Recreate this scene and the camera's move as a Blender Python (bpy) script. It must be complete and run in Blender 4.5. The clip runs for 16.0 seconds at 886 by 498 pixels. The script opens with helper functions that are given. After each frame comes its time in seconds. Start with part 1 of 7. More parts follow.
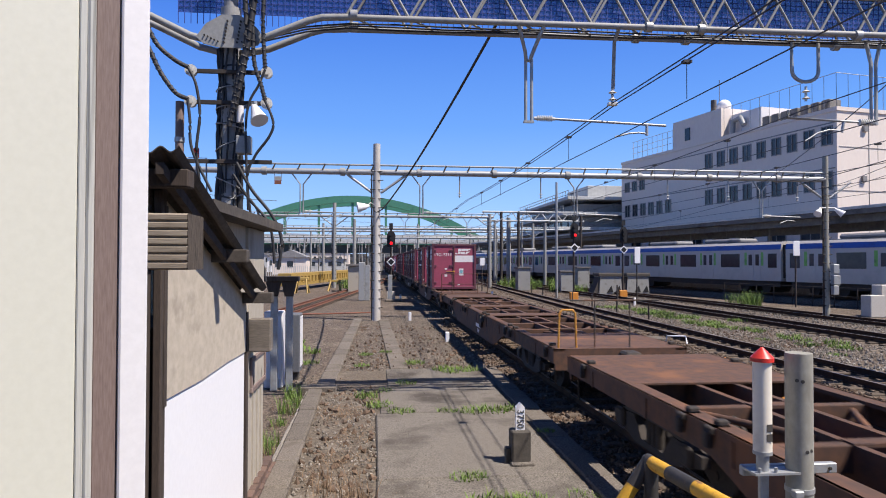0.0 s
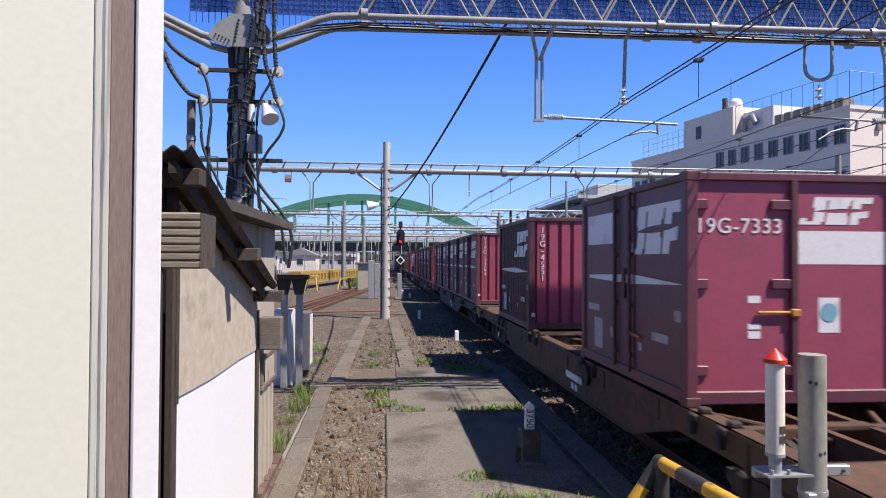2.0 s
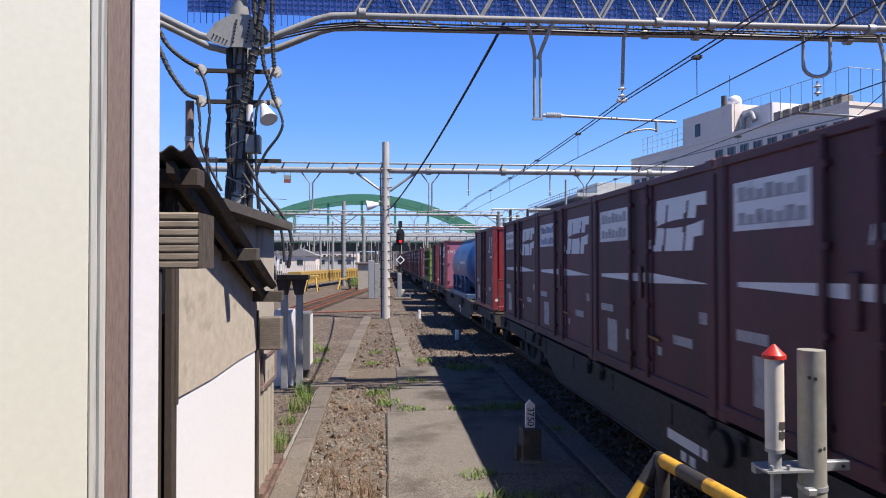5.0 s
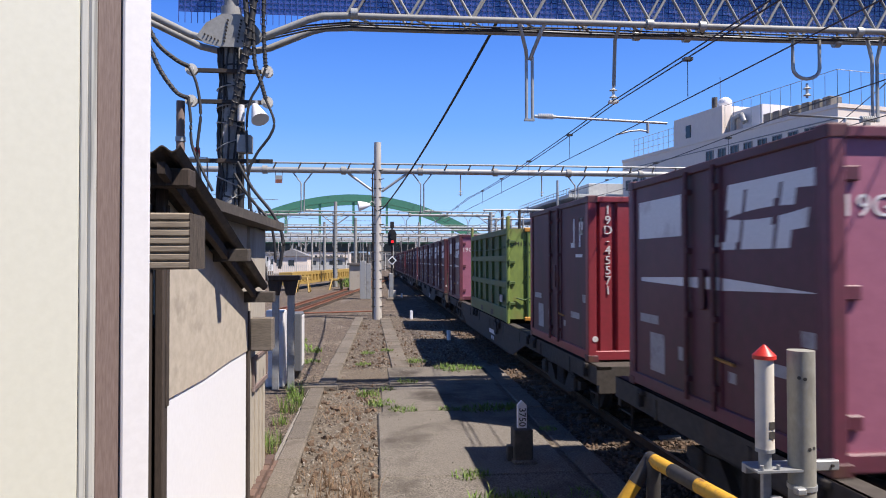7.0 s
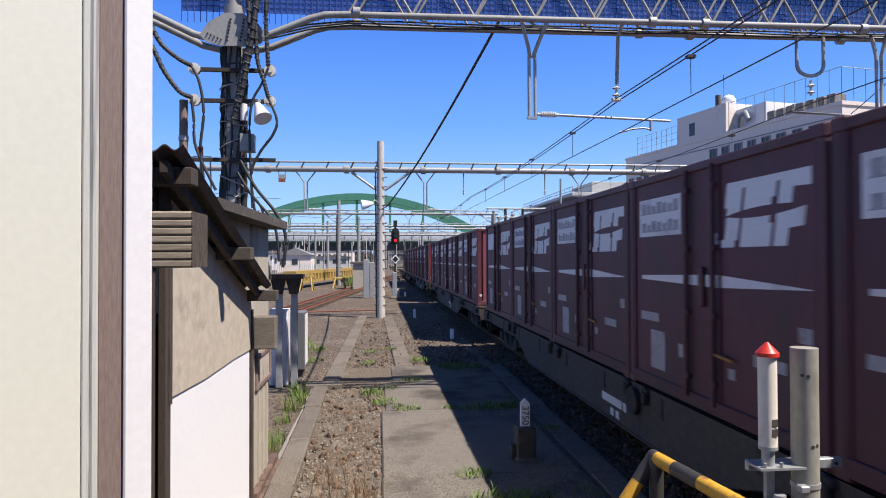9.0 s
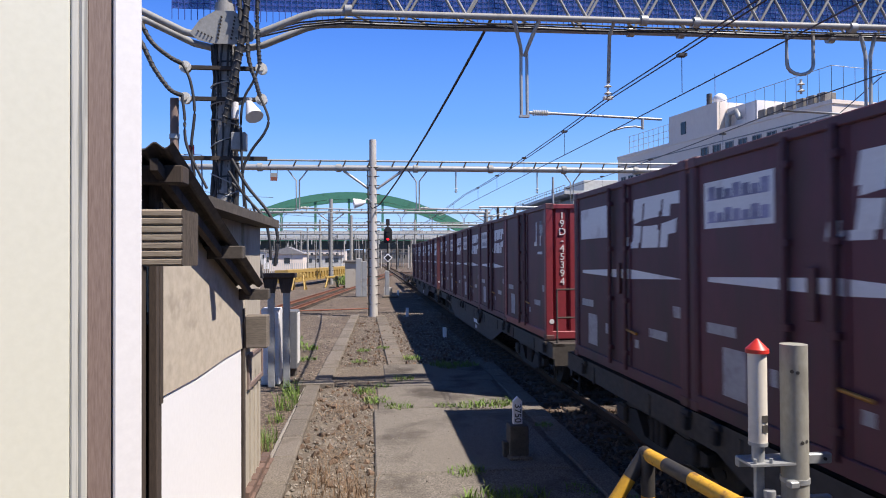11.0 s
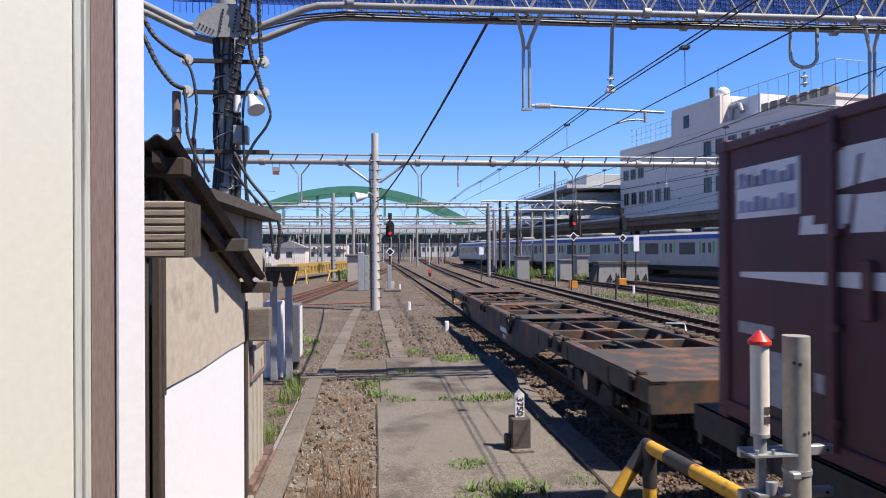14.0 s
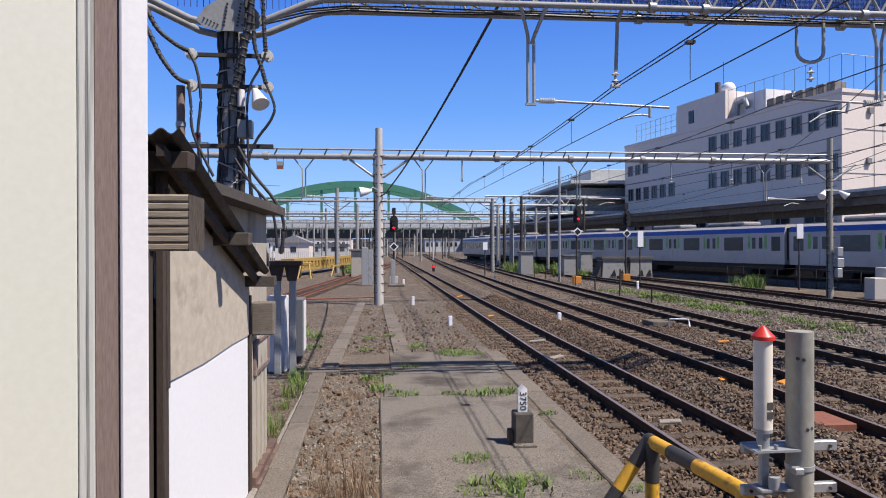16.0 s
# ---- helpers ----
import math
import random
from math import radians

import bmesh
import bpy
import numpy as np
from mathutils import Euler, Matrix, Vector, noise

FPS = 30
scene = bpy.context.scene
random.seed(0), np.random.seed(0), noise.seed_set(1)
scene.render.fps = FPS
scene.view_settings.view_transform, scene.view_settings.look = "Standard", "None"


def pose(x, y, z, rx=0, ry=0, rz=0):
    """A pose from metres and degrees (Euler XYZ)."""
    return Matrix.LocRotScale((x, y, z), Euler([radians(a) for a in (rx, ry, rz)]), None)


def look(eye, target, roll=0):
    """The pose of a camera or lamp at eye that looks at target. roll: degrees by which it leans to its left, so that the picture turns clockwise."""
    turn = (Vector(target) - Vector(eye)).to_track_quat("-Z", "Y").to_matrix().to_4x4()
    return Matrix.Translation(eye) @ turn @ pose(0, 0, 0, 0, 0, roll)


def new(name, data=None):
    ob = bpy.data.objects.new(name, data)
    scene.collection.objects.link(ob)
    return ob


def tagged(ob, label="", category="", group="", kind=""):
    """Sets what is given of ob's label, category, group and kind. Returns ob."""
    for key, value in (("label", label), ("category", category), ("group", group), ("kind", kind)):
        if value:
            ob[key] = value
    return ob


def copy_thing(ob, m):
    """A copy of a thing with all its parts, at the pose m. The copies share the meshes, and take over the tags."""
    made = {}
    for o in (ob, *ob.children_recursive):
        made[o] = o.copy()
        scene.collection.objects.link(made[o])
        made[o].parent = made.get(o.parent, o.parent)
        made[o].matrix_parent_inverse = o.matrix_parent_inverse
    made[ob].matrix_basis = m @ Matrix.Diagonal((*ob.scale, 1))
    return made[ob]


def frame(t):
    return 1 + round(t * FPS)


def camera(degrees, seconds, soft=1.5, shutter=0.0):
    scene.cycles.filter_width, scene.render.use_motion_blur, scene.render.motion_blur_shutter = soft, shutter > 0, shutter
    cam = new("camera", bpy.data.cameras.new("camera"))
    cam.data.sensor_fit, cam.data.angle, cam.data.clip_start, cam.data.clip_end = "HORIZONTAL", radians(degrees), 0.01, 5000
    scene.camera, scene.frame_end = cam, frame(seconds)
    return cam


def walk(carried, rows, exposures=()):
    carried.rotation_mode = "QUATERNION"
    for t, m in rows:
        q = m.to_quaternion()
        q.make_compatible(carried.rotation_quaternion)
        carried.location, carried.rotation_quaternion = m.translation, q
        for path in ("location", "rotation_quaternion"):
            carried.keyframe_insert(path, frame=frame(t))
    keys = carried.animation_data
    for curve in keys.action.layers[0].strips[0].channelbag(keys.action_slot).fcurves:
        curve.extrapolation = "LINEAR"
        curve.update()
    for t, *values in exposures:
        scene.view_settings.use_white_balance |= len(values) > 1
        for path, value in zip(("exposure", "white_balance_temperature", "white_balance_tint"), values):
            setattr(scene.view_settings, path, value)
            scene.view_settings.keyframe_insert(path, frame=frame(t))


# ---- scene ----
# camera: nearly still, swaying a little; each row: seconds, yaw, pitch, roll in degrees, shift sideways and up in metres
EYE_HEIGHT = 2.535
SWAY = [
    (0, 5.984, 1.098, 0.123, -0.001, 0.006), (0.5, 5.997, 1.043, 0.024, -0.003, 0.007), (1, 5.856, 0.985, 0.127, -0.006, 0.006),
    (1.5, 5.53, 0.927, 0.246, -0.01, 0.013), (2, 5.18, 0.959, 0.3, -0.01, 0.012), (2.5, 4.859, 1.014, 0.148, -0.004, 0.008),
    (3, 4.832, 0.985, 0, -0.007, 0.004), (3.5, 4.831, 0.916, 0.008, -0.008, 0.005), (4, 4.848, 0.894, -0.069, -0.003, 0.005),
    (5.2, 5.26, 0.918, -0.112, -0.002, 0.006), (6.5, 5.706, 0.945, -0.159, 0, 0.007), (7, 5.893, 0.959, -0.074, -0.004, 0.007),
    (7.5, 5.895, 0.995, -0.016, -0.002, 0.007), (8, 5.765, 1.038, -0.108, -0.003, -0.001), (8.5, 5.653, 0.929, -0.132, -0, 0.003),
    (9, 5.607, 0.845, -0.19, 0.002, 0.003), (10.2, 5.977, 0.753, -0.238, 0.005, 0), (11.5, 6.377, 0.653, -0.291, 0.008, -0.003),
    (12, 6.486, 0.498, -0.196, 0.005, -0.007), (12.5, 6.537, 0.377, -0.154, 0.005, 0.003), (13, 6.479, 0.424, -0.094, 0.005, -0.004),
    (13.5, 6.239, 0.392, -0.209, 0.005, -0.014), (14, 6.06, 0.214, -0.312, 0.006, -0.013), (14.5, 5.97, 0.045, -0.291, 0.009, -0.017),
    (15, 5.966, -0.094, -0.3, 0.006, -0.011), (15.5, 5.918, -0.15, -0.102, 0.001, -0.01), (16, 5.726, -0.213, -0.134, 0.009, -0.017),
]


def sway_pose(yaw, pitch, roll, dx, dz):
    a, b = radians(yaw), radians(pitch)
    eye = Vector((dx, 0, EYE_HEIGHT + dz))
    return look(eye, eye + Vector((math.sin(a) * math.cos(b), math.cos(a) * math.cos(b), math.sin(b))), roll)


cam = camera(67.71, 16.0, soft=1.0, shutter=0.14)
walk(cam, [(t, sway_pose(*row)) for t, *row in SWAY], exposures=[(0, 0.80, 6660, 15), (1.0, 0.82, 6660, 15), (3.0, 0.91, 6660, 15), (8.0, 0.91, 6660, 15), (13.8, 0.96, 6660, 15), (15.2, 0.79, 6660, 15), (16.0, 0.74, 6660, 15)])

# ---- light ----
SUN_WAY = Vector((-0.536, 0.345, -1.0)).normalized()  # the way the sunlight travels
sun = new("sun", bpy.data.lights.new("sun", "SUN"))
sun.data.energy, sun.data.angle, sun.data.color = 4.2, radians(0.53), (1.0, 0.955, 0.88)
sun.matrix_basis = look((20, -12, 40), Vector((20, -12, 40)) + SUN_WAY)
world = bpy.data.worlds.new("world")
scene.world = world
world.use_nodes = True
sky = world.node_tree.nodes.new("ShaderNodeTexSky")
sky.sky_type, sky.sun_disc = "NISHITA", False
sky.sun_elevation = math.asin(-SUN_WAY.z)
sky.sun_rotation = math.atan2(-SUN_WAY.x, -SUN_WAY.y)
sky.air_density, sky.dust_density, sky.ozone_density = 1.0, 0.2, 3.0
back = world.node_tree.nodes["Background"]
back.inputs["Strength"].default_value = 0.10
geo = world.node_tree.nodes.new("ShaderNodeTexCoord")
sep = world.node_tree.nodes.new("ShaderNodeSeparateXYZ")
tone = world.node_tree.nodes.new("ShaderNodeValToRGB")
for i, (pos, col) in enumerate(((0.0, (2.5, 4.05, 6.4)), (0.08, (1.75, 3.45, 6.3)), (0.2, (0.78, 2.3, 5.9)), (0.36, (0.26, 1.25, 5.0)), (0.58, (0.07, 0.36, 1.6)), (1.0, (0.02, 0.12, 0.6)))):
    e = tone.color_ramp.elements[i] if i < 2 else tone.color_ramp.elements.new(pos)
    e.position, e.color = pos, (*col, 1)
clear = world.node_tree.nodes.new("ShaderNodeMix")
clear.data_type = "RGBA"
clear.inputs["Factor"].default_value = 0.9
links = world.node_tree.links
links.new(geo.outputs["Generated"], sep.inputs[0])
links.new(sep.outputs["Z"], tone.inputs[0])
links.new(sky.outputs[0], clear.inputs["A"])
links.new(tone.outputs[0], clear.inputs["B"])
links.new(clear.outputs["Result"], back.inputs["Color"])


# ---- materials ----
def material(name, base, rough=0.7, metal=0.0, second=None, third=None, fine=40.0, coarse=2.0, bump=0.15, depth=0.004, spot=0.55, per_object=0.0, per_island=0.0, stretch=(1, 1, 1), spec=0.5, cells=0.0):
    """A surface of two or three tones: fine grain, coarse stains and relief, at real size."""
    m = bpy.data.materials.new(name)
    m.use_nodes = True
    nt = m.node_tree
    N, L = nt.nodes, nt.links
    b = N["Principled BSDF"]
    second = second or tuple(c * 0.7 for c in base)
    third = third or tuple(c * 0.5 for c in second)
    tc = N.new("ShaderNodeTexCoord")
    mp = N.new("ShaderNodeMapping")
    mp.inputs["Scale"].default_value = stretch
    L.new(tc.outputs["Object"], mp.inputs["Vector"])

    def noise_node(scale, detail, roughness=0.6):
        n = N.new("ShaderNodeTexNoise")
        n.inputs["Scale"].default_value, n.inputs["Detail"].default_value, n.inputs["Roughness"].default_value = scale, detail, roughness
        L.new(mp.outputs[0], n.inputs["Vector"])
        return n

    def mix(fac, a, c2, kind="MIX"):
        x = N.new("ShaderNodeMix")
        x.data_type, x.blend_type = "RGBA", kind
        for sock, v in ((x.inputs["Factor"], fac), (x.inputs["A"], a), (x.inputs["B"], c2)):
            if isinstance(v, (int, float)):
                sock.default_value = v
            elif isinstance(v, tuple):
                sock.default_value = (*v, 1)
            else:
                L.new(v, sock)
        return x.outputs["Result"]

    def ramp(src, lo, hi):
        r = N.new("ShaderNodeMapRange")
        r.inputs["From Min"].default_value, r.inputs["From Max"].default_value = lo, hi
        L.new(src, r.inputs["Value"])
        return r.outputs["Result"]

    nf, nc = noise_node(fine, 5), noise_node(coarse, 4)
    col = mix(ramp(nf.outputs["Fac"], 0.35, 0.65), base, second)
    col = mix(ramp(nc.outputs["Fac"], spot, spot + 0.17), col, third)
    cell = None
    if cells:  # separate stones, each with its own tone
        cell = N.new("ShaderNodeTexVoronoi")
        cell.inputs["Scale"].default_value = cells
        L.new(mp.outputs[0], cell.inputs["Vector"])
        hsv = N.new("ShaderNodeHueSaturation")
        cr = N.new("ShaderNodeMapRange")
        cr.inputs["To Min"].default_value, cr.inputs["To Max"].default_value = 0.45, 1.6
        sx = N.new("ShaderNodeSeparateColor")
        L.new(cell.outputs["Color"], sx.inputs[0])
        L.new(sx.outputs[0], cr.inputs["Value"])
        L.new(cr.outputs["Result"], hsv.inputs["Value"])
        L.new(col, hsv.inputs["Color"])
        col = hsv.outputs["Color"]
    for amount, socket in ((per_object, "Random"), (per_island, "Island")):
        if amount:
            if socket == "Random":
                src = N.new("ShaderNodeObjectInfo").outputs["Random"]
            else:
                src = N.new("ShaderNodeNewGeometry").outputs["Random Per Island"]
            h = N.new("ShaderNodeHueSaturation")
            r = N.new("ShaderNodeMapRange")
            r.inputs["To Min"].default_value, r.inputs["To Max"].default_value = 1 - amount, 1 + amount
            L.new(src, r.inputs["Value"])
            L.new(r.outputs["Result"], h.inputs["Value"])
            L.new(col, h.inputs["Color"])
            col = h.outputs["Color"]
    L.new(col, b.inputs["Base Color"])
    b.inputs["Metallic"].default_value = metal
    b.inputs["Specular IOR Level"].default_value = spec
    rr = N.new("ShaderNodeMapRange")
    rr.inputs["To Min"].default_value, rr.inputs["To Max"].default_value = max(0.03, rough - 0.12), min(1.0, rough + 0.12)
    L.new(nc.outputs["Fac"], rr.inputs["Value"])
    L.new(rr.outputs["Result"], b.inputs["Roughness"])
    if bump:
        bp = N.new("ShaderNodeBump")
        bp.inputs["Strength"].default_value, bp.inputs["Distance"].default_value = bump, depth
        if cell:
            bp.invert = True
            L.new(cell.outputs["Distance"], bp.inputs["Height"])
        else:
            L.new(nf.outputs["Fac"], bp.inputs["Height"])
        L.new(bp.outputs["Normal"], b.inputs["Normal"])
    return m


def glow(name, colour, strength):
    m = bpy.data.materials.new(name)
    m.use_nodes = True
    b = m.node_tree.nodes["Principled BSDF"]
    b.inputs["Base Color"].default_value = (*colour, 1)
    b.inputs["Emission Color"].default_value = (*colour, 1)
    b.inputs["Emission Strength"].default_value = strength
    return m


M = {}
M["gravel_ground"] = material("gravel_ground", (0.15, 0.118, 0.092), 0.95, second=(0.085, 0.066, 0.051), third=(0.19, 0.158, 0.126), fine=34, coarse=0.6, bump=1.0, depth=0.03, spec=0.2, cells=20.0)
M["stone"] = material("stone", (0.155, 0.108, 0.075), 0.9, second=(0.10, 0.066, 0.045), third=(0.19, 0.15, 0.118), fine=30, coarse=1.2, bump=0.4, per_island=0.45, spec=0.25)
M["light_stone"] = material("light_stone", (0.26, 0.235, 0.20), 0.9, second=(0.17, 0.148, 0.122), third=(0.14, 0.112, 0.086), fine=30, coarse=1.2, bump=0.4, per_island=0.4, spec=0.25)
M["concrete_slab"] = material("concrete_slab", (0.245, 0.22, 0.188), 0.94, second=(0.078, 0.067, 0.055), third=(0.072, 0.062, 0.052), fine=55, coarse=0.9, bump=0.9, depth=0.012, per_object=0.05, spec=0.15, spot=0.47)
M["worn_slab"] = material("worn_slab", (0.255, 0.23, 0.197), 0.94, second=(0.085, 0.073, 0.06), third=(0.078, 0.067, 0.056), fine=55, coarse=0.8, bump=0.9, depth=0.012, spec=0.15, spot=0.52)
M["soil"] = material("soil", (0.185, 0.155, 0.122), 0.97, second=(0.085, 0.068, 0.052), third=(0.235, 0.205, 0.168), fine=22, coarse=1.7, bump=1.0, depth=0.03, spec=0.12, spot=0.56)
M["brick_red"] = material("brick_red", (0.15, 0.092, 0.07), 0.92, second=(0.10, 0.066, 0.052), third=(0.20, 0.17, 0.14), fine=30, coarse=6, bump=0.4, per_object=0.25)
M["kerb_concrete"] = material("kerb_concrete", (0.205, 0.178, 0.148), 0.92, second=(0.095, 0.080, 0.064), third=(0.095, 0.078, 0.06), fine=45, coarse=1.6, bump=0.5, depth=0.008, per_object=0.12, spec=0.2)
M["light_kerb"] = material("light_kerb", (0.30, 0.275, 0.24), 0.92, second=(0.2, 0.18, 0.155), third=(0.12, 0.1, 0.085), fine=40, coarse=2, bump=0.4, per_object=0.1, spec=0.2)
M["rail_side"] = material("rail_side", (0.085, 0.045, 0.026), 0.9, second=(0.05, 0.028, 0.018), fine=60, coarse=4, bump=0.3, spec=0.15)
M["rust_rail"] = material("rust_rail", (0.20, 0.075, 0.045), 0.85, second=(0.13, 0.055, 0.035), fine=30, coarse=3, bump=0.2)
M["rail_top"] = material("rail_top", (0.34, 0.29, 0.25), 0.45, 0.6, second=(0.22, 0.18, 0.15), fine=20, coarse=2, bump=0.03, stretch=(8, 0.5, 8))
M["sleeper"] = material("sleeper", (0.10, 0.075, 0.055), 0.92, second=(0.06, 0.045, 0.033), fine=40, coarse=3, bump=0.5, per_object=0.25, per_island=0.25)
M["maroon"] = material("maroon", (0.135, 0.034, 0.052), 0.5, second=(0.105, 0.03, 0.043), third=(0.088, 0.046, 0.045), fine=9, coarse=1.1, bump=0.05, per_object=0.2, spot=0.53)
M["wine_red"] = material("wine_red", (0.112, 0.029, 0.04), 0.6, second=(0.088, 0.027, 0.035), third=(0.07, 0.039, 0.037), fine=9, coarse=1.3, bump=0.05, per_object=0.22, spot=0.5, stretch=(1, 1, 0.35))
# brighter paints for container ends, with the sunlight on them put into the colour
M["sunlit_red"] = material("sunlit_red", (0.31, 0.075, 0.095), 0.55, second=(0.26, 0.062, 0.08), third=(0.20, 0.07, 0.07), fine=12, coarse=1.4, bump=0.05, per_object=0.1, spot=0.6)
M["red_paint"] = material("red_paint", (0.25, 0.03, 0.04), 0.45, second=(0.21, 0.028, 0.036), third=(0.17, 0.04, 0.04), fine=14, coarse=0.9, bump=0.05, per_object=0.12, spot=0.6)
M["sunlit_faded_maroon"] = material("sunlit_faded_maroon", (0.36, 0.125, 0.185), 0.55, second=(0.31, 0.105, 0.16), third=(0.25, 0.12, 0.13), fine=10, coarse=1.2, bump=0.05, spot=0.6)
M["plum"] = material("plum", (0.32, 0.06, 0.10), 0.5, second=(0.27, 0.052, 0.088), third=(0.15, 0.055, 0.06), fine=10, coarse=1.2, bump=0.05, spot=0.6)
M["maroon_dark"] = material("maroon_dark", (0.11, 0.03, 0.035), 0.55, second=(0.08, 0.025, 0.028), third=(0.10, 0.05, 0.03), fine=20, coarse=2, bump=0.1)
M["white_mark"] = material("white_mark", (0.74, 0.72, 0.71), 0.55, second=(0.66, 0.64, 0.63), third=(0.52, 0.48, 0.47), fine=30, coarse=2.5, bump=0.02)
M["grey_mark"] = material("grey_mark", (0.40, 0.385, 0.39), 0.6, second=(0.33, 0.31, 0.32), third=(0.24, 0.20, 0.21), fine=20, coarse=6, bump=0.02, spot=0.52)
M["blue_mark"] = material("blue_mark", (0.36, 0.34, 0.50), 0.55, bump=0.02)
M["green_mark"] = material("green_mark", (0.12, 0.40, 0.36), 0.5, second=(0.25, 0.35, 0.55), fine=8, bump=0.02)
M["yellow_lock"] = material("yellow_lock", (0.55, 0.26, 0.03), 0.6, second=(0.40, 0.17, 0.03), fine=20, bump=0.1)
M["wagon_rust"] = material("wagon_rust", (0.115, 0.054, 0.03), 0.85, second=(0.062, 0.036, 0.026), third=(0.165, 0.072, 0.034), fine=7, coarse=1.1, bump=0.25, per_object=0.15)
M["wagon_grey"] = material("wagon_grey", (0.068, 0.059, 0.05), 0.85, second=(0.045, 0.037, 0.031), third=(0.095, 0.056, 0.036), fine=12, coarse=0.8, bump=0.2, per_object=0.15, spot=0.58)
M["wagon_dark"] = material("wagon_dark", (0.04, 0.04, 0.037), 0.75, second=(0.06, 0.046, 0.036), third=(0.165, 0.075, 0.036), fine=7, coarse=1.8, bump=0.25, spot=0.47)
M["running_gear"] = material("running_gear", (0.045, 0.036, 0.03), 0.85, second=(0.03, 0.025, 0.022), third=(0.07, 0.05, 0.04), fine=20, coarse=2, bump=0.3)
M["wheel_tread"] = material("wheel_tread", (0.30, 0.28, 0.26), 0.35, 0.9, bump=0.03)


# ---- mesh tools ----
def box(bm, x0, x1, y0, y1, z0, z1, bevel=0.0):
    vs = [bm.verts.new((x, y, z)) for x in (x0, x1) for y in (y0, y1) for z in (z0, z1)]
    fs = [bm.faces.new([vs[i] for i in q]) for q in ((0, 1, 3, 2), (4, 6, 7, 5), (0, 4, 5, 1), (2, 3, 7, 6), (0, 2, 6, 4), (1, 5, 7, 3))]
    if bevel:
        es = list({e for f in fs for e in f.edges})
        bmesh.ops.bevel(bm, geom=es, offset=bevel, segments=1, affect="EDGES")
    return vs


def tube(bm, points, r, seg=8, r_end=None, caps=True):
    """A round bar along a line of points; r_end tapers it."""
    pts = [Vector(p) for p in points]
    rings = []
    up = Vector((0, 0, 1))
    for i, p in enumerate(pts):
        d = (pts[min(i + 1, len(pts) - 1)] - pts[max(i - 1, 0)]).normalized()
        side = d.cross(up)
        if side.length < 1e-3:
            side = d.cross(Vector((0, 1, 0)))
        side.normalize()
        top = side.cross(d)
        k = r if r_end is None else r + (r_end - r) * i / (len(pts) - 1)
        rings.append([bm.verts.new(p + (side * math.cos(a) + top * math.sin(a)) * k) for a in [2 * math.pi * j / seg for j in range(seg)]])
    for a, b in zip(rings, rings[1:]):
        for j in range(seg):
            f = bm.faces.new((a[j], a[(j + 1) % seg], b[(j + 1) % seg], b[j]))
            f.smooth = seg > 5
    if caps:
        for ring in (rings[0][::-1], rings[-1]):  # sharp rims keep the round shading clean
            for e in bm.faces.new(ring).edges:
                e.smooth = False


def prism(bm, outline, axis, lo, hi):
    """An outline in the two other axes, pushed from lo to hi along axis (0, 1, 2)."""
    def at(p, k):
        c = list(p)
        c.insert(axis, k)
        return c
    a = [bm.verts.new(at(p, lo)) for p in outline]
    b = [bm.verts.new(at(p, hi)) for p in outline]
    n = len(outline)
    for i in range(n):
        bm.faces.new((a[i], a[(i + 1) % n], b[(i + 1) % n], b[i]))
    bm.faces.new(a[::-1])
    bm.faces.new(b)


def sag(p, q, drop, n=10):
    p, q = Vector(p), Vector(q)
    return [p.lerp(q, i / n) - Vector((0, 0, drop * 4 * (i / n) * (1 - i / n))) for i in range(n + 1)]


def finish(name, bm, mat):
    bmesh.ops.recalc_face_normals(bm, faces=bm.faces[:])
    me = bpy.data.meshes.new(name)
    bm.to_mesh(me)
    bm.free()
    me.materials.append(M[mat] if isinstance(mat, str) else mat)
    return me


def part(name, bm, mat, parent=None, label=""):
    ob = new(name, finish(name, bm, mat))
    ob.parent = parent
    return tagged(ob, label)


def again(name, ob, parent, m):
    """The same piece once more, on the same mesh."""
    o = new(name, ob.data)
    o.parent, o.matrix_basis = parent, m
    return o


def thing(name, label, category, group="", m=None):
    ob = new(name)
    ob.empty_display_size = 0.2
    if m is not None:
        ob.matrix_basis = m
    return tagged(ob, label, category, group)


def lettering(name, text, size, mat, parent, m, tight=1.0, thick=0.002):
    c = bpy.data.curves.new(name, "FONT")
    c.body, c.size, c.extrude, c.space_character = text, size, thick, tight
    c.align_x, c.align_y, c.space_line = "CENTER", "CENTER", 0.82
    tmp = bpy.data.objects.new(name, c)
    me = bpy.data.meshes.new_from_object(tmp)
    bpy.data.objects.remove(tmp)
    me.materials.append(M[mat])
    ob = new(name, me)
    ob.parent, ob.matrix_basis = parent, m
    return ob


FRONT = pose(0, 0, 0, 90, 0, 0)  # turns flat lettering to face -y
SIDE = pose(0, 0, 0, 90, 0, -90)  # turns flat lettering to face -x

# ---- ground and tracks ----
def ground():
    bm = bmesh.new()
    xs = [-3000, -600, -120, -30, -12, -6, -3, -1.5, 0, 1.5, 3, 4.5, 6, 9, 12, 16, 22, 30, 60, 150, 600, 3000]
    ys = [-3000, -300, -40, -10, -3, 0, 3, 6, 9, 12, 16, 20, 25, 30, 40, 60, 90, 140, 300, 800, 3000]
    grid = [[bm.verts.new((x, y, -0.2)) for x in xs] for y in ys]
    for j in range(len(ys) - 1):
        for i in range(len(xs) - 1):
            bm.faces.new((grid[j][i], grid[j][i + 1], grid[j + 1][i + 1], grid[j + 1][i]))
    tagged(part("ground", bm, "gravel_ground"), "brown gravel ground of a rail yard with dusty patches", "ground", kind="structure")


ground()


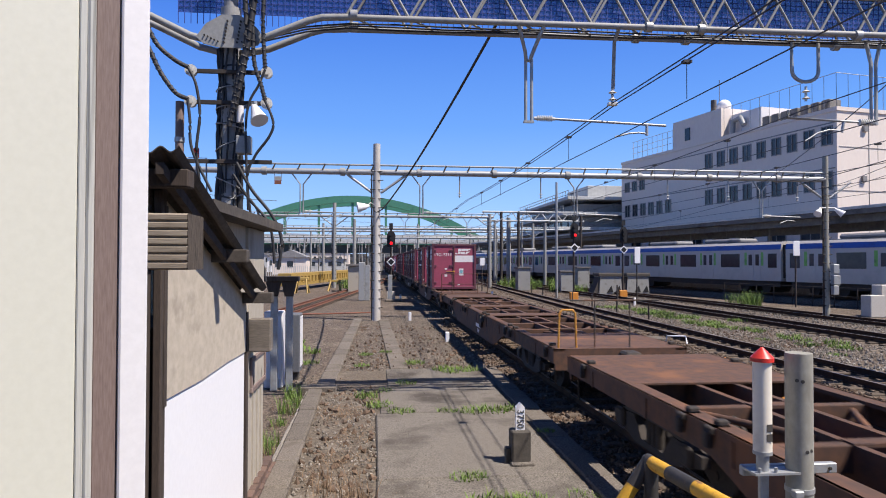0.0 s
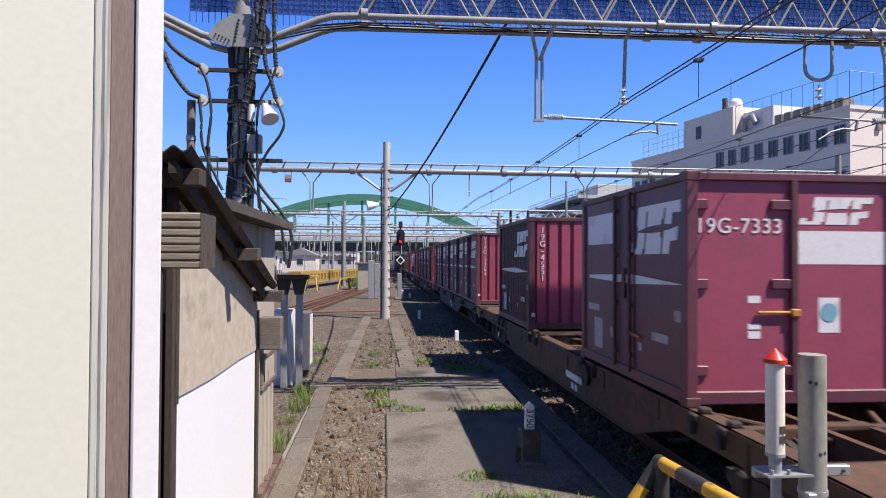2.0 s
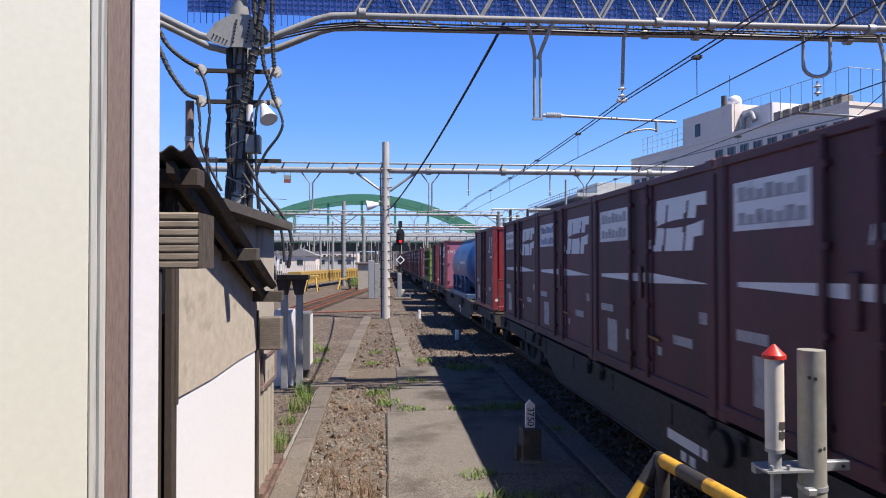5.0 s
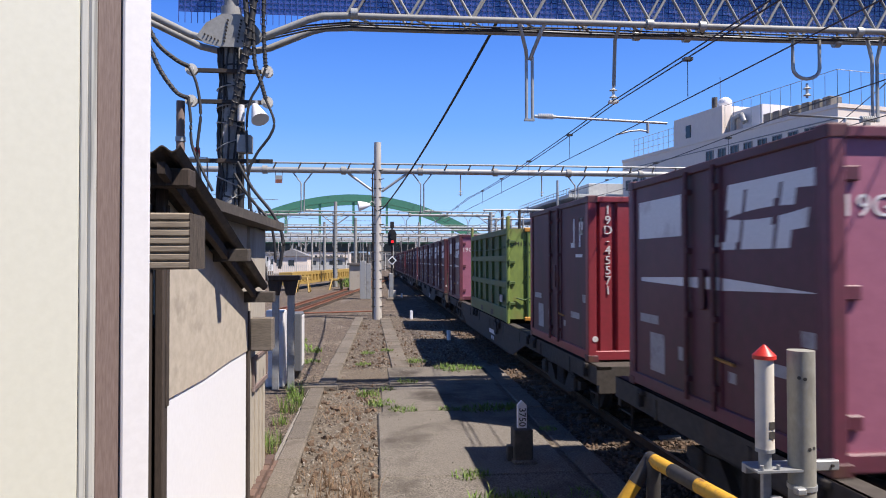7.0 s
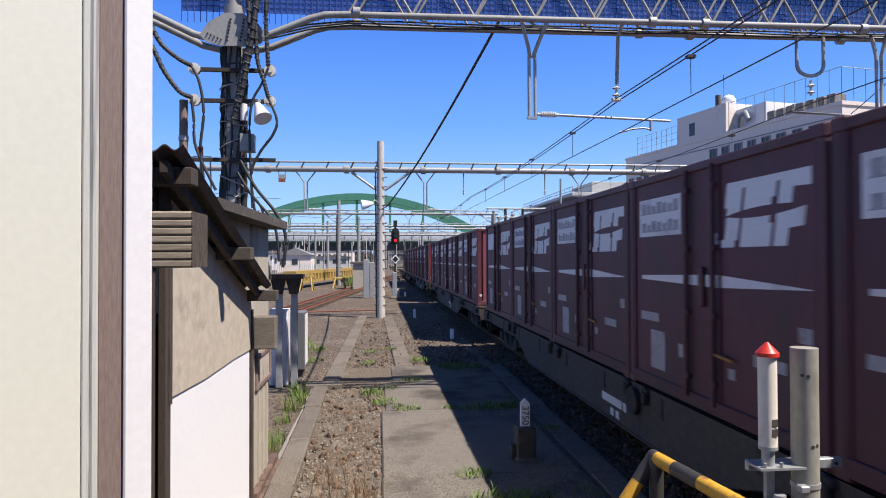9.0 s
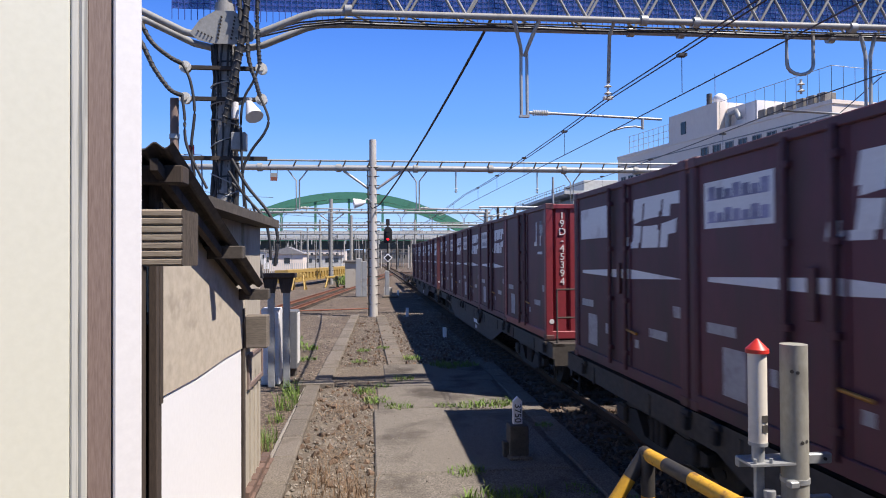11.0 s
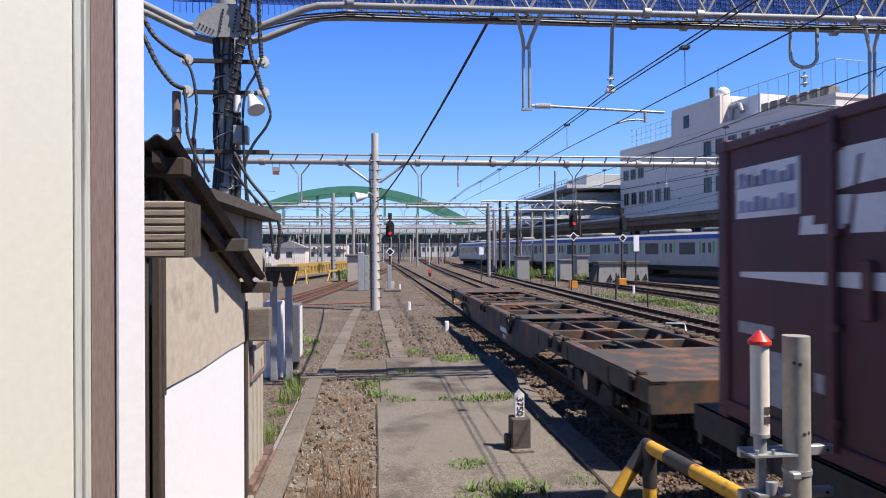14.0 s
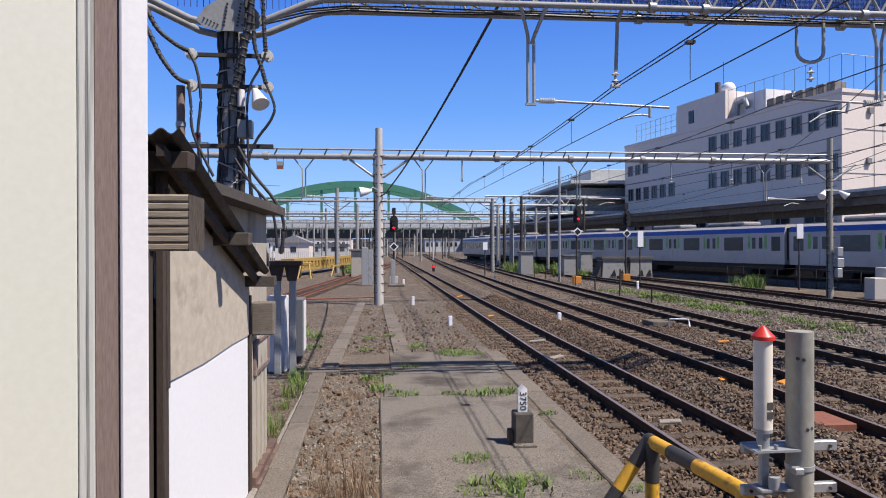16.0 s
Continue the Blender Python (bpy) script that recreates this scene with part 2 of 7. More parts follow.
def centre_line(x0, y_bend, k, y0, y1, step):
    n = max(2, int((y1 - y0) / step) + 1)
    out = []
    for i in range(n):
        y = y0 + (y1 - y0) * i / (n - 1)
        out.append(Vector((x0 + k * max(0.0, y - y_bend) ** 1.35, y, 0)))
    return out


RAIL = [(-0.064, -0.153), (0.064, -0.153), (0.064, -0.14), (0.012, -0.12), (0.012, -0.04), (0.033, -0.03), (0.033, -0.002), (-0.033, -0.002), (-0.033, -0.03), (-0.012, -0.04), (-0.012, -0.12), (-0.064, -0.14)]


def sweep(bm, line, outline, off):
    rings = []
    for i, p in enumerate(line):
        d = (line[min(i + 1, len(line) - 1)] - line[max(i - 1, 0)]).normalized()
        side = Vector((d.y, -d.x, 0))
        rings.append([bm.verts.new(p + side * (off + u) + Vector((0, 0, w))) for u, w in outline])
    n = len(outline)
    for a, b in zip(rings, rings[1:]):
        for j in range(n):
            bm.faces.new((a[j], a[(j + 1) % n], b[(j + 1) % n], b[j]))
    bm.faces.new(rings[0][::-1])
    bm.faces.new(rings[-1])


def track(label, line, single, rust=False):
    t = thing("railway_track", label, "railway track", "tracks")
    t["kind"] = "structure"
    for off in (-0.5665, 0.5665):
        bm = bmesh.new()
        sweep(bm, line, RAIL, off)
        r = part("rail", bm, "rust_rail" if rust else "rail_side", t)
        bm = bmesh.new()
        sweep(bm, line, [(-0.031, -0.002), (0.031, -0.002), (0.027, 0.0), (-0.027, 0.0)], off)
        part("railhead", bm, "rust_rail" if rust else "rail_top", r, "" if rust else "polished steel running surface")
    # sleepers at 0.62 m, with two clips each
    total, pos = 0.0, []
    for a, b in zip(line, line[1:]):
        d = b - a
        while total < d.length:
            pos.append((a + d * (total / d.length), math.degrees(math.atan2(-d.x, d.y))))
            total += 0.62
        total -= d.length

    def sleeper(bm):
        box(bm, -1.0, 1.0, -0.11, 0.11, -0.29, -0.156, 0.02)
        for s in (-0.5665, 0.5665):
            for e in (-0.09, 0.09):
                box(bm, s + e - 0.03, s + e + 0.03, -0.05, 0.05, -0.156, -0.115)

    if single:
        bm = bmesh.new()
        sleeper(bm)
        me = finish("sleeper", bm, "sleeper")
        for p, turn in pos[:170]:
            o = new("sleeper", me)
            o.parent, o.matrix_basis = t, pose(p.x, p.y, random.uniform(-0.01, 0.004), 0, 0, turn + random.uniform(-0.6, 0.6))
        pos = pos[170:]
    bm = bmesh.new()
    for p, turn in pos:
        m = pose(p.x, p.y, 0, 0, 0, turn)
        before = len(bm.verts)
        box(bm, -1.0, 1.0, -0.11, 0.11, -0.29, -0.156)
        bm.verts.ensure_lookup_table()
        for v in bm.verts[before:]:
            v.co = m @ v.co
    if pos:
        tagged(part("sleepers", bm, "sleeper", t), kind="stuff")
    return t


TRAIN_X = 4.405
LINE_1 = centre_line(TRAIN_X, 400, 0, -40, 320, 6)
LINE_2 = centre_line(7.58, 14, 0.0062, -40, 240, 6)
LINE_3 = centre_line(11.15, 16, 0.0085, -40, 200, 6)
track("straight railway track with polished rails in brown ballast", LINE_1, True)
track("railway track with polished rails in brown ballast", LINE_2, True)
track("railway track with dark rails in brown ballast", LINE_3, True)
M["cream_paint"] = material("cream_paint", (0.605, 0.605, 0.515), 0.6, second=(0.575, 0.575, 0.487), third=(0.53, 0.515, 0.445), fine=30, coarse=1.3, bump=0.04, spot=0.66)
M["white_paint"] = material("white_paint", (0.71, 0.70, 0.70), 0.55, second=(0.67, 0.66, 0.66), third=(0.58, 0.54, 0.53), fine=35, coarse=1.5, bump=0.04, spot=0.68)
M["white_board"] = material("white_board", (0.80, 0.80, 0.81), 0.6, second=(0.77, 0.77, 0.78), third=(0.70, 0.69, 0.70), fine=20, coarse=1.5, bump=0.03, spot=0.68)
M["aluminium"] = material("aluminium", (0.50, 0.50, 0.455), 0.5, 0.0, second=(0.44, 0.44, 0.40), fine=20, coarse=2, bump=0.03, stretch=(20, 20, 0.6))
M["brown_batten"] = material("brown_batten", (0.21, 0.155, 0.135), 0.75, second=(0.15, 0.105, 0.09), third=(0.27, 0.21, 0.185), fine=60, coarse=3, bump=0.2, stretch=(3, 3, 0.25))
M["grey_wood"] = material("grey_wood", (0.30, 0.25, 0.19), 0.85, second=(0.21, 0.17, 0.125), third=(0.36, 0.31, 0.24), fine=26, coarse=2.0, bump=0.35, stretch=(0.5, 6, 6))
M["plywood"] = material("plywood", (0.50, 0.44, 0.35), 0.88, second=(0.41, 0.355, 0.28), third=(0.27, 0.23, 0.18), fine=11, coarse=2.4, bump=0.2, stretch=(1, 0.7, 1.0), spot=0.60)
M["old_timber"] = material("old_timber", (0.17, 0.145, 0.118), 0.9, second=(0.11, 0.092, 0.074), third=(0.21, 0.18, 0.15), fine=22, coarse=3, bump=0.4, stretch=(0.6, 1, 6))
M["end_grain"] = material("end_grain", (0.10, 0.077, 0.056), 0.9, second=(0.04, 0.03, 0.022), fine=24, coarse=6, bump=0.5, stretch=(1, 5, 1))
M["dark_wood"] = material("dark_wood", (0.062, 0.044, 0.034), 0.9, second=(0.038, 0.028, 0.022), fine=30, coarse=3, bump=0.3, stretch=(4, 4, 0.5))
M["roof_sheet"] = material("roof_sheet", (0.08, 0.067, 0.056), 0.88, second=(0.05, 0.042, 0.035), third=(0.13, 0.108, 0.087), fine=25, coarse=2, bump=0.25)
M["beige_wall"] = material("beige_wall", (0.42, 0.38, 0.31), 0.85, second=(0.36, 0.32, 0.26), third=(0.25, 0.21, 0.165), fine=18, coarse=1.4, bump=0.12, stretch=(1, 1, 0.4))
M["galvanised"] = material("galvanised", (0.38, 0.39, 0.39), 0.5, 0.35, second=(0.31, 0.32, 0.32), third=(0.26, 0.25, 0.23), fine=25, coarse=2.5, bump=0.08)
M["mast_grey"] = material("mast_grey", (0.30, 0.30, 0.295), 0.65, second=(0.23, 0.23, 0.225), third=(0.15, 0.145, 0.14), fine=18, coarse=3, bump=0.15, stretch=(1, 1, 0.5))
M["cabinet_grey"] = material("cabinet_grey", (0.13, 0.135, 0.145), 0.6, second=(0.105, 0.11, 0.118), fine=20, coarse=2, bump=0.05)
M["steel_grey_paint"] = material("steel_grey_paint", (0.30, 0.30, 0.285), 0.6, second=(0.25, 0.25, 0.235), third=(0.18, 0.165, 0.145), fine=20, coarse=2, bump=0.08)
M["pole_concrete"] = material("pole_concrete", (0.52, 0.49, 0.45), 0.9, second=(0.44, 0.415, 0.375), third=(0.36, 0.33, 0.295), fine=30, coarse=1.5, bump=0.15, stretch=(1, 1, 0.4))
M["dark_concrete"] = material("dark_concrete", (0.085, 0.075, 0.062), 0.92, second=(0.06, 0.052, 0.044), third=(0.12, 0.105, 0.085), fine=40, coarse=5, bump=0.4)
M["post_steel"] = material("post_steel", (0.31, 0.30, 0.255), 0.75, second=(0.25, 0.24, 0.20), third=(0.18, 0.17, 0.14), fine=30, coarse=4, bump=0.12, stretch=(1, 1, 0.5))
M["pale_post"] = material("pale_post", (0.76, 0.71, 0.60), 0.55, second=(0.71, 0.66, 0.56), third=(0.58, 0.53, 0.44), fine=20, coarse=4, bump=0.05)
M["red_cap"] = material("red_cap", (0.70, 0.045, 0.03), 0.4, second=(0.6, 0.035, 0.025), fine=15, bump=0.03)
M["hazard_yellow"] = material("hazard_yellow", (0.66, 0.37, 0.03), 0.55, second=(0.56, 0.30, 0.03), third=(0.17, 0.08, 0.045), fine=30, coarse=13, bump=0.12, spot=0.55)
M["hazard_black"] = material("hazard_black", (0.035, 0.033, 0.03), 0.55, second=(0.05, 0.045, 0.04), third=(0.16, 0.10, 0.05), fine=30, coarse=9, bump=0.08, spot=0.62)
M["cable_black"] = material("cable_black", (0.018, 0.018, 0.02), 0.6, second=(0.028, 0.027, 0.027), fine=30, coarse=5, bump=0.2)
M["porcelain"] = material("porcelain", (0.62, 0.61, 0.57), 0.25, second=(0.56, 0.55, 0.5), fine=10, bump=0.02)
M["net_blue"] = material("net_blue", (0.035, 0.07, 0.30), 0.7, second=(0.03, 0.06, 0.24), fine=10, bump=0.0)
M["wire"] = material("wire", (0.05, 0.045, 0.045), 0.5, second=(0.04, 0.035, 0.03), bump=0.0)
M["leaf"] = material("leaf", (0.125, 0.205, 0.03), 0.7, second=(0.095, 0.16, 0.025), third=(0.17, 0.18, 0.05), fine=8, coarse=3, bump=0.0, per_island=0.35)
M["straw"] = material("straw", (0.24, 0.16, 0.095), 0.85, second=(0.13, 0.082, 0.05), third=(0.28, 0.21, 0.13), fine=8, coarse=3, bump=0.0, per_island=0.4)


# ---- the cabin wall beside the camera ----
def cabin_wall():
    m = pose(-0.845, 2.6, 0, 0, 0, 30)  # the wall swings towards the viewer from its corner post
    bm = bmesh.new()
    box(bm, -2.9, -0.242, 0.0, 0.14, -0.2, 4.6, 0.006)
    w = tagged(part("wall_cabin", bm, "cream_paint"), "cream painted cabin wall ending in a white corner post", "wall", kind="structure")
    w.matrix_basis = m
    bm = bmesh.new()
    box(bm, -0.2415, -0.2165, -0.004, 0.12, -0.2, 4.6, 0.004)
    box(bm, -0.216, -0.1885, -0.010, 0.12, -0.2, 4.6, 0.008)
    part("metal_strip", bm, "aluminium", w, "dull aluminium edging")
    bm = bmesh.new()
    box(bm, -0.188, -0.106, 0.006, 0.12, -0.2, 4.6, 0.004)
    part("batten", bm, "brown_batten", w, "weathered brown wooden batten")
    bm = bmesh.new()
    box(bm, -0.104, -0.008, -0.012, 0.10, -0.2, 4.6, 0.006)
    part("corner_post", bm, "white_paint", w, "white painted post with flaking edge")
    bm = bmesh.new()
    box(bm, -4.2, 2.3, -3.4, -3.2, -0.2, 4.6)
    tagged(part("wall_behind", bm, "cream_paint"), "plain cream cabin wall behind the viewpoint", "wall", kind="structure")


cabin_wall()


# ---- shed ----
def shed():
    s = thing("wooden_shed", "patched wooden lean-to shed with plywood, white board and corrugated roof", "shed")
    X = -1.35
    bm = bmesh.new()
    prism(bm, [(4.47, 1.635), (5.4, 1.60), (6.4, 1.60), (7.34, 1.575), (7.34, 2.12), (4.47, 2.94)], 0, X, X - 0.03)
    part("plywood_panel", bm, "plywood", s, "stained grey-brown plywood panel")
    bm = bmesh.new()
    box(bm, X - 0.03, X - 0.012, 4.46, 7.2, -0.15, 1.62, 0.004)
    part("white_board", bm, "white_board", s, "plain white sheet board")
    for y in (4.40, 7.27):
        bm = bmesh.new()
        box(bm, X - 0.04, X + 0.012, y - 0.05, y + 0.05, -0.15, 2.0 if y > 5 else 3.0, 0.006)
        part("post", bm, "dark_wood", s)
    # dark block that fills in the deep shadow left of the plywood
    bm = bmesh.new()
    box(bm, X - 0.5, X - 0.06, 3.6, 4.38, -0.15, 2.9)
    part("dark_boarding", bm, "dark_wood", s)
    bm = bmesh.new()
    box(bm, X - 2.0, X - 0.045, 4.5, 8.4, -0.15, 2.1)
    part("inner_wall", bm, "dark_wood", s)
    bm = bmesh.new()
    box(bm, X - 0.9, X - 0.01, 7.42, 8.42, -0.15, 2.915, 0.01)
    part("end_wall", bm, "beige_wall", s, "beige weathered boarding")
    for y in (7.68, 7.95, 8.2):
        bm = bmesh.new()
        box(bm, X - 0.01, X + 0.008, y - 0.03, y, -0.15, 1.25)
        part("cover_strip", bm, "beige_wall", s)
    bm = bmesh.new()
    for y0, y1, z0, z1 in ((7.5, 8.42, 1.42, 1.47), (7.5, 8.42, 1.08, 1.14), (7.5, 7.56, 1.14, 1.42), (8.35, 8.42, 1.14, 1.42)):
        box(bm, X - 0.01, X + 0.025, y0, y1, z0, z1, 0.006)
    hatch = part("hatch_frame", bm, "brown_batten", s, "brown wooden hatch frame")
    bm = bmesh.new()
    box(bm, X - 0.01, X + 0.008, 7.56, 8.35, 1.14, 1.42)
    part("hatch_panel", bm, "beige_wall", hatch)
    # ribbed beam end towards the camera
    bm = bmesh.new()
    n = 7
    h = 0.262 / n
    prof = []
    for i in range(n):
        z = 2.50 + i * h
        prof += [(3.162, z), (3.150, z + 0.25 * h), (3.150, z + 0.8 * h), (3.162, z + h)]
    prof += [(3.432, 2.762), (3.432, 2.50)]
    prism(bm, prof, 0, -2.3, -0.858)
    beam = part("ribbed_beam", bm, "grey_wood", s, "grey ribbed timber beam")
    bm = bmesh.new()
    prism(bm, prof, 0, -0.858, -0.855)
    part("end_grain", bm, "end_grain", beam, "dark weathered end grain")
    bm = bmesh.new()
    box(bm, -1.36, -1.12, 7.40, 7.58, 1.55, 1.91, 0.012)
    part("block", bm, "old_timber", s, "grey weathered timber block")
    # trim in dark wood so that its colour carries the same shadow
    bm = bmesh.new()
    box(bm, X - 0.01, -1.33, 4.40, 4.46, 1.60, 2.9, 0.004)
    part("trim_board", bm, "dark_wood", s)
    # corrugated roof falling away from the camera
    for x0, lift in ((-2.3, 0.0), (-1.75, 0.012)):
        bm = bmesh.new()
        a, b, lo, hi = [], [], [], []
        n = 40
        for i in range(n + 1):
            x = x0 + 0.62 * i / n
            w = 0.02 * math.sin(2 * math.pi * i / n * 5 + 0.6) + 0.012 * math.sin(x * 11)
            for lst, y, z in ((a, 3.95, 3.19), (b, 7.15, 2.245)):
                lst.append(bm.verts.new((x, y + 0.02 * math.sin(x * 9), z + w + lift)))
            for lst, y, z in ((lo, 3.95, 3.182), (hi, 7.15, 2.237)):
                lst.append(bm.verts.new((x, y + 0.02 * math.sin(x * 9), z + w + lift)))
        for i in range(n):
            bm.faces.new((a[i], a[i + 1], b[i + 1], b[i]))
            bm.faces.new((lo[i], hi[i], hi[i + 1], lo[i + 1]))
            bm.faces.new((a[i], lo[i], lo[i + 1], a[i + 1]))
            bm.faces.new((b[i], b[i + 1], hi[i + 1], hi[i]))
        part("roof_sheet", bm, "roof_sheet", s, "dark rusted corrugated sheet")
    for x in (-1.27, -1.45, -1.9):
        bm = bmesh.new()
        prism(bm, [(4.0, 3.12), (7.1, 2.20), (7.1, 2.13), (4.0, 3.05)], 0, x, x + 0.045)
        part("rafter", bm, "dark_wood", s)
    for y, z, end in ((4.2, 3.10, -1.12), (5.75, 2.64, -1.06), (7.08, 2.215, -1.05)):
        bm = bmesh.new()
        box(bm, -2.2, end, y - 0.07, y + 0.07, z - 0.11, z, 0.008)
        part("purlin", bm, "roof_sheet" if y > 5 else "dark_wood", s)
    # higher flat roof behind
    bm = bmesh.new()
    prism(bm, [(5.0, 3.0), (8.7, 3.02), (8.7, 2.92), (5.0, 2.92)], 0, -3.2, -1.17)
    part("flat_roof", bm, "roof_sheet", s)
    bm = bmesh.new()
    box(bm, -3.1, -1.4, 5.6, 8.4, 2.0, 2.92)
    part("upper_wall", bm, "beige_wall", s)


shed()


# ---- ground works ----
def path_bed():
    bm = bmesh.new()
    nx, ny = 40, 120
    g = [[bm.verts.new((-1.1 + 4.05 * i / nx, 4.2 + 12.2 * j / ny, -0.137 + random.uniform(-0.012, 0.006))) for i in range(nx + 1)] for j in range(ny + 1)]
    for j in range(ny):
        for i in range(nx):
            bm.faces.new((g[j][i], g[j][i + 1], g[j + 1][i + 1], g[j + 1][i]))
    tagged(part("path", bm, "soil"), "trodden brown soil and gravel between kerb and slabs", "path", kind="structure")


path_bed()


def slabs():
    s = thing("concrete_apron", "old cracked concrete slabs between gravel and the track", "paving")
    s["kind"] = "structure"
    for x0, x1, y0, y1, z in ((0.04, 2.52, 4.4, 8.05, -0.1), (0.05, 2.5, 8.07, 11.55, -0.095), (0.12, 2.56, 11.6, 14.05, -0.105), (0.30, 2.66, 14.1, 16.4, -0.11)):
        bm = bmesh.new()
        box(bm, x0, x1, y0, y1, -0.3, z, 0.02)
        part("slab", bm, "worn_slab" if 8 < y0 < 9 else "concrete_slab", s, "pale worn concrete" if 8 < y0 < 9 else "")
    for i in range(13):
        y = 4.2 + i * 0.95
        bm = bmesh.new()
        box(bm, 2.56 + 0.012 * i, 2.93 + 0.014 * i, y, y + 0.93, -0.3, -0.115 + random.uniform(-0.012, 0.012), 0.02)
        part("edge_stone", bm, "kerb_concrete", s)
    bricks = thing("brick_edging", "short row of old red bricks at the shed foot", "brick edging")
    bm = bmesh.new()
    box(bm, -0.05, 0.05, 0, 0.2, -0.1, 0.0, 0.008)
    brick = finish("brick", bm, "brick_red")
    for i in range(7):
        for j in range(2):
            ob = new("brick", brick)
            ob.parent = bricks
            ob.matrix_basis = pose(-1.305 - 0.035 * j, 7.3 + i * 0.212, -0.045 + 0.075 * j + random.uniform(-0.006, 0.006), 0, 0, random.uniform(-2, 2))
    k = thing("kerb", "row of worn concrete kerb stones beside the shed", "kerb")
    k["kind"] = "structure"
    for i in range(9):
        y = 4.8 + i * 1.02
        shift = 0.09 * (1 - (y - 4.8) / 9)
        bm = bmesh.new()
        box(bm, -1.34 + shift, -1.04 + shift, y, y + 0.99, -0.3, -0.07 + random.uniform(-0.015, 0.015), 0.025)
        part("kerb_stone", bm, "kerb_concrete", k)
        bm = bmesh.new()
        box(bm, -1.36, -1.345 + shift, y, y + 0.985, -0.3, -0.10 + random.uniform(-0.01, 0.01), 0.015)
        part("gutter_stone", bm, "light_kerb", k)
    for i in range(17):
        y = 14.1 + i * 1.0
        x = -1.22 + 0.018 * (y - 14)
        bm = bmesh.new()
        box(bm, x, x + 0.38, y, y + 0.98, -0.3, -0.10 + random.uniform(-0.012, 0.012), 0.025)
        part("kerb_stone", bm, "kerb_concrete", k)
    bm = bmesh.new()
    box(bm, -1.5, -0.75, 13.75, 14.08, -0.3, -0.03, 0.02)
    part("cross_stone", bm, "kerb_concrete", k)
    t = thing("cable_trough", "row of concrete cable trough lids in gravel", "cable trough")
    t["kind"] = "structure"
    for i in range(30):
        y = 15.2 + i * 0.52
        x = 0.45 - 0.014 * (y - 15)
        bm = bmesh.new()
        box(bm, x, x + 0.44, y, y + 0.505, -0.3, -0.15 + random.uniform(-0.008, 0.008), 0.012)
        part("trough_lid", bm, "kerb_concrete", t)
    bm = bmesh.new()
    box(bm, 2.62, 2.92, 16.6, 17.62, -0.3, -0.17, 0.02)
    part("trough_lid", bm, "kerb_concrete", t)


slabs()


def distance_post():
    p = thing("distance_post", "white pointed track marker on a dark concrete block", "track marker")
    bm = bmesh.new()
    box(bm, 1.80, 2.05, 8.48, 8.73, -0.1, 0.33, 0.015)
    box(bm, 1.73, 1.80, 8.56, 8.68, -0.1, 0.10, 0.01)
    part("block", bm, "dark_concrete", p)
    bm = bmesh.new()
    box(bm, 1.78, 2.08, 8.40, 8.80, -0.1, -0.06, 0.01)
    part("foot", bm, "concrete_slab", p)
    bm = bmesh.new()
    prism(bm, [(1.865, 0.33), (1.985, 0.33), (1.985, 0.63), (1.925, 0.69), (1.865, 0.63)], 1, 8.57, 8.63)
    part("marker", bm, "white_board", p)
    lettering("lettering", "3750", 0.125, "black_mark", p, Matrix.Translation((1.923, 8.566, 0.475)) @ FRONT @ pose(0, 0, 0, 0, 0, -90), 1.0, 0.002)


M["black_mark"] = material("black_mark", (0.03, 0.03, 0.03), 0.6, bump=0.02)
distance_post()


def track_marker(x, y, h=0.34, w=0.13):
    bm = bmesh.new()
    box(bm, x - w / 2, x + w / 2, y - 0.06, y + 0.06, -0.25, -0.2 + h, 0.02)
    tagged(part("boundary_post", bm, "white_board"), "small white concrete boundary post in ballast", "marker post", "boundary posts")


for q in ((2.51, 22.5), (1.68, 30.7, 0.4), (6.53, 23.2), (16.37, 40.2, 0.5), (4.1 - 2.2, 47.0, 0.4), (9.4, 52, 0.4)):
    track_marker(*q)


def barrier():
    b = thing("pipe_barrier", "yellow and black striped pipe barrier with chipped paint", "barrier")
    A, C = Vector((1.722, 4.02, 1.29)), Vector((1.83, 3.12, 1.29))
    r = 0.043

    def striped(p, q, first, n):
        for i in range(n):
            bm = bmesh.new()
            tube(bm, [p.lerp(q, i / n), p.lerp(q, (i + 1) / n)], r if i % 2 else r + 0.0008, 14)
            part("pipe_stripe", bm, "hazard_black" if (i + first) % 2 else "hazard_yellow", b)
    cuts = (0.0, 0.05, 0.27, 0.56, 1.0)
    for i in range(4):
        bm = bmesh.new()
        tube(bm, [A.lerp(C, cuts[i]), A.lerp(C, cuts[i + 1])], r if i % 2 else r + 0.0008, 14)
        part("pipe_stripe", bm, "hazard_yellow" if i % 2 else "hazard_black", b)
    striped(A, Vector((0.70, 4.02, -0.2)), 1, 10)
    striped(A + Vector((0.0, -0.04, 0)), Vector((1.722, 3.98, -0.2)), 1, 6)
    striped(C, Vector((1.83, 3.12, -0.2)), 0, 6)
    for p in (A, C):
        bm = bmesh.new()
        bmesh.ops.create_uvsphere(bm, u_segments=14, v_segments=8, radius=r + 0.003, matrix=Matrix.Translation(p))
        part("elbow", bm, "hazard_black" if p == A else "hazard_yellow", b)
    bm = bmesh.new()
    tube(bm, [(1.9, 2.80, 1.265), (2.46, 2.75, 1.265)], r, 14)
    tube(bm, [(1.9, 2.80, 1.265), (1.9, 2.80, -0.2)], r, 14)
    part("cross_pipe", bm, "hazard_yellow", b)


barrier()


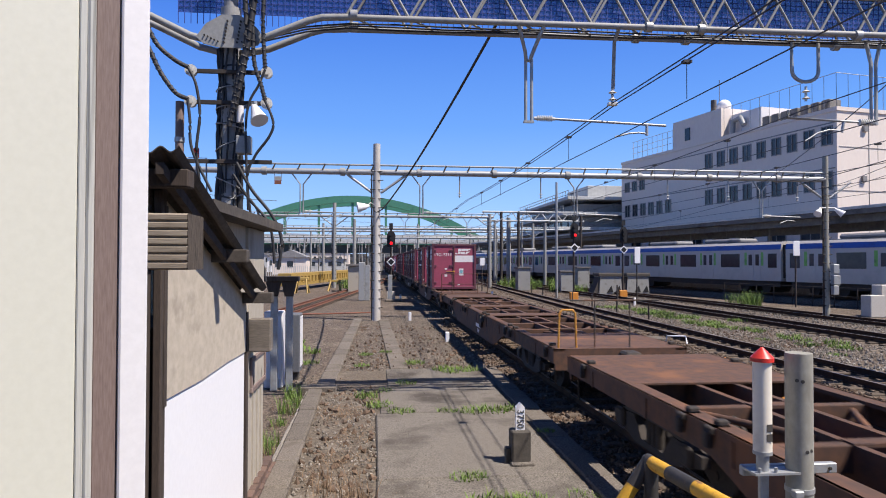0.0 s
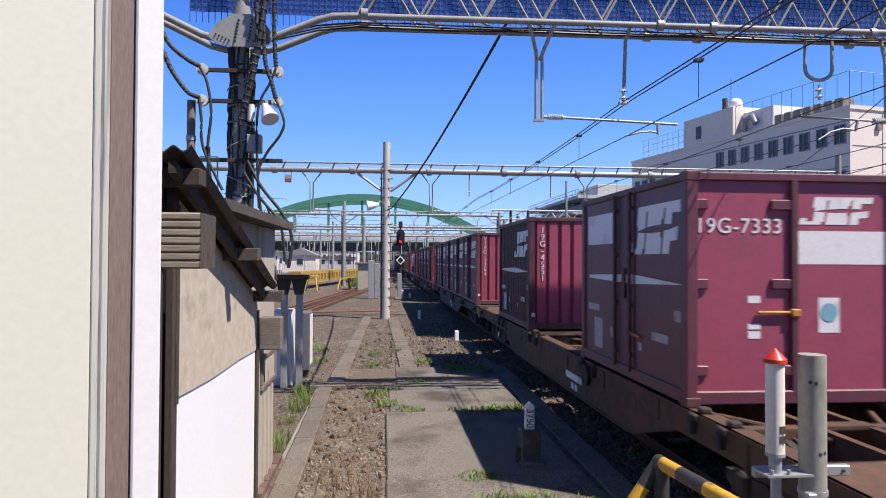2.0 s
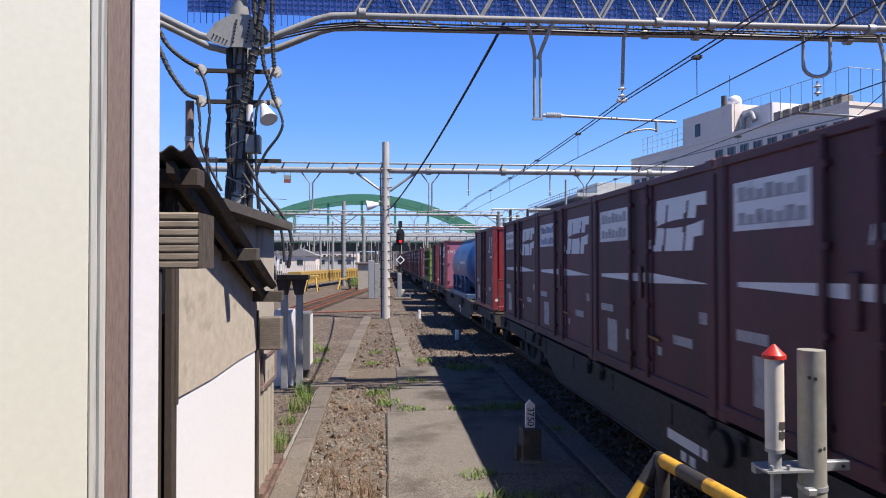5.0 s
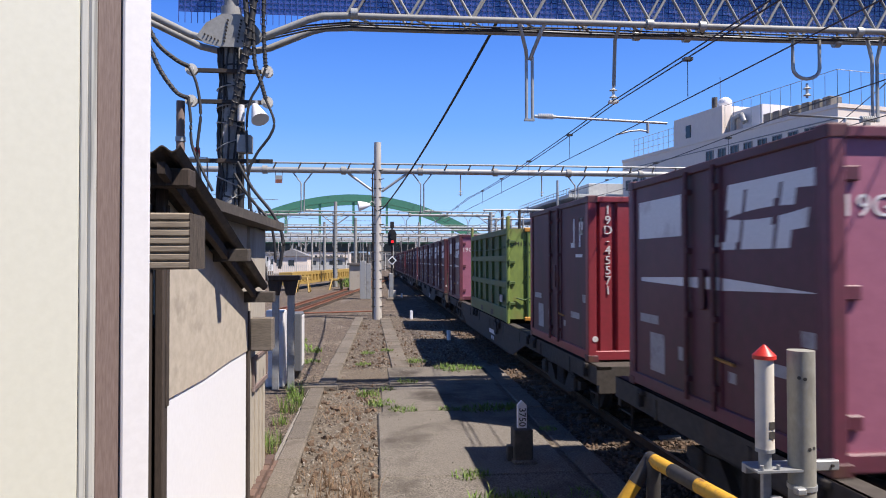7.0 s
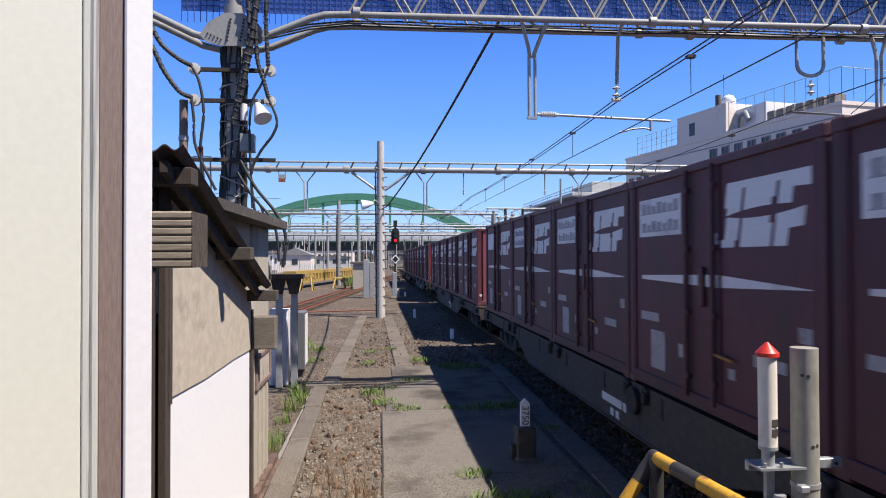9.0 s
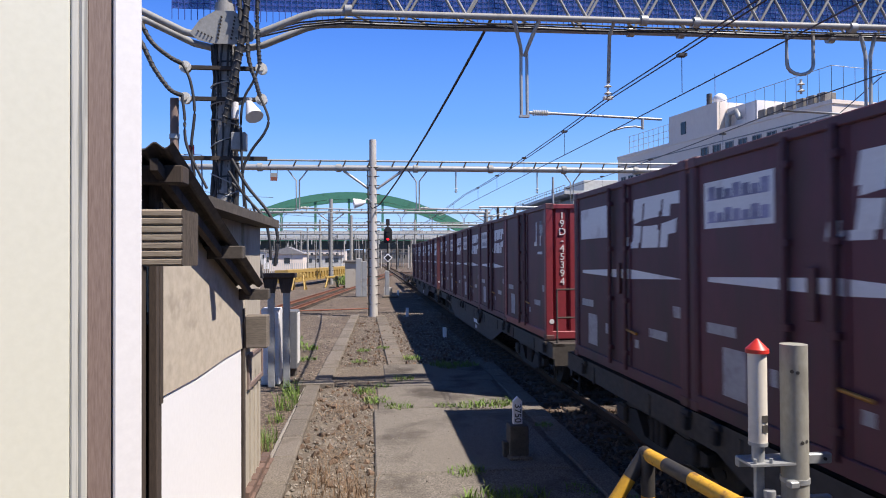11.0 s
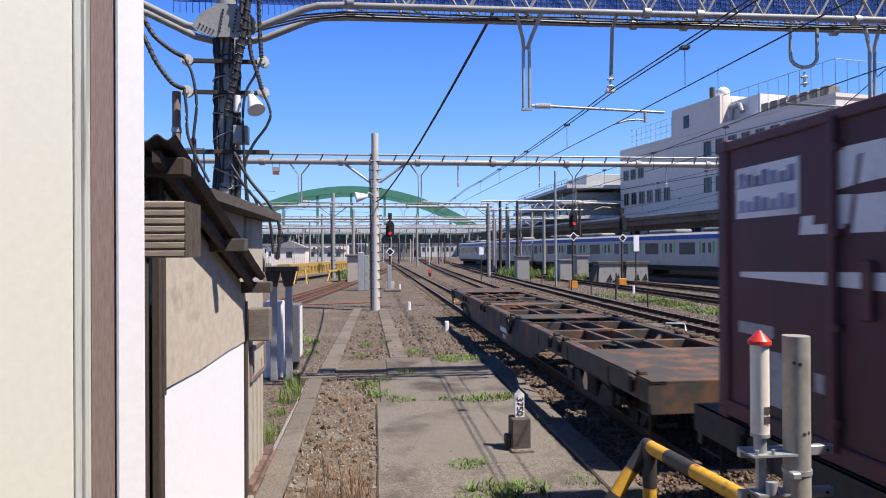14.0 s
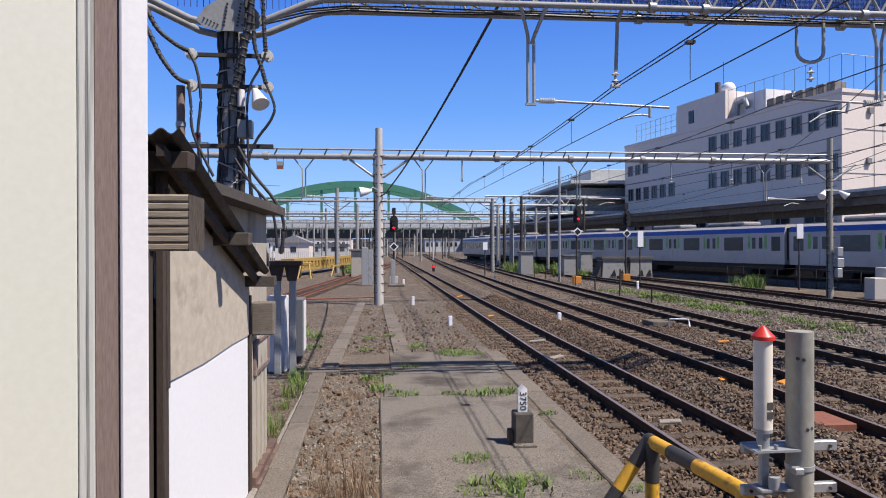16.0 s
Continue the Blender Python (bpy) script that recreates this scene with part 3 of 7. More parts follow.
def lamp_post():
    p = thing("warning_lamp_post", "pale tubular warning lamp with a red conical cap on a bracket", "warning lamp")
    x, y = 2.038, 3.3
    bm = bmesh.new()
    tube(bm, [(x, y, 1.55), (x, y, 2.034)], 0.047, 24)
    part("tube_body", bm, "pale_post", p)
    bm = bmesh.new()
    tube(bm, [(x, y, 2.020), (x, y, 2.040)], 0.059, 24)
    tube(bm, [(x, y, 2.040), (x, y, 2.094)], 0.059, 24, 0.007)
    part("cap", bm, "red_cap", p)
    bm = bmesh.new()
    tube(bm, [(x, y, 1.45), (x, y, 1.55)], 0.032, 12)
    tube(bm, [(x, y, 1.535), (x, y, 1.553)], 0.049, 16)
    box(bm, x + 0.0, x + 0.05, y + 0.02, y + 0.05, 1.20, 1.44, 0.005)
    box(bm, x - 0.03, x + 0.17, y - 0.04, y + 0.06, 1.225, 1.237)
    tube(bm, [(x + 0.05, y - 0.02, 1.237), (x + 0.05, y - 0.02, 1.30)], 0.03, 10)
    box(bm, x - 0.075, x + 0.2, y - 0.06, y + 0.06, 1.438, 1.45)
    for q in (-0.045, 0.045):
        tube(bm, [(x + q, y - 0.045, 1.44), (x + q, y - 0.045, 1.475)], 0.01, 6)
    part("foot", bm, "galvanised", p)
    for z in (1.61, 1.66):
        bm = bmesh.new()
        box(bm, x - 0.004, x + 0.026, y - 0.0485, y - 0.040, z, z + 0.038)
        part("sticker", bm, "dark_concrete", p)
    gx = 2.244
    g = thing("steel_post", "grey steel post carrying galvanised cross bars", "post")
    bm = bmesh.new()
    tube(bm, [(gx, y, -0.62), (gx, y, 2.062)], 0.068, 28)
    part("shaft", bm, "post_steel", g)
    for a, z in ((0.85, 1.925), (1.25, 1.92), (1.95, 1.56), (1.55, 1.555)):
        bm = bmesh.new()
        vx, vy = -math.cos(a), -math.sin(a)
        tube(bm, [(gx + vx * 0.06, y + vy * 0.06, z), (gx + vx * 0.069, y + vy * 0.069, z)], 0.01, 8)
        part("hole", bm, "hazard_black", g)
    bm = bmesh.new()
    tube(bm, [(gx, y, 1.335), (gx, y, 1.36)], 0.073, 24)
    box(bm, gx - 0.09, gx - 0.04, y - 0.1, y - 0.055, 1.33, 1.365, 0.005)
    part("clamp", bm, "galvanised", g)
    for z in (1.395, 1.165):
        for dy in (0.095,):
            bm = bmesh.new()
            box(bm, 1.972, 2.515, y + dy - 0.02, y + dy + 0.02, z, z + 0.055, 0.005)
            bar = part("cross_bar", bm, "galvanised", g)
            for bx in (2.015, 2.47):
                bm = bmesh.new()
                tube(bm, [(bx, y + dy - 0.03, z + 0.028), (bx, y + dy - 0.02, z + 0.028)], 0.009, 6)
                part("bolt", bm, "running_gear", bar)
    centre = Vector((0, 0, EYE_HEIGHT))
    for ob in (p, g):
        ob.matrix_basis = Matrix.Translation(centre) @ Matrix.Scale(0.88, 4) @ Matrix.Translation(-centre)


lamp_post()


# ---- the truss gantry with its mast ----
GY = 11.8


def gantry():
    g = thing("truss_gantry", "grey tubular truss gantry spanning the tracks", "overhead gantry")
    for y in (GY - 0.3, GY + 0.3):
        for pts in ([(-0.5, 6.78), (30, 6.98)], [(-0.5, 7.75), (30, 7.9)], [(-12, 6.95), (-4.2, 6.8)], [(-12, 7.7), (-0.5, 7.75)]):
            bm = bmesh.new()
            tube(bm, [(x, y, z) for x, z in pts], 0.055, 10)
            part("chord", bm, "steel_grey_paint", g)
        bm = bmesh.new()
        tube(bm, [(-0.5, y, 6.78), (-0.9, y, 6.76), (-1.15, y, 6.69), (-1.9, y, 6.36), (-2.3, y, 6.27)], 0.06, 10)
        part("knee_chord", bm, "steel_grey_paint", g)
        bm = bmesh.new()
        tube(bm, [(-4.2, y, 6.8), (-3.9, y, 6.74), (-3.1, y, 6.36), (-2.7, y, 6.27)], 0.06, 10)
        part("knee_chord", bm, "steel_grey_paint", g)
        x = -0.5
        up = True
        while x < 24:
            bm = bmesh.new()
            z0, z1 = 6.8 + x * 0.0066, 7.76 + x * 0.005
            tube(bm, [(x, y, z0 if up else z1), (x + 0.55, y, z1 if up else z0)], 0.026, 6)
            part("brace", bm, "steel_grey_paint", g)
            x += 0.55
            up = not up
    for i in range(24):
        x = -0.4 + i
        bm = bmesh.new()
        z = 6.80 + x * 0.0066
        tube(bm, [(x, GY - 0.3, z), (x + 0.5, GY + 0.3, z + 0.003)], 0.02, 6)
        part("floor_brace", bm, "steel_grey_paint", g)
    for x in (-0.42, 4.9, 5.9, 9.0):
        for y in (GY - 0.3, GY + 0.3):
            bm = bmesh.new()
            tube(bm, [(x, y, 6.82), (x + 0.12, y, 6.82)], 0.095, 12)
            part("flange", bm, "galvanised", g)
    # cables along the lower chord
    for k in range(3):
        bm = bmesh.new()
        pts = [(-2.2 + 0.0, GY + 0.12 * k - 0.2, 6.35)]
        pts += [(-1.2, GY + 0.12 * k - 0.2, 6.62)] + [(-0.5 + i * 0.9, GY + 0.12 * k - 0.2, 6.70 + 0.006 * i + 0.012 * math.sin(i * 1.7 + k)) for i in range(26)]
        tube(bm, pts, 0.016, 6)
        part("strapped_cable", bm, "cable_black", g)
    # mast
    m = thing("gantry_mast", "grey steel mast wrapped in tape with clipped black cables", "mast")
    bm = bmesh.new()
    tube(bm, [(-2.5, GY, -0.2), (-2.5, GY, 6.95)], 0.17, 20)
    tube(bm, [(-2.5, GY, 6.95), (-2.5, GY, 8.2)], 0.12, 16)
    part("shaft", bm, "mast_grey", m)
    for i in range(34):
        z = 2.6 + i * 0.11 + random.uniform(-0.03, 0.03)
        bm = bmesh.new()
        tilt = random.uniform(-0.08, 0.08)
        tube(bm, [(-2.5, GY, z), (-2.5 + tilt * 0.1, GY, z + 0.03)], 0.176, 16)
        part("band", bm, "mast_grey" if i % 3 else "cable_black", m)
    for i, (a, r) in enumerate(((3.2, 0.045), (3.5, 0.035), (-0.1, 0.04), (0.3, 0.03), (6.1, 0.045), (2.8, 0.03), (0.9, 0.03), (3.8, 0.03), (4.1, 0.025), (5.7, 0.03), (5.3, 0.02), (4.6, 0.018))):
        bm = bmesh.new()
        pts = []
        for j in range(22):
            z = 1.8 + j * 0.21
            w = 0.18 + 0.03 * math.sin(j * 0.9 + i * 2.0)
            aa = a + 0.15 * math.sin(j * 0.7 + i)
            pts.append((-2.5 + w * math.cos(aa), GY + w * math.sin(aa), z))
        tube(bm, pts, r, 6)
        part("clipped_cable", bm, "cable_black", m)
    bm = bmesh.new()
    prism(bm, [(-3.0, 6.33), (-2.88, 6.22), (-2.64, 6.16), (-2.22, 6.16), (-1.98, 6.22), (-1.88, 6.36), (-2.02, 6.54), (-2.28, 6.72), (-2.58, 6.72), (-2.84, 6.56)], 1, GY - 0.36, GY - 0.335)
    plate = part("gusset_plate", bm, "steel_grey_paint", m)
    for x in (-2.54, -2.32):
        for i in range(7):
            bm = bmesh.new()
            z = 6.25 + i * 0.06
            tube(bm, [(x + 0.01 * i, GY - 0.36, z), (x + 0.01 * i, GY - 0.385, z)], 0.018, 6)
            part("bolt", bm, "running_gear", plate)
    for s in (-1, 1):
        for i in range(5):
            bm = bmesh.new()
            x = -2.44 + s * (0.2 + i * 0.055)
            z = 6.26 + i * 0.025
            tube(bm, [(x, GY - 0.36, z), (x, GY - 0.385, z)], 0.014, 6)
            part("bolt", bm, "running_gear", plate)
    for z, xa, xb in ((5.78, -3.08, -1.86), (5.25, -3.08, -1.86), (4.24, -3.2, -1.75)):
        bm = bmesh.new()
        box(bm, xa, xb, GY - 0.26, GY - 0.21, z - 0.035, z + 0.035, 0.004)
        arm = part("cross_arm", bm, "running_gear", m)
        if z > 5:
            for x in (xa - 0.02, xb + 0.02):
                bm = bmesh.new()
                for k, r in ((0, 0.05), (0.04, 0.10), (0.08, 0.05), (0.12, 0.09), (0.16, 0.045)):
                    tube(bm, [(x, GY - 0.33 + k, z), (x, GY - 0.30 + k, z)], r, 14)
                part("insulator", bm, "porcelain", arm, "white porcelain insulator")
    for i in range(9):  # wire ties crossing the mast at a slant
        z, lean = 2.9 + i * 0.33, random.uniform(-0.16, 0.16)
        bm = bmesh.new()
        tube(bm, [(-2.5 + 0.235 * math.cos(a), GY + 0.235 * math.sin(a), z + lean * math.cos(a)) for a in [math.pi * (1 + k / 10) for k in range(11)]], 0.012, 5)
        part("wire_tie", bm, "galvanised", m)
    # floodlight, boxes
    bm = bmesh.new()
    tube(bm, [(-2.02, GY - 0.45, 5.16), (-1.90, GY - 0.6, 4.88)], 0.05, 16, 0.15)
    f = part("floodlight", bm, "white_paint", m, "white conical floodlight")
    bm = bmesh.new()
    tube(bm, [(-1.98, GY - 0.5, 5.20), (-2.1, GY - 0.3, 5.22), (-2.3, GY - 0.2, 5.15)], 0.03, 8)
    part("arm", bm, "galvanised", f)
    bm = bmesh.new()
    tube(bm, [(-2.27, GY - 0.32, 4.9), (-2.27, GY - 0.32, 5.18)], 0.06, 12)
    part("ballast_can", bm, "white_paint", m)
    bm = bmesh.new()
    box(bm, -2.32, -2.08, GY - 0.42, GY - 0.22, 4.36, 4.66, 0.01)
    part("junction_box", bm, "steel_grey_paint", m)
    # loose cables
    def loose(pts, r, twist=0):
        bm = bmesh.new()
        P = [Vector(p) for p in pts]
        out = []
        for i in range(len(P) - 1):
            p0, p1, p2, p3 = P[max(i - 1, 0)], P[i], P[i + 1], P[min(i + 2, len(P) - 1)]
            for k in range(8):
                t = k / 8
                out.append(0.5 * ((2 * p1) + (p2 - p0) * t + (2 * p0 - 5 * p1 + 4 * p2 - p3) * t * t + (3 * p1 - p0 - 3 * p2 + p3) * t ** 3))
        out.append(P[-1])
        tube(bm, out, r, 6)
        if twist:  # a lashing wire round it
            lash = []
            for i in range(len(out) - 1):
                for k in range(3):
                    q = out[i].lerp(out[i + 1], k / 3)
                    a = (i * 3 + k) * 1.3
                    lash.append(q + Vector((math.cos(a), math.sin(a), 0.3 * math.sin(a))) * (r * 1.05))
            tube(bm, lash, r * 0.32, 4)
        tagged(part("loose_cable", bm, "cable_black", m), "black cable lashed with wire" if twist else "")
    y = GY - 0.45
    loose([(-4.2, y, 7.0), (-3.86, y, 6.62), (-3.6, y, 6.15), (-3.32, y, 5.9), (-3.1, y, 5.78)], 0.04, 1)
    loose([(-4.2, y, 6.7), (-3.8, y, 6.2), (-3.55, y, 5.7), (-3.3, y, 5.35), (-3.1, y, 5.25)], 0.04, 1)
    loose([(-3.1, y, 5.78), (-2.97, y, 5.5), (-2.9, y, 5.0), (-2.95, y, 4.4), (-2.9, y, 3.9)], 0.025)
    loose([(-3.1, y, 5.25), (-3.06, y, 4.9), (-3.02, y, 4.4), (-2.7, y, 3.7)], 0.025)
    loose([(-1.86, y, 7.2), (-1.88, y, 6.6), (-1.86, y, 6.1), (-1.84, y, 5.8)], 0.035, 1)
    loose([(-2.1, y, 7.2), (-2.05, y, 6.5), (-2.02, y, 5.9), (-1.9, y, 5.5), (-1.84, y, 5.26)], 0.035, 1)
    loose([(-2.0, y, 7.2), (-2.1, y, 6.4), (-2.22, y, 5.7), (-2.35, y, 5.1)], 0.055, 1)
    loose([(-2.2, y, 7.2), (-2.15, y, 6.3), (-2.3, y, 5.5), (-2.42, y, 4.8)], 0.045, 1)
    loose([(-1.84, y, 5.78), (-1.95, y, 5.5), (-2.1, y, 5.2), (-2.15, y, 4.7), (-2.1, y, 3.4)], 0.022)
    loose([(-1.84, y, 5.26), (-1.7, y, 4.9), (-1.76, y, 4.65), (-2.0, y, 4.3), (-2.12, y, 3.9), (-2.0, y, 2.9)], 0.024)
    loose([(-2.3, y, 4.2), (-2.05, y, 3.75), (-1.7, y, 3.3), (-1.55, y, 2.9), (-1.6, y, 2.4)], 0.03)
    loose([(-2.35, y, 4.0), (-2.1, y, 3.6), (-1.75, y, 3.15), (-1.66, y, 2.5)], 0.025)
    loose([(-2.3, y, 3.8), (-1.95, y, 3.4), (-1.9, y, 2.8), (-1.8, y, 2.2)], 0.022)
    # net above the truss
    net = thing("safety_net", "blue safety net hung behind the truss", "net")
    bm = bmesh.new()
    for i in range(230):
        x = -3.5 + i * 0.11
        box(bm, x, x + 0.012, GY + 0.35, GY + 0.36, 6.8 + max(0, x) * 0.007, 8.2)
    for i in range(13):
        z = 7.0 + i * 0.1
        box(bm, -3.5, 21.8, GY + 0.362, GY + 0.372, z, z + 0.012)
    tagged(part("netting", bm, "net_blue", net), kind="stuff")
    bm = bmesh.new()
    box(bm, -3.5, 21.8, GY + 0.376, GY + 0.38, 7.02, 8.2)
    part("netting_cloth", bm, NETCLOTH, net, "fine blue see-through mesh")
    p = thing("vent_pipe", "brown capped pipe behind the shed", "pipe")
    bm = bmesh.new()
    tube(bm, [(-3.35, GY, 2.5), (-3.35, GY, 5.30)], 0.072, 14)
    part("shaft", bm, "brown_batten", p)
    bm = bmesh.new()
    tube(bm, [(-3.35, GY, 4.60), (-3.35, GY, 4.68)], 0.085, 14)
    tube(bm, [(-3.35, GY, -0.2), (-3.35, GY, 2.5)], 0.09, 14)
    part("collar", bm, "galvanised", p)


def tower_lamps():
    t = thing("red_lamp_bar", "thin bar with small red lamps behind the shed", "warning lamps")
    bm = bmesh.new()
    tube(bm, [(-3.45, GY + 0.2, 4.36), (-2.95, GY + 0.2, 4.36), (-2.9, GY + 0.2, 2.4)], 0.014, 6)
    tube(bm, [(-3.12, GY + 0.2, 4.36), (-3.12, GY + 0.2, 2.4)], 0.014, 6)
    part("bar", bm, "galvanised", t)
    for x in (-3.42, -3.12):
        bm = bmesh.new()
        tube(bm, [(x, GY + 0.2, 4.37), (x, GY + 0.2, 4.53)], 0.05, 10)
        part("lamp_glass", bm, "red_cap", t)


NETCLOTH = bpy.data.materials.new("net_cloth")
NETCLOTH.use_nodes = True
_n = NETCLOTH.node_tree
_mix = _n.nodes.new("ShaderNodeMixShader")
_tr = _n.nodes.new("ShaderNodeBsdfTransparent")
_n.nodes["Principled BSDF"].inputs["Base Color"].default_value = (0.03, 0.06, 0.28, 1)
_mix.inputs[0].default_value = 0.62
_n.links.new(_tr.outputs[0], _mix.inputs[1])
_n.links.new(_n.nodes["Principled BSDF"].outputs[0], _mix.inputs[2])
_n.links.new(_mix.outputs[0], _n.nodes["Material Output"].inputs[0])
gantry()
tower_lamps()


# ---- overhead line ----
def hanger_set(x, label):
    h = thing("catenary_support", label, "overhead line support", "line supports on the gantry")
    return h


def insulator_string(bm, x, y, z, n=2, r=0.075):
    for i in range(n):
        tube(bm, [(x, y, z + i * 0.13), (x, y, z + 0.03 + i * 0.13)], r, 14, r * 0.45)
        tube(bm, [(x, y, z - 0.05 + i * 0.13), (x, y, z + 0.1 + i * 0.13)], 0.025, 8)


def overhead():
    h = hanger_set(4.4, "galvanised drop pipe with white insulators over the first track")
    bm = bmesh.new()
    tube(bm, [(2.55, GY - 0.3, 6.78), (2.72, GY - 0.1, 6.35), (2.76, GY, 6.2)], 0.035, 8)
    tube(bm, [(3.02, GY - 0.3, 6.78), (2.86, GY - 0.1, 6.35), (2.82, GY, 6.2)], 0.035, 8)
    for x in (2.75, 2.86):
        tube(bm, [(x, GY, 6.25), (x, GY, 5.1)], 0.03, 8)
    box(bm, 2.71, 2.90, GY - 0.03, GY + 0.03, 5.08, 5.12)
    part("drop_pipe", bm, "galvanised", h)
    bm = bmesh.new()
    for i in range(7):
        tube(bm, [(2.97 + i * 0.042, GY, 5.17), (2.985 + i * 0.042, GY, 5.17)], 0.055, 12)
    tube(bm, [(2.9, GY, 5.17), (3.3, GY, 5.165)], 0.03, 8)
    part("insulator", bm, "porcelain", h, "white ribbed insulator")
    bm = bmesh.new()
    tube(bm, [(3.28, GY, 5.165), (5.42, GY, 5.09)], 0.024, 8)
    tube(bm, [(5.05, GY, 5.1), (5.05, GY, 4.9)], 0.03, 8)
    tube(bm, [(5.05, GY, 4.93), (4.9, GY, 4.95), (4.7, GY, 4.93), (4.44, GY, 4.86)], 0.018, 8)
    part("steady_arm", bm, "galvanised", h)
    bm = bmesh.new()
    tube(bm, [(4.41, GY - 0.3, 6.8), (4.41, GY - 0.05, 6.6), (4.4, GY, 5.75)], 0.035, 8)
    part("hanger_pipe", bm, "steel_grey_paint", h)
    bm = bmesh.new()
    insulator_string(bm, 4.39, GY, 5.55)
    box(bm, 4.30, 4.48, GY - 0.05, GY + 0.05, 5.44, 5.50, 0.01)
    part("insulator", bm, "porcelain", h)
    h = hanger_set(8.2, "grey pipe loop with insulator over the second track")
    bm = bmesh.new()
    pts = [(7.94, GY, 6.85), (7.94, GY, 6.2)] + [(8.21 - 0.27 * math.cos(a), GY, 6.2 - 0.2 * math.sin(a)) for a in [math.pi * i / 8 for i in range(1, 8)]] + [(8.48, GY, 6.2), (8.48, GY, 6.85)]
    tube(bm, pts, 0.035, 8)
    part("loop_pipe", bm, "galvanised", h)
    bm = bmesh.new()
    insulator_string(bm, 8.22, GY, 5.68)
    part("insulator", bm, "porcelain", h)
    bm = bmesh.new()
    tube(bm, [(7.86, GY, 5.45), (7.84, GY, 5.30), (9.3, GY, 5.25)], 0.022, 8)
    tube(bm, [(9.0, GY, 5.26), (8.95, GY, 5.05)], 0.028, 8)
    tube(bm, [(8.95, GY, 5.07), (8.7, GY, 5.09), (8.45, GY, 5.02), (8.2, GY, 4.86)], 0.018, 8)
    part("steady_arm", bm, "galvanised", h)
    bm = bmesh.new()
    for i in range(7):
        tube(bm, [(9.32 + i * 0.045, GY, 5.25), (9.337 + i * 0.045, GY, 5.25)], 0.06, 12)
    part("insulator", bm, "porcelain", h)
    bm = bmesh.new()
    for s in (-1, 1):
        tube(bm, [(9.62 + s * 0.16, GY, 6.85), (9.62 + s * 0.05, GY, 6.4), (9.62 + s * 0.05, GY, 5.2)], 0.035, 8)
    part("drop_pipe", bm, "galvanised", h)
    # wires: along the tracks from post to post
    Y0, Y2 = -30.0, 30.75
    for x, xs, zc in ((4.40, (4.36, 4.46), 4.85), (8.2, (8.2,), 4.88), (12.0, (12.0,), 4.9), (16.9, (16.9,), 4.9)):
        line = thing("overhead_line", "dark overhead wires with droppers above a track", "overhead line", "overhead lines")
        for xw in xs:
            for ya, yb in ((Y0, GY), (GY, Y2), (Y2, 69.0), (69.0, 92.0), (92.0, 190.0)):
                bm = bmesh.new()
                tube(bm, sag((xw, ya, 5.47), (xw, yb, 5.47), 0.12), 0.011, 5)
                part("messenger_wire", bm, "wire", line)
        bm = bmesh.new()
        tube(bm, [(x + 0.25, Y0, zc), (x + 0.04, GY, zc), (x - 0.2, Y2, zc), (x + 0.15, 69, zc), (x, 190, zc)], 0.009, 5)
        part("contact_wire", bm, "wire", line)
        for y in (5.3, 8.9, 14.6, 18.6, 22.7, 26.8, 35, 40, 45):
            bm = bmesh.new()
            tube(bm, [(x, y, 5.38), (x, y, zc)], 0.006, 4)
            box(bm, x - 0.06, x + 0.06, y - 0.05, y + 0.05, 5.36, 5.40)
            part("dropper", bm, "wire", line)
    f = thing("feeder_cable", "thick dark feeder cable slanting to a pole", "cable")
    bm = bmesh.new()
    tube(bm, sag((2.22, GY, 6.9), (0.38, 30.6, 4.95), 0.25, 24), 0.032, 6)
    tube(bm, [(0.38, 30.6, 4.95), (0.1, 30.6, 4.8), (0.0, 30.6, 4.9)], 0.032, 6)
    part("cable_run", bm, "cable_black", f)
    for a, b in (((-9, 26, 5.6), (-4.4, 30.7, 5.3)), ((-9, 30, 5.0), (-0.2, 45, 5.2)), ((9.9, GY, 6.0), (19, 31, 6.4)), ((13, GY, 5.8), (22.3, 30.7, 6.2)), ((11, 4, 5.9), (22.3, 30.7, 5.9)), ((9.6, 5, 4.9), (22, 60, 5.2))):
        w = thing("span_wire", "thin dark overhead span wire", "wire", "span wires")
        bm = bmesh.new()
        tube(bm, sag(a, b, 0.15), 0.011, 5)
        part("wire_run", bm, "wire", w)


overhead()
M["arch_green"] = material("arch_green", (0.055, 0.22, 0.145), 0.6, second=(0.05, 0.20, 0.13), fine=2, coarse=0.2, bump=0.0)
M["bridge_dark"] = material("bridge_dark", (0.06, 0.075, 0.07), 0.7, second=(0.045, 0.055, 0.05), fine=3, coarse=0.3, bump=0.0)
M["bridge_pale"] = material("bridge_pale", (0.52, 0.53, 0.52), 0.7, second=(0.44, 0.45, 0.44), third=(0.33, 0.34, 0.33), fine=2, coarse=0.3, bump=0.0)
M["office_tile"] = material("office_tile", (0.76, 0.675, 0.595), 0.7, second=(0.72, 0.635, 0.56), third=(0.63, 0.555, 0.49), fine=3, coarse=0.25, bump=0.02, stretch=(1, 1, 0.5), spot=0.62)
M["window_dark"] = material("window_dark", (0.035, 0.045, 0.055), 0.12, second=(0.05, 0.06, 0.065), fine=2, coarse=0.6, bump=0.0, per_object=0.5)
M["window_frame_grey"] = material("window_frame_grey", (0.28, 0.27, 0.26), 0.5, bump=0.0)
M["emu_body"] = material("emu_body", (0.50, 0.465, 0.425), 0.4, second=(0.47, 0.437, 0.40), third=(0.41, 0.38, 0.35), fine=4, coarse=0.5, bump=0.0)
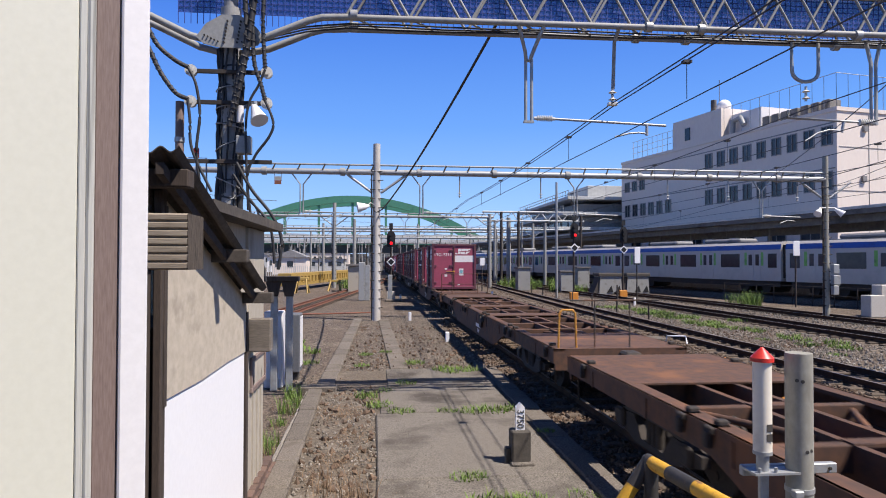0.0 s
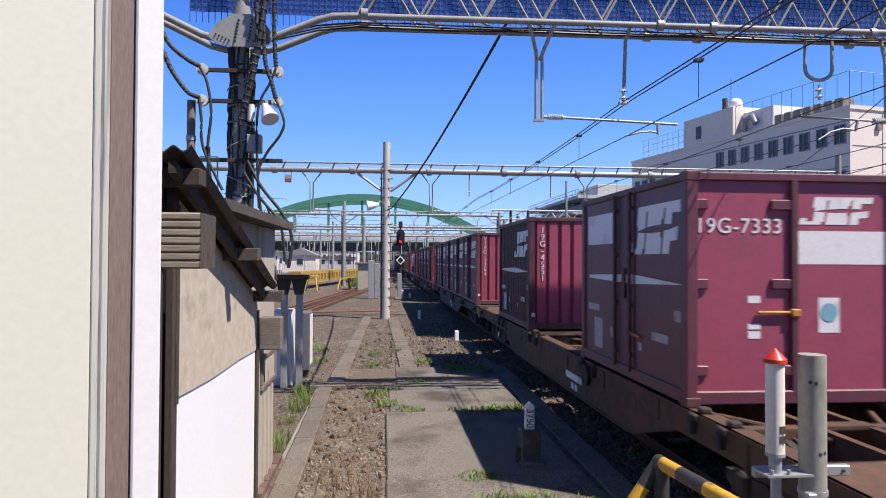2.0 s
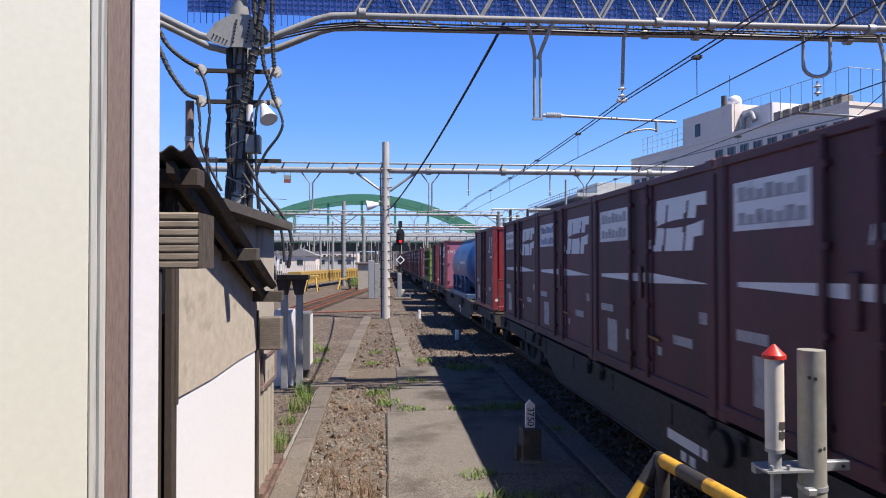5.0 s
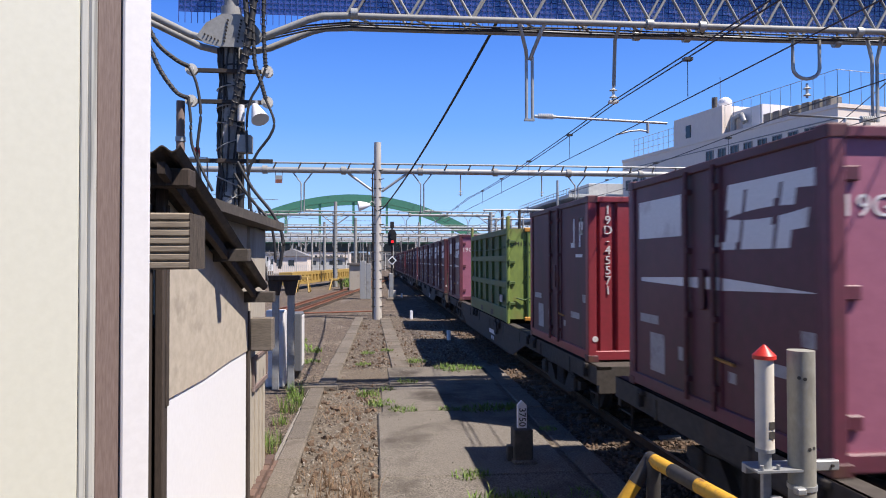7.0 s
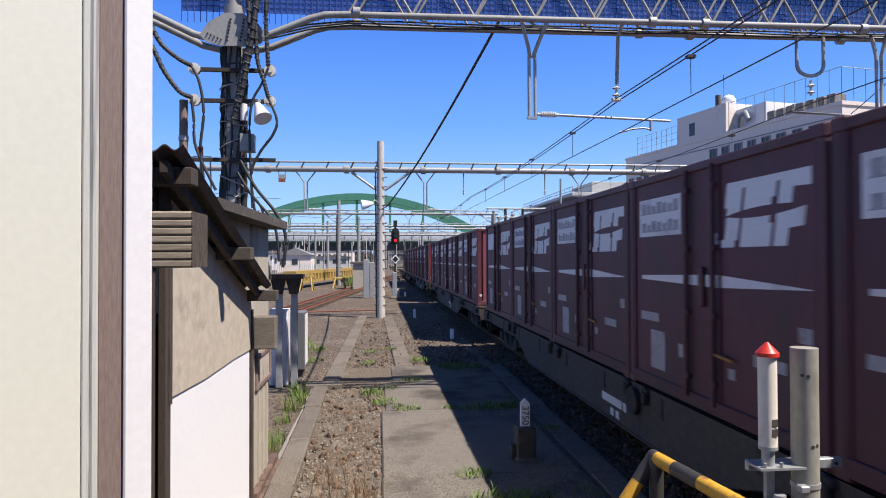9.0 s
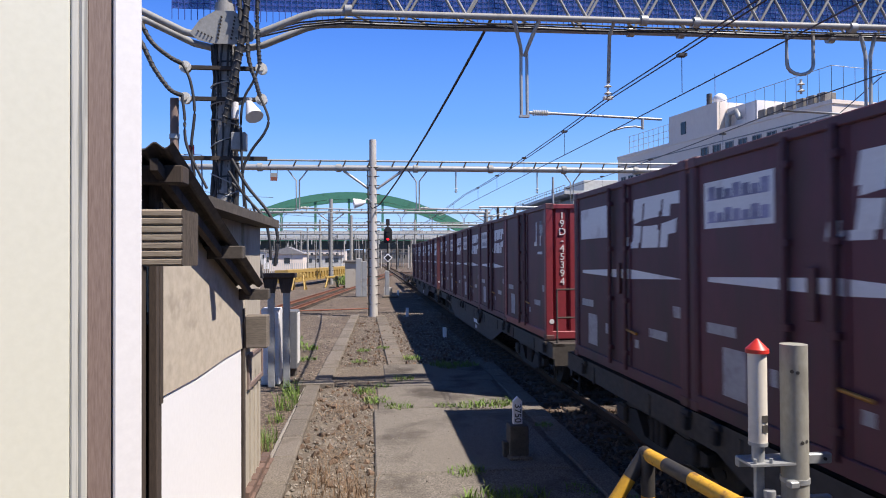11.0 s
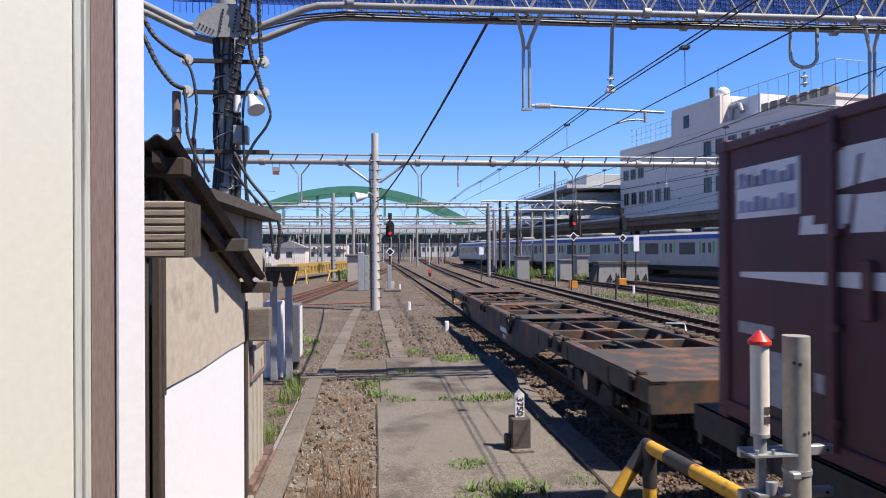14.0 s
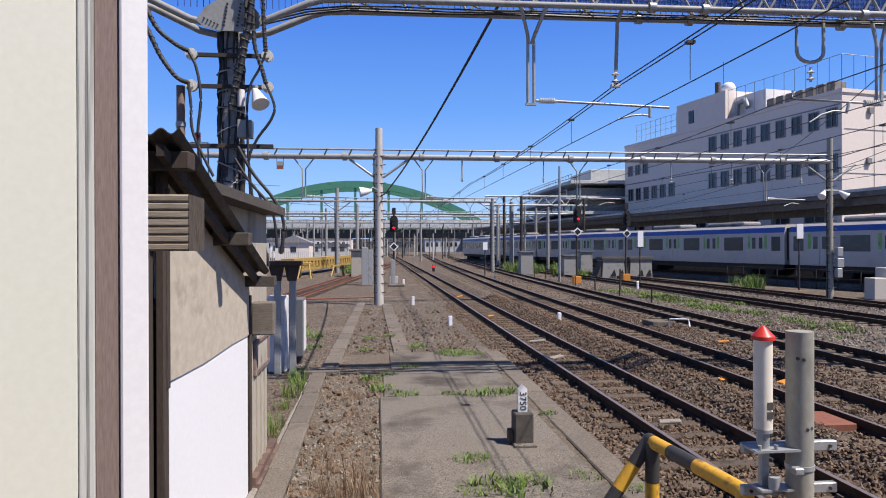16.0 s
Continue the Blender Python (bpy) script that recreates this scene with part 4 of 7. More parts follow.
M["emu_blue"] = material("emu_blue", (0.02, 0.09, 0.42), 0.4, bump=0.0)
M["emu_green"] = material("emu_green", (0.22, 0.55, 0.12), 0.45, bump=0.0)
M["emu_roof"] = material("emu_roof", (0.24, 0.24, 0.245), 0.7, second=(0.19, 0.19, 0.195), fine=3, coarse=0.6, bump=0.05)
M["canopy"] = material("canopy", (0.14, 0.13, 0.12), 0.8, second=(0.10, 0.09, 0.085), fine=3, coarse=0.4, bump=0.05)
M["canopy_edge"] = material("canopy_edge", (0.19, 0.18, 0.17), 0.7, second=(0.14, 0.135, 0.125), fine=3, coarse=0.4, bump=0.0)
M["machine_yellow"] = material("machine_yellow", (0.42, 0.285, 0.075), 0.6, second=(0.34, 0.22, 0.06), third=(0.26, 0.17, 0.06), fine=4, coarse=0.8, bump=0.05)
M["signal_black"] = material("signal_black", (0.012, 0.012, 0.013), 0.6, bump=0.0)
M["rust_pipe"] = material("rust_pipe", (0.24, 0.085, 0.05), 0.8, second=(0.17, 0.065, 0.04), fine=10, bump=0.1)
M["orange_tag"] = material("orange_tag", (0.65, 0.25, 0.03), 0.6, bump=0.0)
M["red_glow"] = glow("red_glow", (1.0, 0.004, 0.006), 2.5)


# ---- second gantry: one tube on a concrete pole and a steel mast ----
def tube_gantry(y, xa, xb, z, poles, label, detail=True):
    g = thing("tube_gantry", label, "overhead gantry", "tube gantries")
    bm = bmesh.new()
    tube(bm, [(xa, y, z), (xb, y, z)], 0.135 if detail else 0.16, 14)
    part("main_tube", bm, "galvanised", g)
    bm = bmesh.new()
    tube(bm, [(xa, y, z + 0.33), (xb, y, z + 0.33)], 0.045, 8)
    part("upper_wire_pipe", bm, "galvanised", g)
    n = int((xb - xa) / 1.12)
    for i in range(n):
        x = xa + 0.5 + i * 1.12
        bm = bmesh.new()
        tube(bm, [(x - 0.06, y - 0.12, z + 0.06), (x + 0.06, y - 0.06, z + 0.33)], 0.035, 6)
        part("bracket", bm, "running_gear", g)
    if detail:
        for x in [xa + 1.8 + 3.55 * i for i in range(int((xb - xa) / 3.55))]:
            bm = bmesh.new()
            tube(bm, [(x, y, z), (x + 0.22, y, z)], 0.19, 12)
            part("flange", bm, "steel_grey_paint", g)
    for x, r, top, base, *finish_name in poles:
        p = thing("line_pole", "tall grey pole carrying the gantry, with taped cable", "pole", "gantry poles")
        bm = bmesh.new()
        tube(bm, [(x, y, base), (x, y, top)], r, 16, r * 0.82)
        part("shaft", bm, finish_name[0] if finish_name else "steel_grey_paint", p)
        if detail:
            for i in range(16):
                zz = base + 0.6 + i * 0.42
                if zz < top - 0.5:
                    bm = bmesh.new()
                    tube(bm, [(x - r - 0.10, y - 0.1, zz + 0.03), (x - r * 0.7, y - r * 0.7, zz), (x + r * 0.7, y - r * 0.75, zz), (x + r + 0.10, y - 0.1, zz + 0.03)], 0.022, 5)
                    part("step_iron", bm, "running_gear", p)
            bm = bmesh.new()
            tube(bm, [(x - r, y - 0.05, base), (x - r - 0.03, y - 0.05, z - 0.1)], 0.04, 6)
            part("cable", bm, "running_gear", p)
        for s in (-1, 1):
            bm = bmesh.new()
            tube(bm, [(x + s * r, y, z - 0.95), (x + s * 1.35, y, z - 0.12)], 0.06, 8)
            part("strut", bm, "galvanised", p)
    return g


def v_hanger(x, y, z, drop=1.35):
    h = thing("drop_bracket", "galvanised forked drop bracket with steady arm", "overhead line support", "drop brackets")
    bm = bmesh.new()
    for s in (-1, 1):
        tube(bm, [(x + s * 0.45, y, z - 0.1), (x + s * 0.07, y, z - 0.6), (x + s * 0.07, y, z - 0.6 - drop)], 0.035, 6)
    part("fork", bm, "galvanised", h)
    bm = bmesh.new()
    tube(bm, [(x + 0.1, y, z - 0.5 - drop), (x + 2.1, y, z - 0.55 - drop)], 0.03, 6)
    tube(bm, [(x + 1.8, y, z - 0.75 - drop), (x + 1.4, y, z - 0.7 - drop), (x + 1.0, y, z - 0.85 - drop)], 0.02, 6)
    part("arm", bm, "galvanised", h)
    bm = bmesh.new()
    for i in range(6):
        tube(bm, [(x + 0.15 + i * 0.06, y, z - 0.5 - drop), (x + 0.18 + i * 0.06, y, z - 0.5 - drop)], 0.07, 10)
    part("insulator", bm, "porcelain", h)


tube_gantry(30.75, -14.0, 22.4, 6.68, [(0.12, 0.2, 8.0, -0.2, "pole_concrete"), (22.42, 0.165, 7.85, -0.2, "post_steel")], "long pale grey tube gantry with bolted brackets")
for x in (-3.3, 2.2, 9.6, 19.0):
    v_hanger(x, 30.75, 6.68)
for x in (4.0, 7.9, 14.2, 17.3, 20.9):
    h = thing("hanging_rod", "thin insulated rod hanging from the gantry", "overhead line support", "hanging rods")
    bm = bmesh.new()
    tube(bm, [(x, 30.75, 6.6), (x, 30.75, 5.55)], 0.03, 6)
    part("rod", bm, "steel_grey_paint", h)
    bm = bmesh.new()
    insulator_string(bm, x, 30.75, 5.62, 2, 0.10)
    part("insulator", bm, "porcelain", h)
tube_gantry(69.0, -16.0, 12.6, 7.25, [(-4.05, 0.22, 8.6, -0.2), (12.2, 0.22, 7.6, -0.2)], "far tube gantry on grey poles")
tube_gantry(92.0, -26.0, 27.0, 7.1, [(-2.67, 0.26, 8.4, -0.2), (17.0, 0.22, 8.4, -0.2), (22.5, 0.22, 8.0, -0.2)], "far tube gantry on grey poles", False)
tube_gantry(120.0, -40.0, 34.0, 8.0, [(-9.0, 0.26, 9.4, -0.2), (8.0, 0.24, 9.4, -0.2), (30.0, 0.24, 9.0, -0.2)], "far tube gantry on grey poles", False)
tube_gantry(107.0, -34.0, 24.0, 6.4, [(-6.5, 0.2, 7.6, -0.2), (21.0, 0.2, 7.6, -0.2)], "far tube gantry on grey poles", False)
tube_gantry(175.0, -60.0, 40.0, 7.4, [(-18.0, 0.24, 8.6, -0.2), (2.0, 0.22, 8.6, -0.2), (28.0, 0.22, 8.6, -0.2)], "far tube gantry on grey poles", False)
tube_gantry(150.0, -50.0, 34.0, 8.2, [(-14.0, 0.26, 9.4, -0.2), (4.0, 0.24, 9.4, -0.2), (22.0, 0.24, 9.0, -0.2)], "far tube gantry on grey poles", False)
for x in (-9.0, 3.2, 6.4, 9.8):
    v_hanger(x, 69.0, 7.25)


def small_signs():
    s = thing("hanging_tag", "small red and white tag hung below the gantry", "sign")
    bm = bmesh.new()
    for x in (-4.5, -4.2):
        tube(bm, [(x, 30.6, 6.6), (x, 30.6, 6.2)], 0.012, 5)
    part("frame", bm, "running_gear", s)
    bm = bmesh.new()
    box(bm, -4.5, -4.2, 30.56, 30.6, 6.05, 6.22)
    part("lower_plate", bm, "rust_pipe", s)
    bm = bmesh.new()
    box(bm, -4.5, -4.2, 30.56, 30.6, 6.23, 6.4)
    part("upper_plate", bm, "steel_grey_paint", s)
    l = thing("loudspeaker", "white horn loudspeaker on the concrete pole", "loudspeaker")
    bm = bmesh.new()
    tube(bm, [(-0.22, 30.4, 5.08), (-0.42, 30.35, 5.05), (-0.75, 30.3, 5.0)], 0.06, 14, 0.24)
    part("horn", bm, "white_board", l)
    bm = bmesh.new()
    tube(bm, [(0.05, 30.58, 5.1), (-0.15, 30.45, 5.25), (-0.3, 30.4, 5.1)], 0.025, 6)
    part("bracket", bm, "galvanised", l)
    f = thing("mast_floodlight", "pair of white floodlights on the steel mast", "floodlight")
    for s2 in (-1, 1):
        bm = bmesh.new()
        tube(bm, [(22.42 + s2 * 0.38, 30.6, 5.2), (22.42 + s2 * 0.68, 30.4, 4.92)], 0.06, 12, 0.19)
        part("shade", bm, "white_board", f)
    bm = bmesh.new()
    tube(bm, [(22.0, 30.65, 5.25), (22.85, 30.65, 5.25)], 0.04, 6)
    part("arm", bm, "galvanised", f)
    b = thing("switch_box", "grey switch boxes strapped to the steel mast", "switch box")
    for z, w in ((2.0, 0.22), (1.45, 0.26), (0.95, 0.2)):
        bm = bmesh.new()
        box(bm, 22.5, 22.5 + w * 1.4, 30.3, 30.55, z, z + 0.45, 0.02)
        part("box_body", bm, "galvanised", b)


small_signs()


def trackside_boards():
    for x, y, z0, z1 in ((18.9, 46.0, 2.45, 3.6), (25.7, 38.0, 2.95, 3.85), (9.9, 60.0, 2.2, 2.9)):
        b = thing("marker_board", "small white board on a thin post", "sign", "marker boards")
        bm = bmesh.new()
        tube(bm, [(x, y, -0.2), (x, y, z1)], 0.05, 8)
        part("post", bm, "running_gear", b)
        bm = bmesh.new()
        box(bm, x - 0.2, x + 0.22, y - 0.1, y - 0.06, z0, z1, 0.01)
        part("board", bm, "white_board", b)
    f = thing("trackside_fence", "low grey pipe fence in front of the standing train", "fence")
    a, c = Vector((25.8, 46.5, 0)), Vector((30.6, 25.5, 0))
    for i in range(15):
        p = a.lerp(c, i / 14)
        bm = bmesh.new()
        tube(bm, [(p.x, p.y, -0.2), (p.x, p.y, 1.05)], 0.035, 6)
        part("post", bm, "running_gear", f)
    for z in (0.5, 1.02):
        bm = bmesh.new()
        tube(bm, [(a.x, a.y, z), (c.x, c.y, z)], 0.02, 6)
        part("rail", bm, "running_gear", f)
    for i in range(7):
        x, y = 12.9 + i * 0.15, 30.0 + i * 4.5
        m = thing("low_stake", "short dark stake between the tracks", "stake", "stakes")
        bm = bmesh.new()
        tube(bm, [(x, y, -0.2), (x, y, 0.55)], 0.04, 6)
        part("stake", bm, "running_gear", m)


trackside_boards()


# ---- signals ----
def signal(x, y, head, lit, tall, label):
    s = thing("railway_signal", label, "railway signal", "signals")
    bm = bmesh.new()
    tube(bm, [(x, y, -0.2), (x, y, head + 0.9)], 0.07, 10)
    part("post", bm, "running_gear", s)
    bm = bmesh.new()
    prism(bm, [(x - 0.26, head - 0.55), (x + 0.26, head - 0.55), (x + 0.3, head - 0.3), (x + 0.3, head + 0.4), (x + 0.15, head + 0.62), (x - 0.15, head + 0.62), (x - 0.3, head + 0.4), (x - 0.3, head - 0.3)], 1, y - 0.2, y - 0.16)
    h = part("backboard", bm, "signal_black", s)
    for i, z in enumerate((head - 0.28, head + 0.04, head + 0.34)):
        bm = bmesh.new()
        tube(bm, [(x, y - 0.2, z + 0.02), (x, y - 0.42, z + 0.02)], 0.13, 12)
        part("hood", bm, "signal_black", h)
        if i == 0 and lit:
            bm = bmesh.new()
            tube(bm, [(x, y - 0.43, z), (x, y - 0.435, z)], 0.085, 12)
            part("red_lens", bm, "red_glow", h, "lit red lens")
    bm = bmesh.new()
    box(bm, x - 0.14, x + 0.14, y - 0.2, y - 0.1, head + 0.75, head + 1.2)
    part("route_plate", bm, "signal_black", s)
    if tall:
        bm = bmesh.new()
        prism(bm, [(x, tall + 0.33), (x + 0.33, tall), (x, tall - 0.33), (x - 0.33, tall)], 1, y - 0.26, y - 0.22)
        d = part("diamond_plate", bm, "white_board", s)
        bm = bmesh.new()
        prism(bm, [(x, tall + 0.23), (x + 0.23, tall), (x, tall - 0.23), (x - 0.23, tall)], 1, y - 0.275, y - 0.262)
        part("diamond_centre", bm, "signal_black", d)
    bm = bmesh.new()
    box(bm, x - 0.3, x + 0.3, y - 0.2, y + 0.1, -0.2, 0.35, 0.03)
    part("foot", bm, "orange_tag" if x > 10 else "pole_concrete", s)


signal(1.25, 48.5, 4.15, True, 2.52, "black railway signal showing red beside the track")
signal(14.4, 46.6, 4.75, True, 3.55, "black railway signal showing red beyond the tracks")
signal(19.4, 50.0, 4.65, False, 3.5, "dark railway signal beyond the tracks")
d = thing("dwarf_signal", "low signal showing red between the tracks", "railway signal")
bm = bmesh.new()
box(bm, 6.05, 6.35, 72.0, 72.25, -0.2, 0.5, 0.04)
part("housing", bm, "signal_black", d)
bm = bmesh.new()
tube(bm, [(6.2, 71.99, 0.33), (6.2, 71.98, 0.33)], 0.11, 12)
part("red_lens", bm, "red_glow", d)


def bare_pole(x, y, top, r, mat="pole_concrete"):
    bm = bmesh.new()
    tube(bm, [(x, y, -0.2), (x, y, top)], r, 12, r * 0.85)
    tagged(part("pole", bm, mat), "plain grey pole beside the tracks", "pole", "plain poles")


for q in ((19.5, 74.0, 7.0, 0.19, "steel_grey_paint"), (13.84, 49.1, 8.6, 0.1, "galvanised"), (15.16, 40.0, 1.1, 0.06, "running_gear"), (16.3, 79.0, 7.9, 0.3, "steel_grey_paint"), (18.0, 79.3, 7.8, 0.12, "steel_grey_paint"), (15.2, 81.0, 6.6, 0.1, "steel_grey_paint")):
    bare_pole(*q)
for i in range(120):
    y = random.uniform(126, 225)
    bare_pole(random.uniform(-0.34, 0.2) * y, y, random.uniform(4.0, 9.0), random.uniform(0.06, 0.14), random.choice(("pole_concrete", "steel_grey_paint", "steel_grey_paint", "running_gear")))


# ---- small works in the yard ----
def cabinets():
    c = thing("cable_stand", "galvanised steel channel stand with a cross plate", "cable stand")
    for x in (-2.10, -1.78):
        bm = bmesh.new()
        box(bm, x - 0.07, x + 0.07, 14.3, 14.42, -0.2, 2.15, 0.01)
        part("upright", bm, "galvanised", c)
    bm = bmesh.new()
    box(bm, -2.38, -1.58, 14.15, 14.55, 2.12, 2.22, 0.01)
    part("top_plate", bm, "dark_wood", c)
    for x in (-2.10, -1.78):
        bm = bmesh.new()
        prism(bm, [(x - 0.16, 2.12), (x + 0.16, 2.12), (x + 0.09, 1.8), (x - 0.09, 1.8)], 1, 14.22, 14.29)
        part("gusset", bm, "dark_wood", c)
    k = thing("white_cabinet", "white equipment cabinet behind the steel stand", "cabinet")
    bm = bmesh.new()
    box(bm, -2.35, -1.95, 14.6, 15.0, -0.2, 1.45, 0.02)
    part("body", bm, "white_paint", k)
    bm = bmesh.new()
    box(bm, -2.32, -1.98, 14.585, 14.6, 0.0, 1.35, 0.005)
    part("door", bm, "white_board", k)
    g = thing("grey_cabinet", "grey steel equipment cabinet with a pale panel standing for its sunlit side", "cabinet")
    bm = bmesh.new()
    box(bm, -2.1, -1.69, 15.5, 16.1, -0.02, 1.32, 0.02)
    part("body", bm, "cabinet_grey", g)
    # white panel that paints in the sunlight on the cabinet's right side
    bm = bmesh.new()
    box(bm, -1.688, -1.675, 15.55, 16.05, 0.1, 1.26, 0.004)
    part("side_door", bm, "white_paint", g)
    bm = bmesh.new()
    box(bm, -2.05, -1.74, 15.6, 16.0, -0.2, -0.02)
    part("plinth", bm, "dark_concrete", g)
    t = thing("tall_cabinets", "pale tall equipment cabinets at the pole foot", "cabinet")
    for x, w, h in ((-1.05, 0.42, 2.5), (-0.62, 0.36, 2.3), (1.0, 0.3, 1.6)):
        bm = bmesh.new()
        box(bm, x, x + w, 46.6, 47.2, -0.2, h, 0.03)
        part("body", bm, "galvanised", t)
    h = thing("relay_hut", "small beige relay hut beside the track", "hut")
    bm = bmesh.new()
    box(bm, -2.3, -0.9, 60.0, 62.0, -0.2, 2.1, 0.03)
    part("outer_wall", bm, "beige_wall", h)
    bm = bmesh.new()
    box(bm, -2.5, -0.7, 59.8, 62.2, 2.1, 2.3, 0.03)
    part("roof", bm, "canopy", h)
    w = thing("equipment_plinth", "low concrete plinth with white box beside signal", "plinth")
    bm = bmesh.new()
    box(bm, 0.8, 1.9, 45.0, 46.2, -0.2, -0.06, 0.03)
    part("slab", bm, "kerb_concrete", w)
    for x0 in (18.9, 21.3):
        b = thing("concrete_bunker", "weathered concrete bunker with a dark lid", "bunker", "concrete bunkers")
        bm = bmesh.new()
        prism(bm, [(x0, -0.2), (x0 + 2.0, -0.2), (x0 + 1.9, 1.35), (x0 + 0.1, 1.35)], 1, 54.0, 55.5)
        part("outer_wall", bm, "steel_grey_paint", b)
        bm = bmesh.new()
        box(bm, x0 - 0.05, x0 + 2.05, 53.9, 55.6, 1.35, 1.6, 0.03)
        part("lid", bm, "dark_concrete", b)
        bm = bmesh.new()
        prism(bm, [(x0 - 0.5, -0.2), (x0, -0.2), (x0 + 0.1, 1.3)], 1, 54.1, 55.4)
        part("buttress", bm, "dark_concrete", b)
        for i in range(2):
            bm = bmesh.new()
            prism(bm, [(x0 + 0.7 + i * 0.7, 0.0), (x0 + 1.2 + i * 0.7, 0.0), (x0 + 1.05 + i * 0.7, 0.55)], 1, 53.93, 54.02)
            part("stain_plate", bm, "signal_black", b)
    for x, y, h2 in ((13.7, 62, 1.9), (16.6, 57.5, 1.6), (20.2, 64, 1.9)):
        k = thing("track_cabinet", "grey trackside cabinet in weeds", "cabinet", "trackside cabinets")
        bm = bmesh.new()
        box(bm, x, x + 1.2, y, y + 1.2, -0.2, h2, 0.03)
        part("body", bm, "steel_grey_paint", k)
        bm = bmesh.new()
        box(bm, x - 0.1, x + 1.3, y - 0.1, y + 1.3, h2, h2 + 0.15, 0.03)
        part("lid", bm, "canopy", k)
    for x, y in ((24.6, 30.5), (25.6, 31.0)):
        k = thing("point_machine_box", "grey box of equipment beside the mast", "cabinet", "boxes by the mast")
        bm = bmesh.new()
        box(bm, x, x + 0.8, y, y + 0.7, -0.2, 0.9 + (x - 24.6) * 0.5, 0.03)
        part("body", bm, "pole_concrete", k)
    s = thing("point_bar", "white bent steel guard between the tracks", "guard bar")
    bm = bmesh.new()
    tube(bm, [(9.75, 21.3, -0.15), (9.75, 21.2, 0.08), (10.3, 21.0, 0.08), (10.3, 20.9, -0.15)], 0.03, 6)
    part("bar", bm, "white_board", s)
    bm = bmesh.new()
    box(bm, 9.2, 9.8, 21.3, 22.2, -0.2, -0.02, 0.02)
    part("stone", bm, "kerb_concrete", s)
    p = thing("rust_pipe", "thin rusty pipe across gravel", "pipe")
    bm = bmesh.new()
    tube(bm, [(-4.5, 33.6, -0.12), (-1.2, 34.2, -0.10), (0.0, 34.5, -0.1)], 0.04, 6)
    part("pipe_run", bm, "rust_pipe", p)
    b2 = thing("rust_plate", "rust-brown steel plate between the rails", "plate")
    bm = bmesh.new()
    box(bm, 6.35, 6.92, 8.9, 9.65, -0.2, -0.06, 0.01)
    part("plate", bm, "rust_pipe", b2)


cabinets()
track("rusty railway track slanting away behind the yard", [Vector((-7.55 + 0.1036 * (y - 6), y, 0)) for y in range(6, 112, 6)], False, True)
track("railway track with dark rails beside a weedy strip", [Vector((17.6 - 0.045 * max(0, y - 50), y, 0)) for y in range(-40, 113, 8)], False)
track("railway track with dark rails in front of the platform", [Vector((21.4 + 0.004 * max(0, 60 - y) ** 1.45 - 0.075 * max(0, y - 45), y, 0)) for y in range(-20, 80, 6)], False)


def yellow_works():
    w = thing("yellow_rail_wagon", "long yellow works wagon with a row of openings", "works wagon")
    a, b = Vector((-7.9, 60, 0)), Vector((-2.4, 92, 0))
    d = (b - a).normalized()
    turn = math.degrees(math.atan2(-d.x, d.y))
    Ln = (b - a).length
    m = pose(a.x, a.y, 0, 0, 0, turn)
    w.matrix_basis = m
    bm = bmesh.new()
    box(bm, -0.6, 0.6, 0, Ln, 0.3, 0.55)
    part("lower_beam", bm, "machine_yellow", w)
    bm = bmesh.new()
    box(bm, -0.6, 0.6, 0, Ln, 1.15, 1.45)
    part("upper_beam", bm, "machine_yellow", w)
    for i in range(26):
        bm = bmesh.new()
        y = i * Ln / 26
        box(bm, -0.62, 0.62, y, y + 0.55, 0.55, 1.15)
        part("upright", bm, "machine_yellow", w)
    bm = bmesh.new()
    box(bm, -0.4, 0.4, 0.1, Ln - 0.1, 0.55, 1.15)
    part("inside", bm, "dark_wood", w)
    for x, y, k in ((-6.1, 57.5, 1.0), (-3.6, 62.0, 0.7)):
        s = thing("buffer_stop", "yellow steel buffer stop frame on rails", "buffer stop", "buffer stops")
        bm = bmesh.new()
        for sx in (-0.55, 0.55):
            tube(bm, [(x + sx, y + 0.8, -0.2), (x + sx * 0.6, y, k * 1.15)], 0.08, 6)
            tube(bm, [(x + sx, y - 0.8, -0.2), (x + sx * 0.6, y, k * 1.15)], 0.08, 6)
        part("frame", bm, "machine_yellow", s)
        bm = bmesh.new()
        box(bm, x - 0.6, x + 0.6, y - 0.12, y + 0.12, k * 0.9, k * 1.2, 0.04)
        part("beam", bm, "machine_yellow", s)


yellow_works()


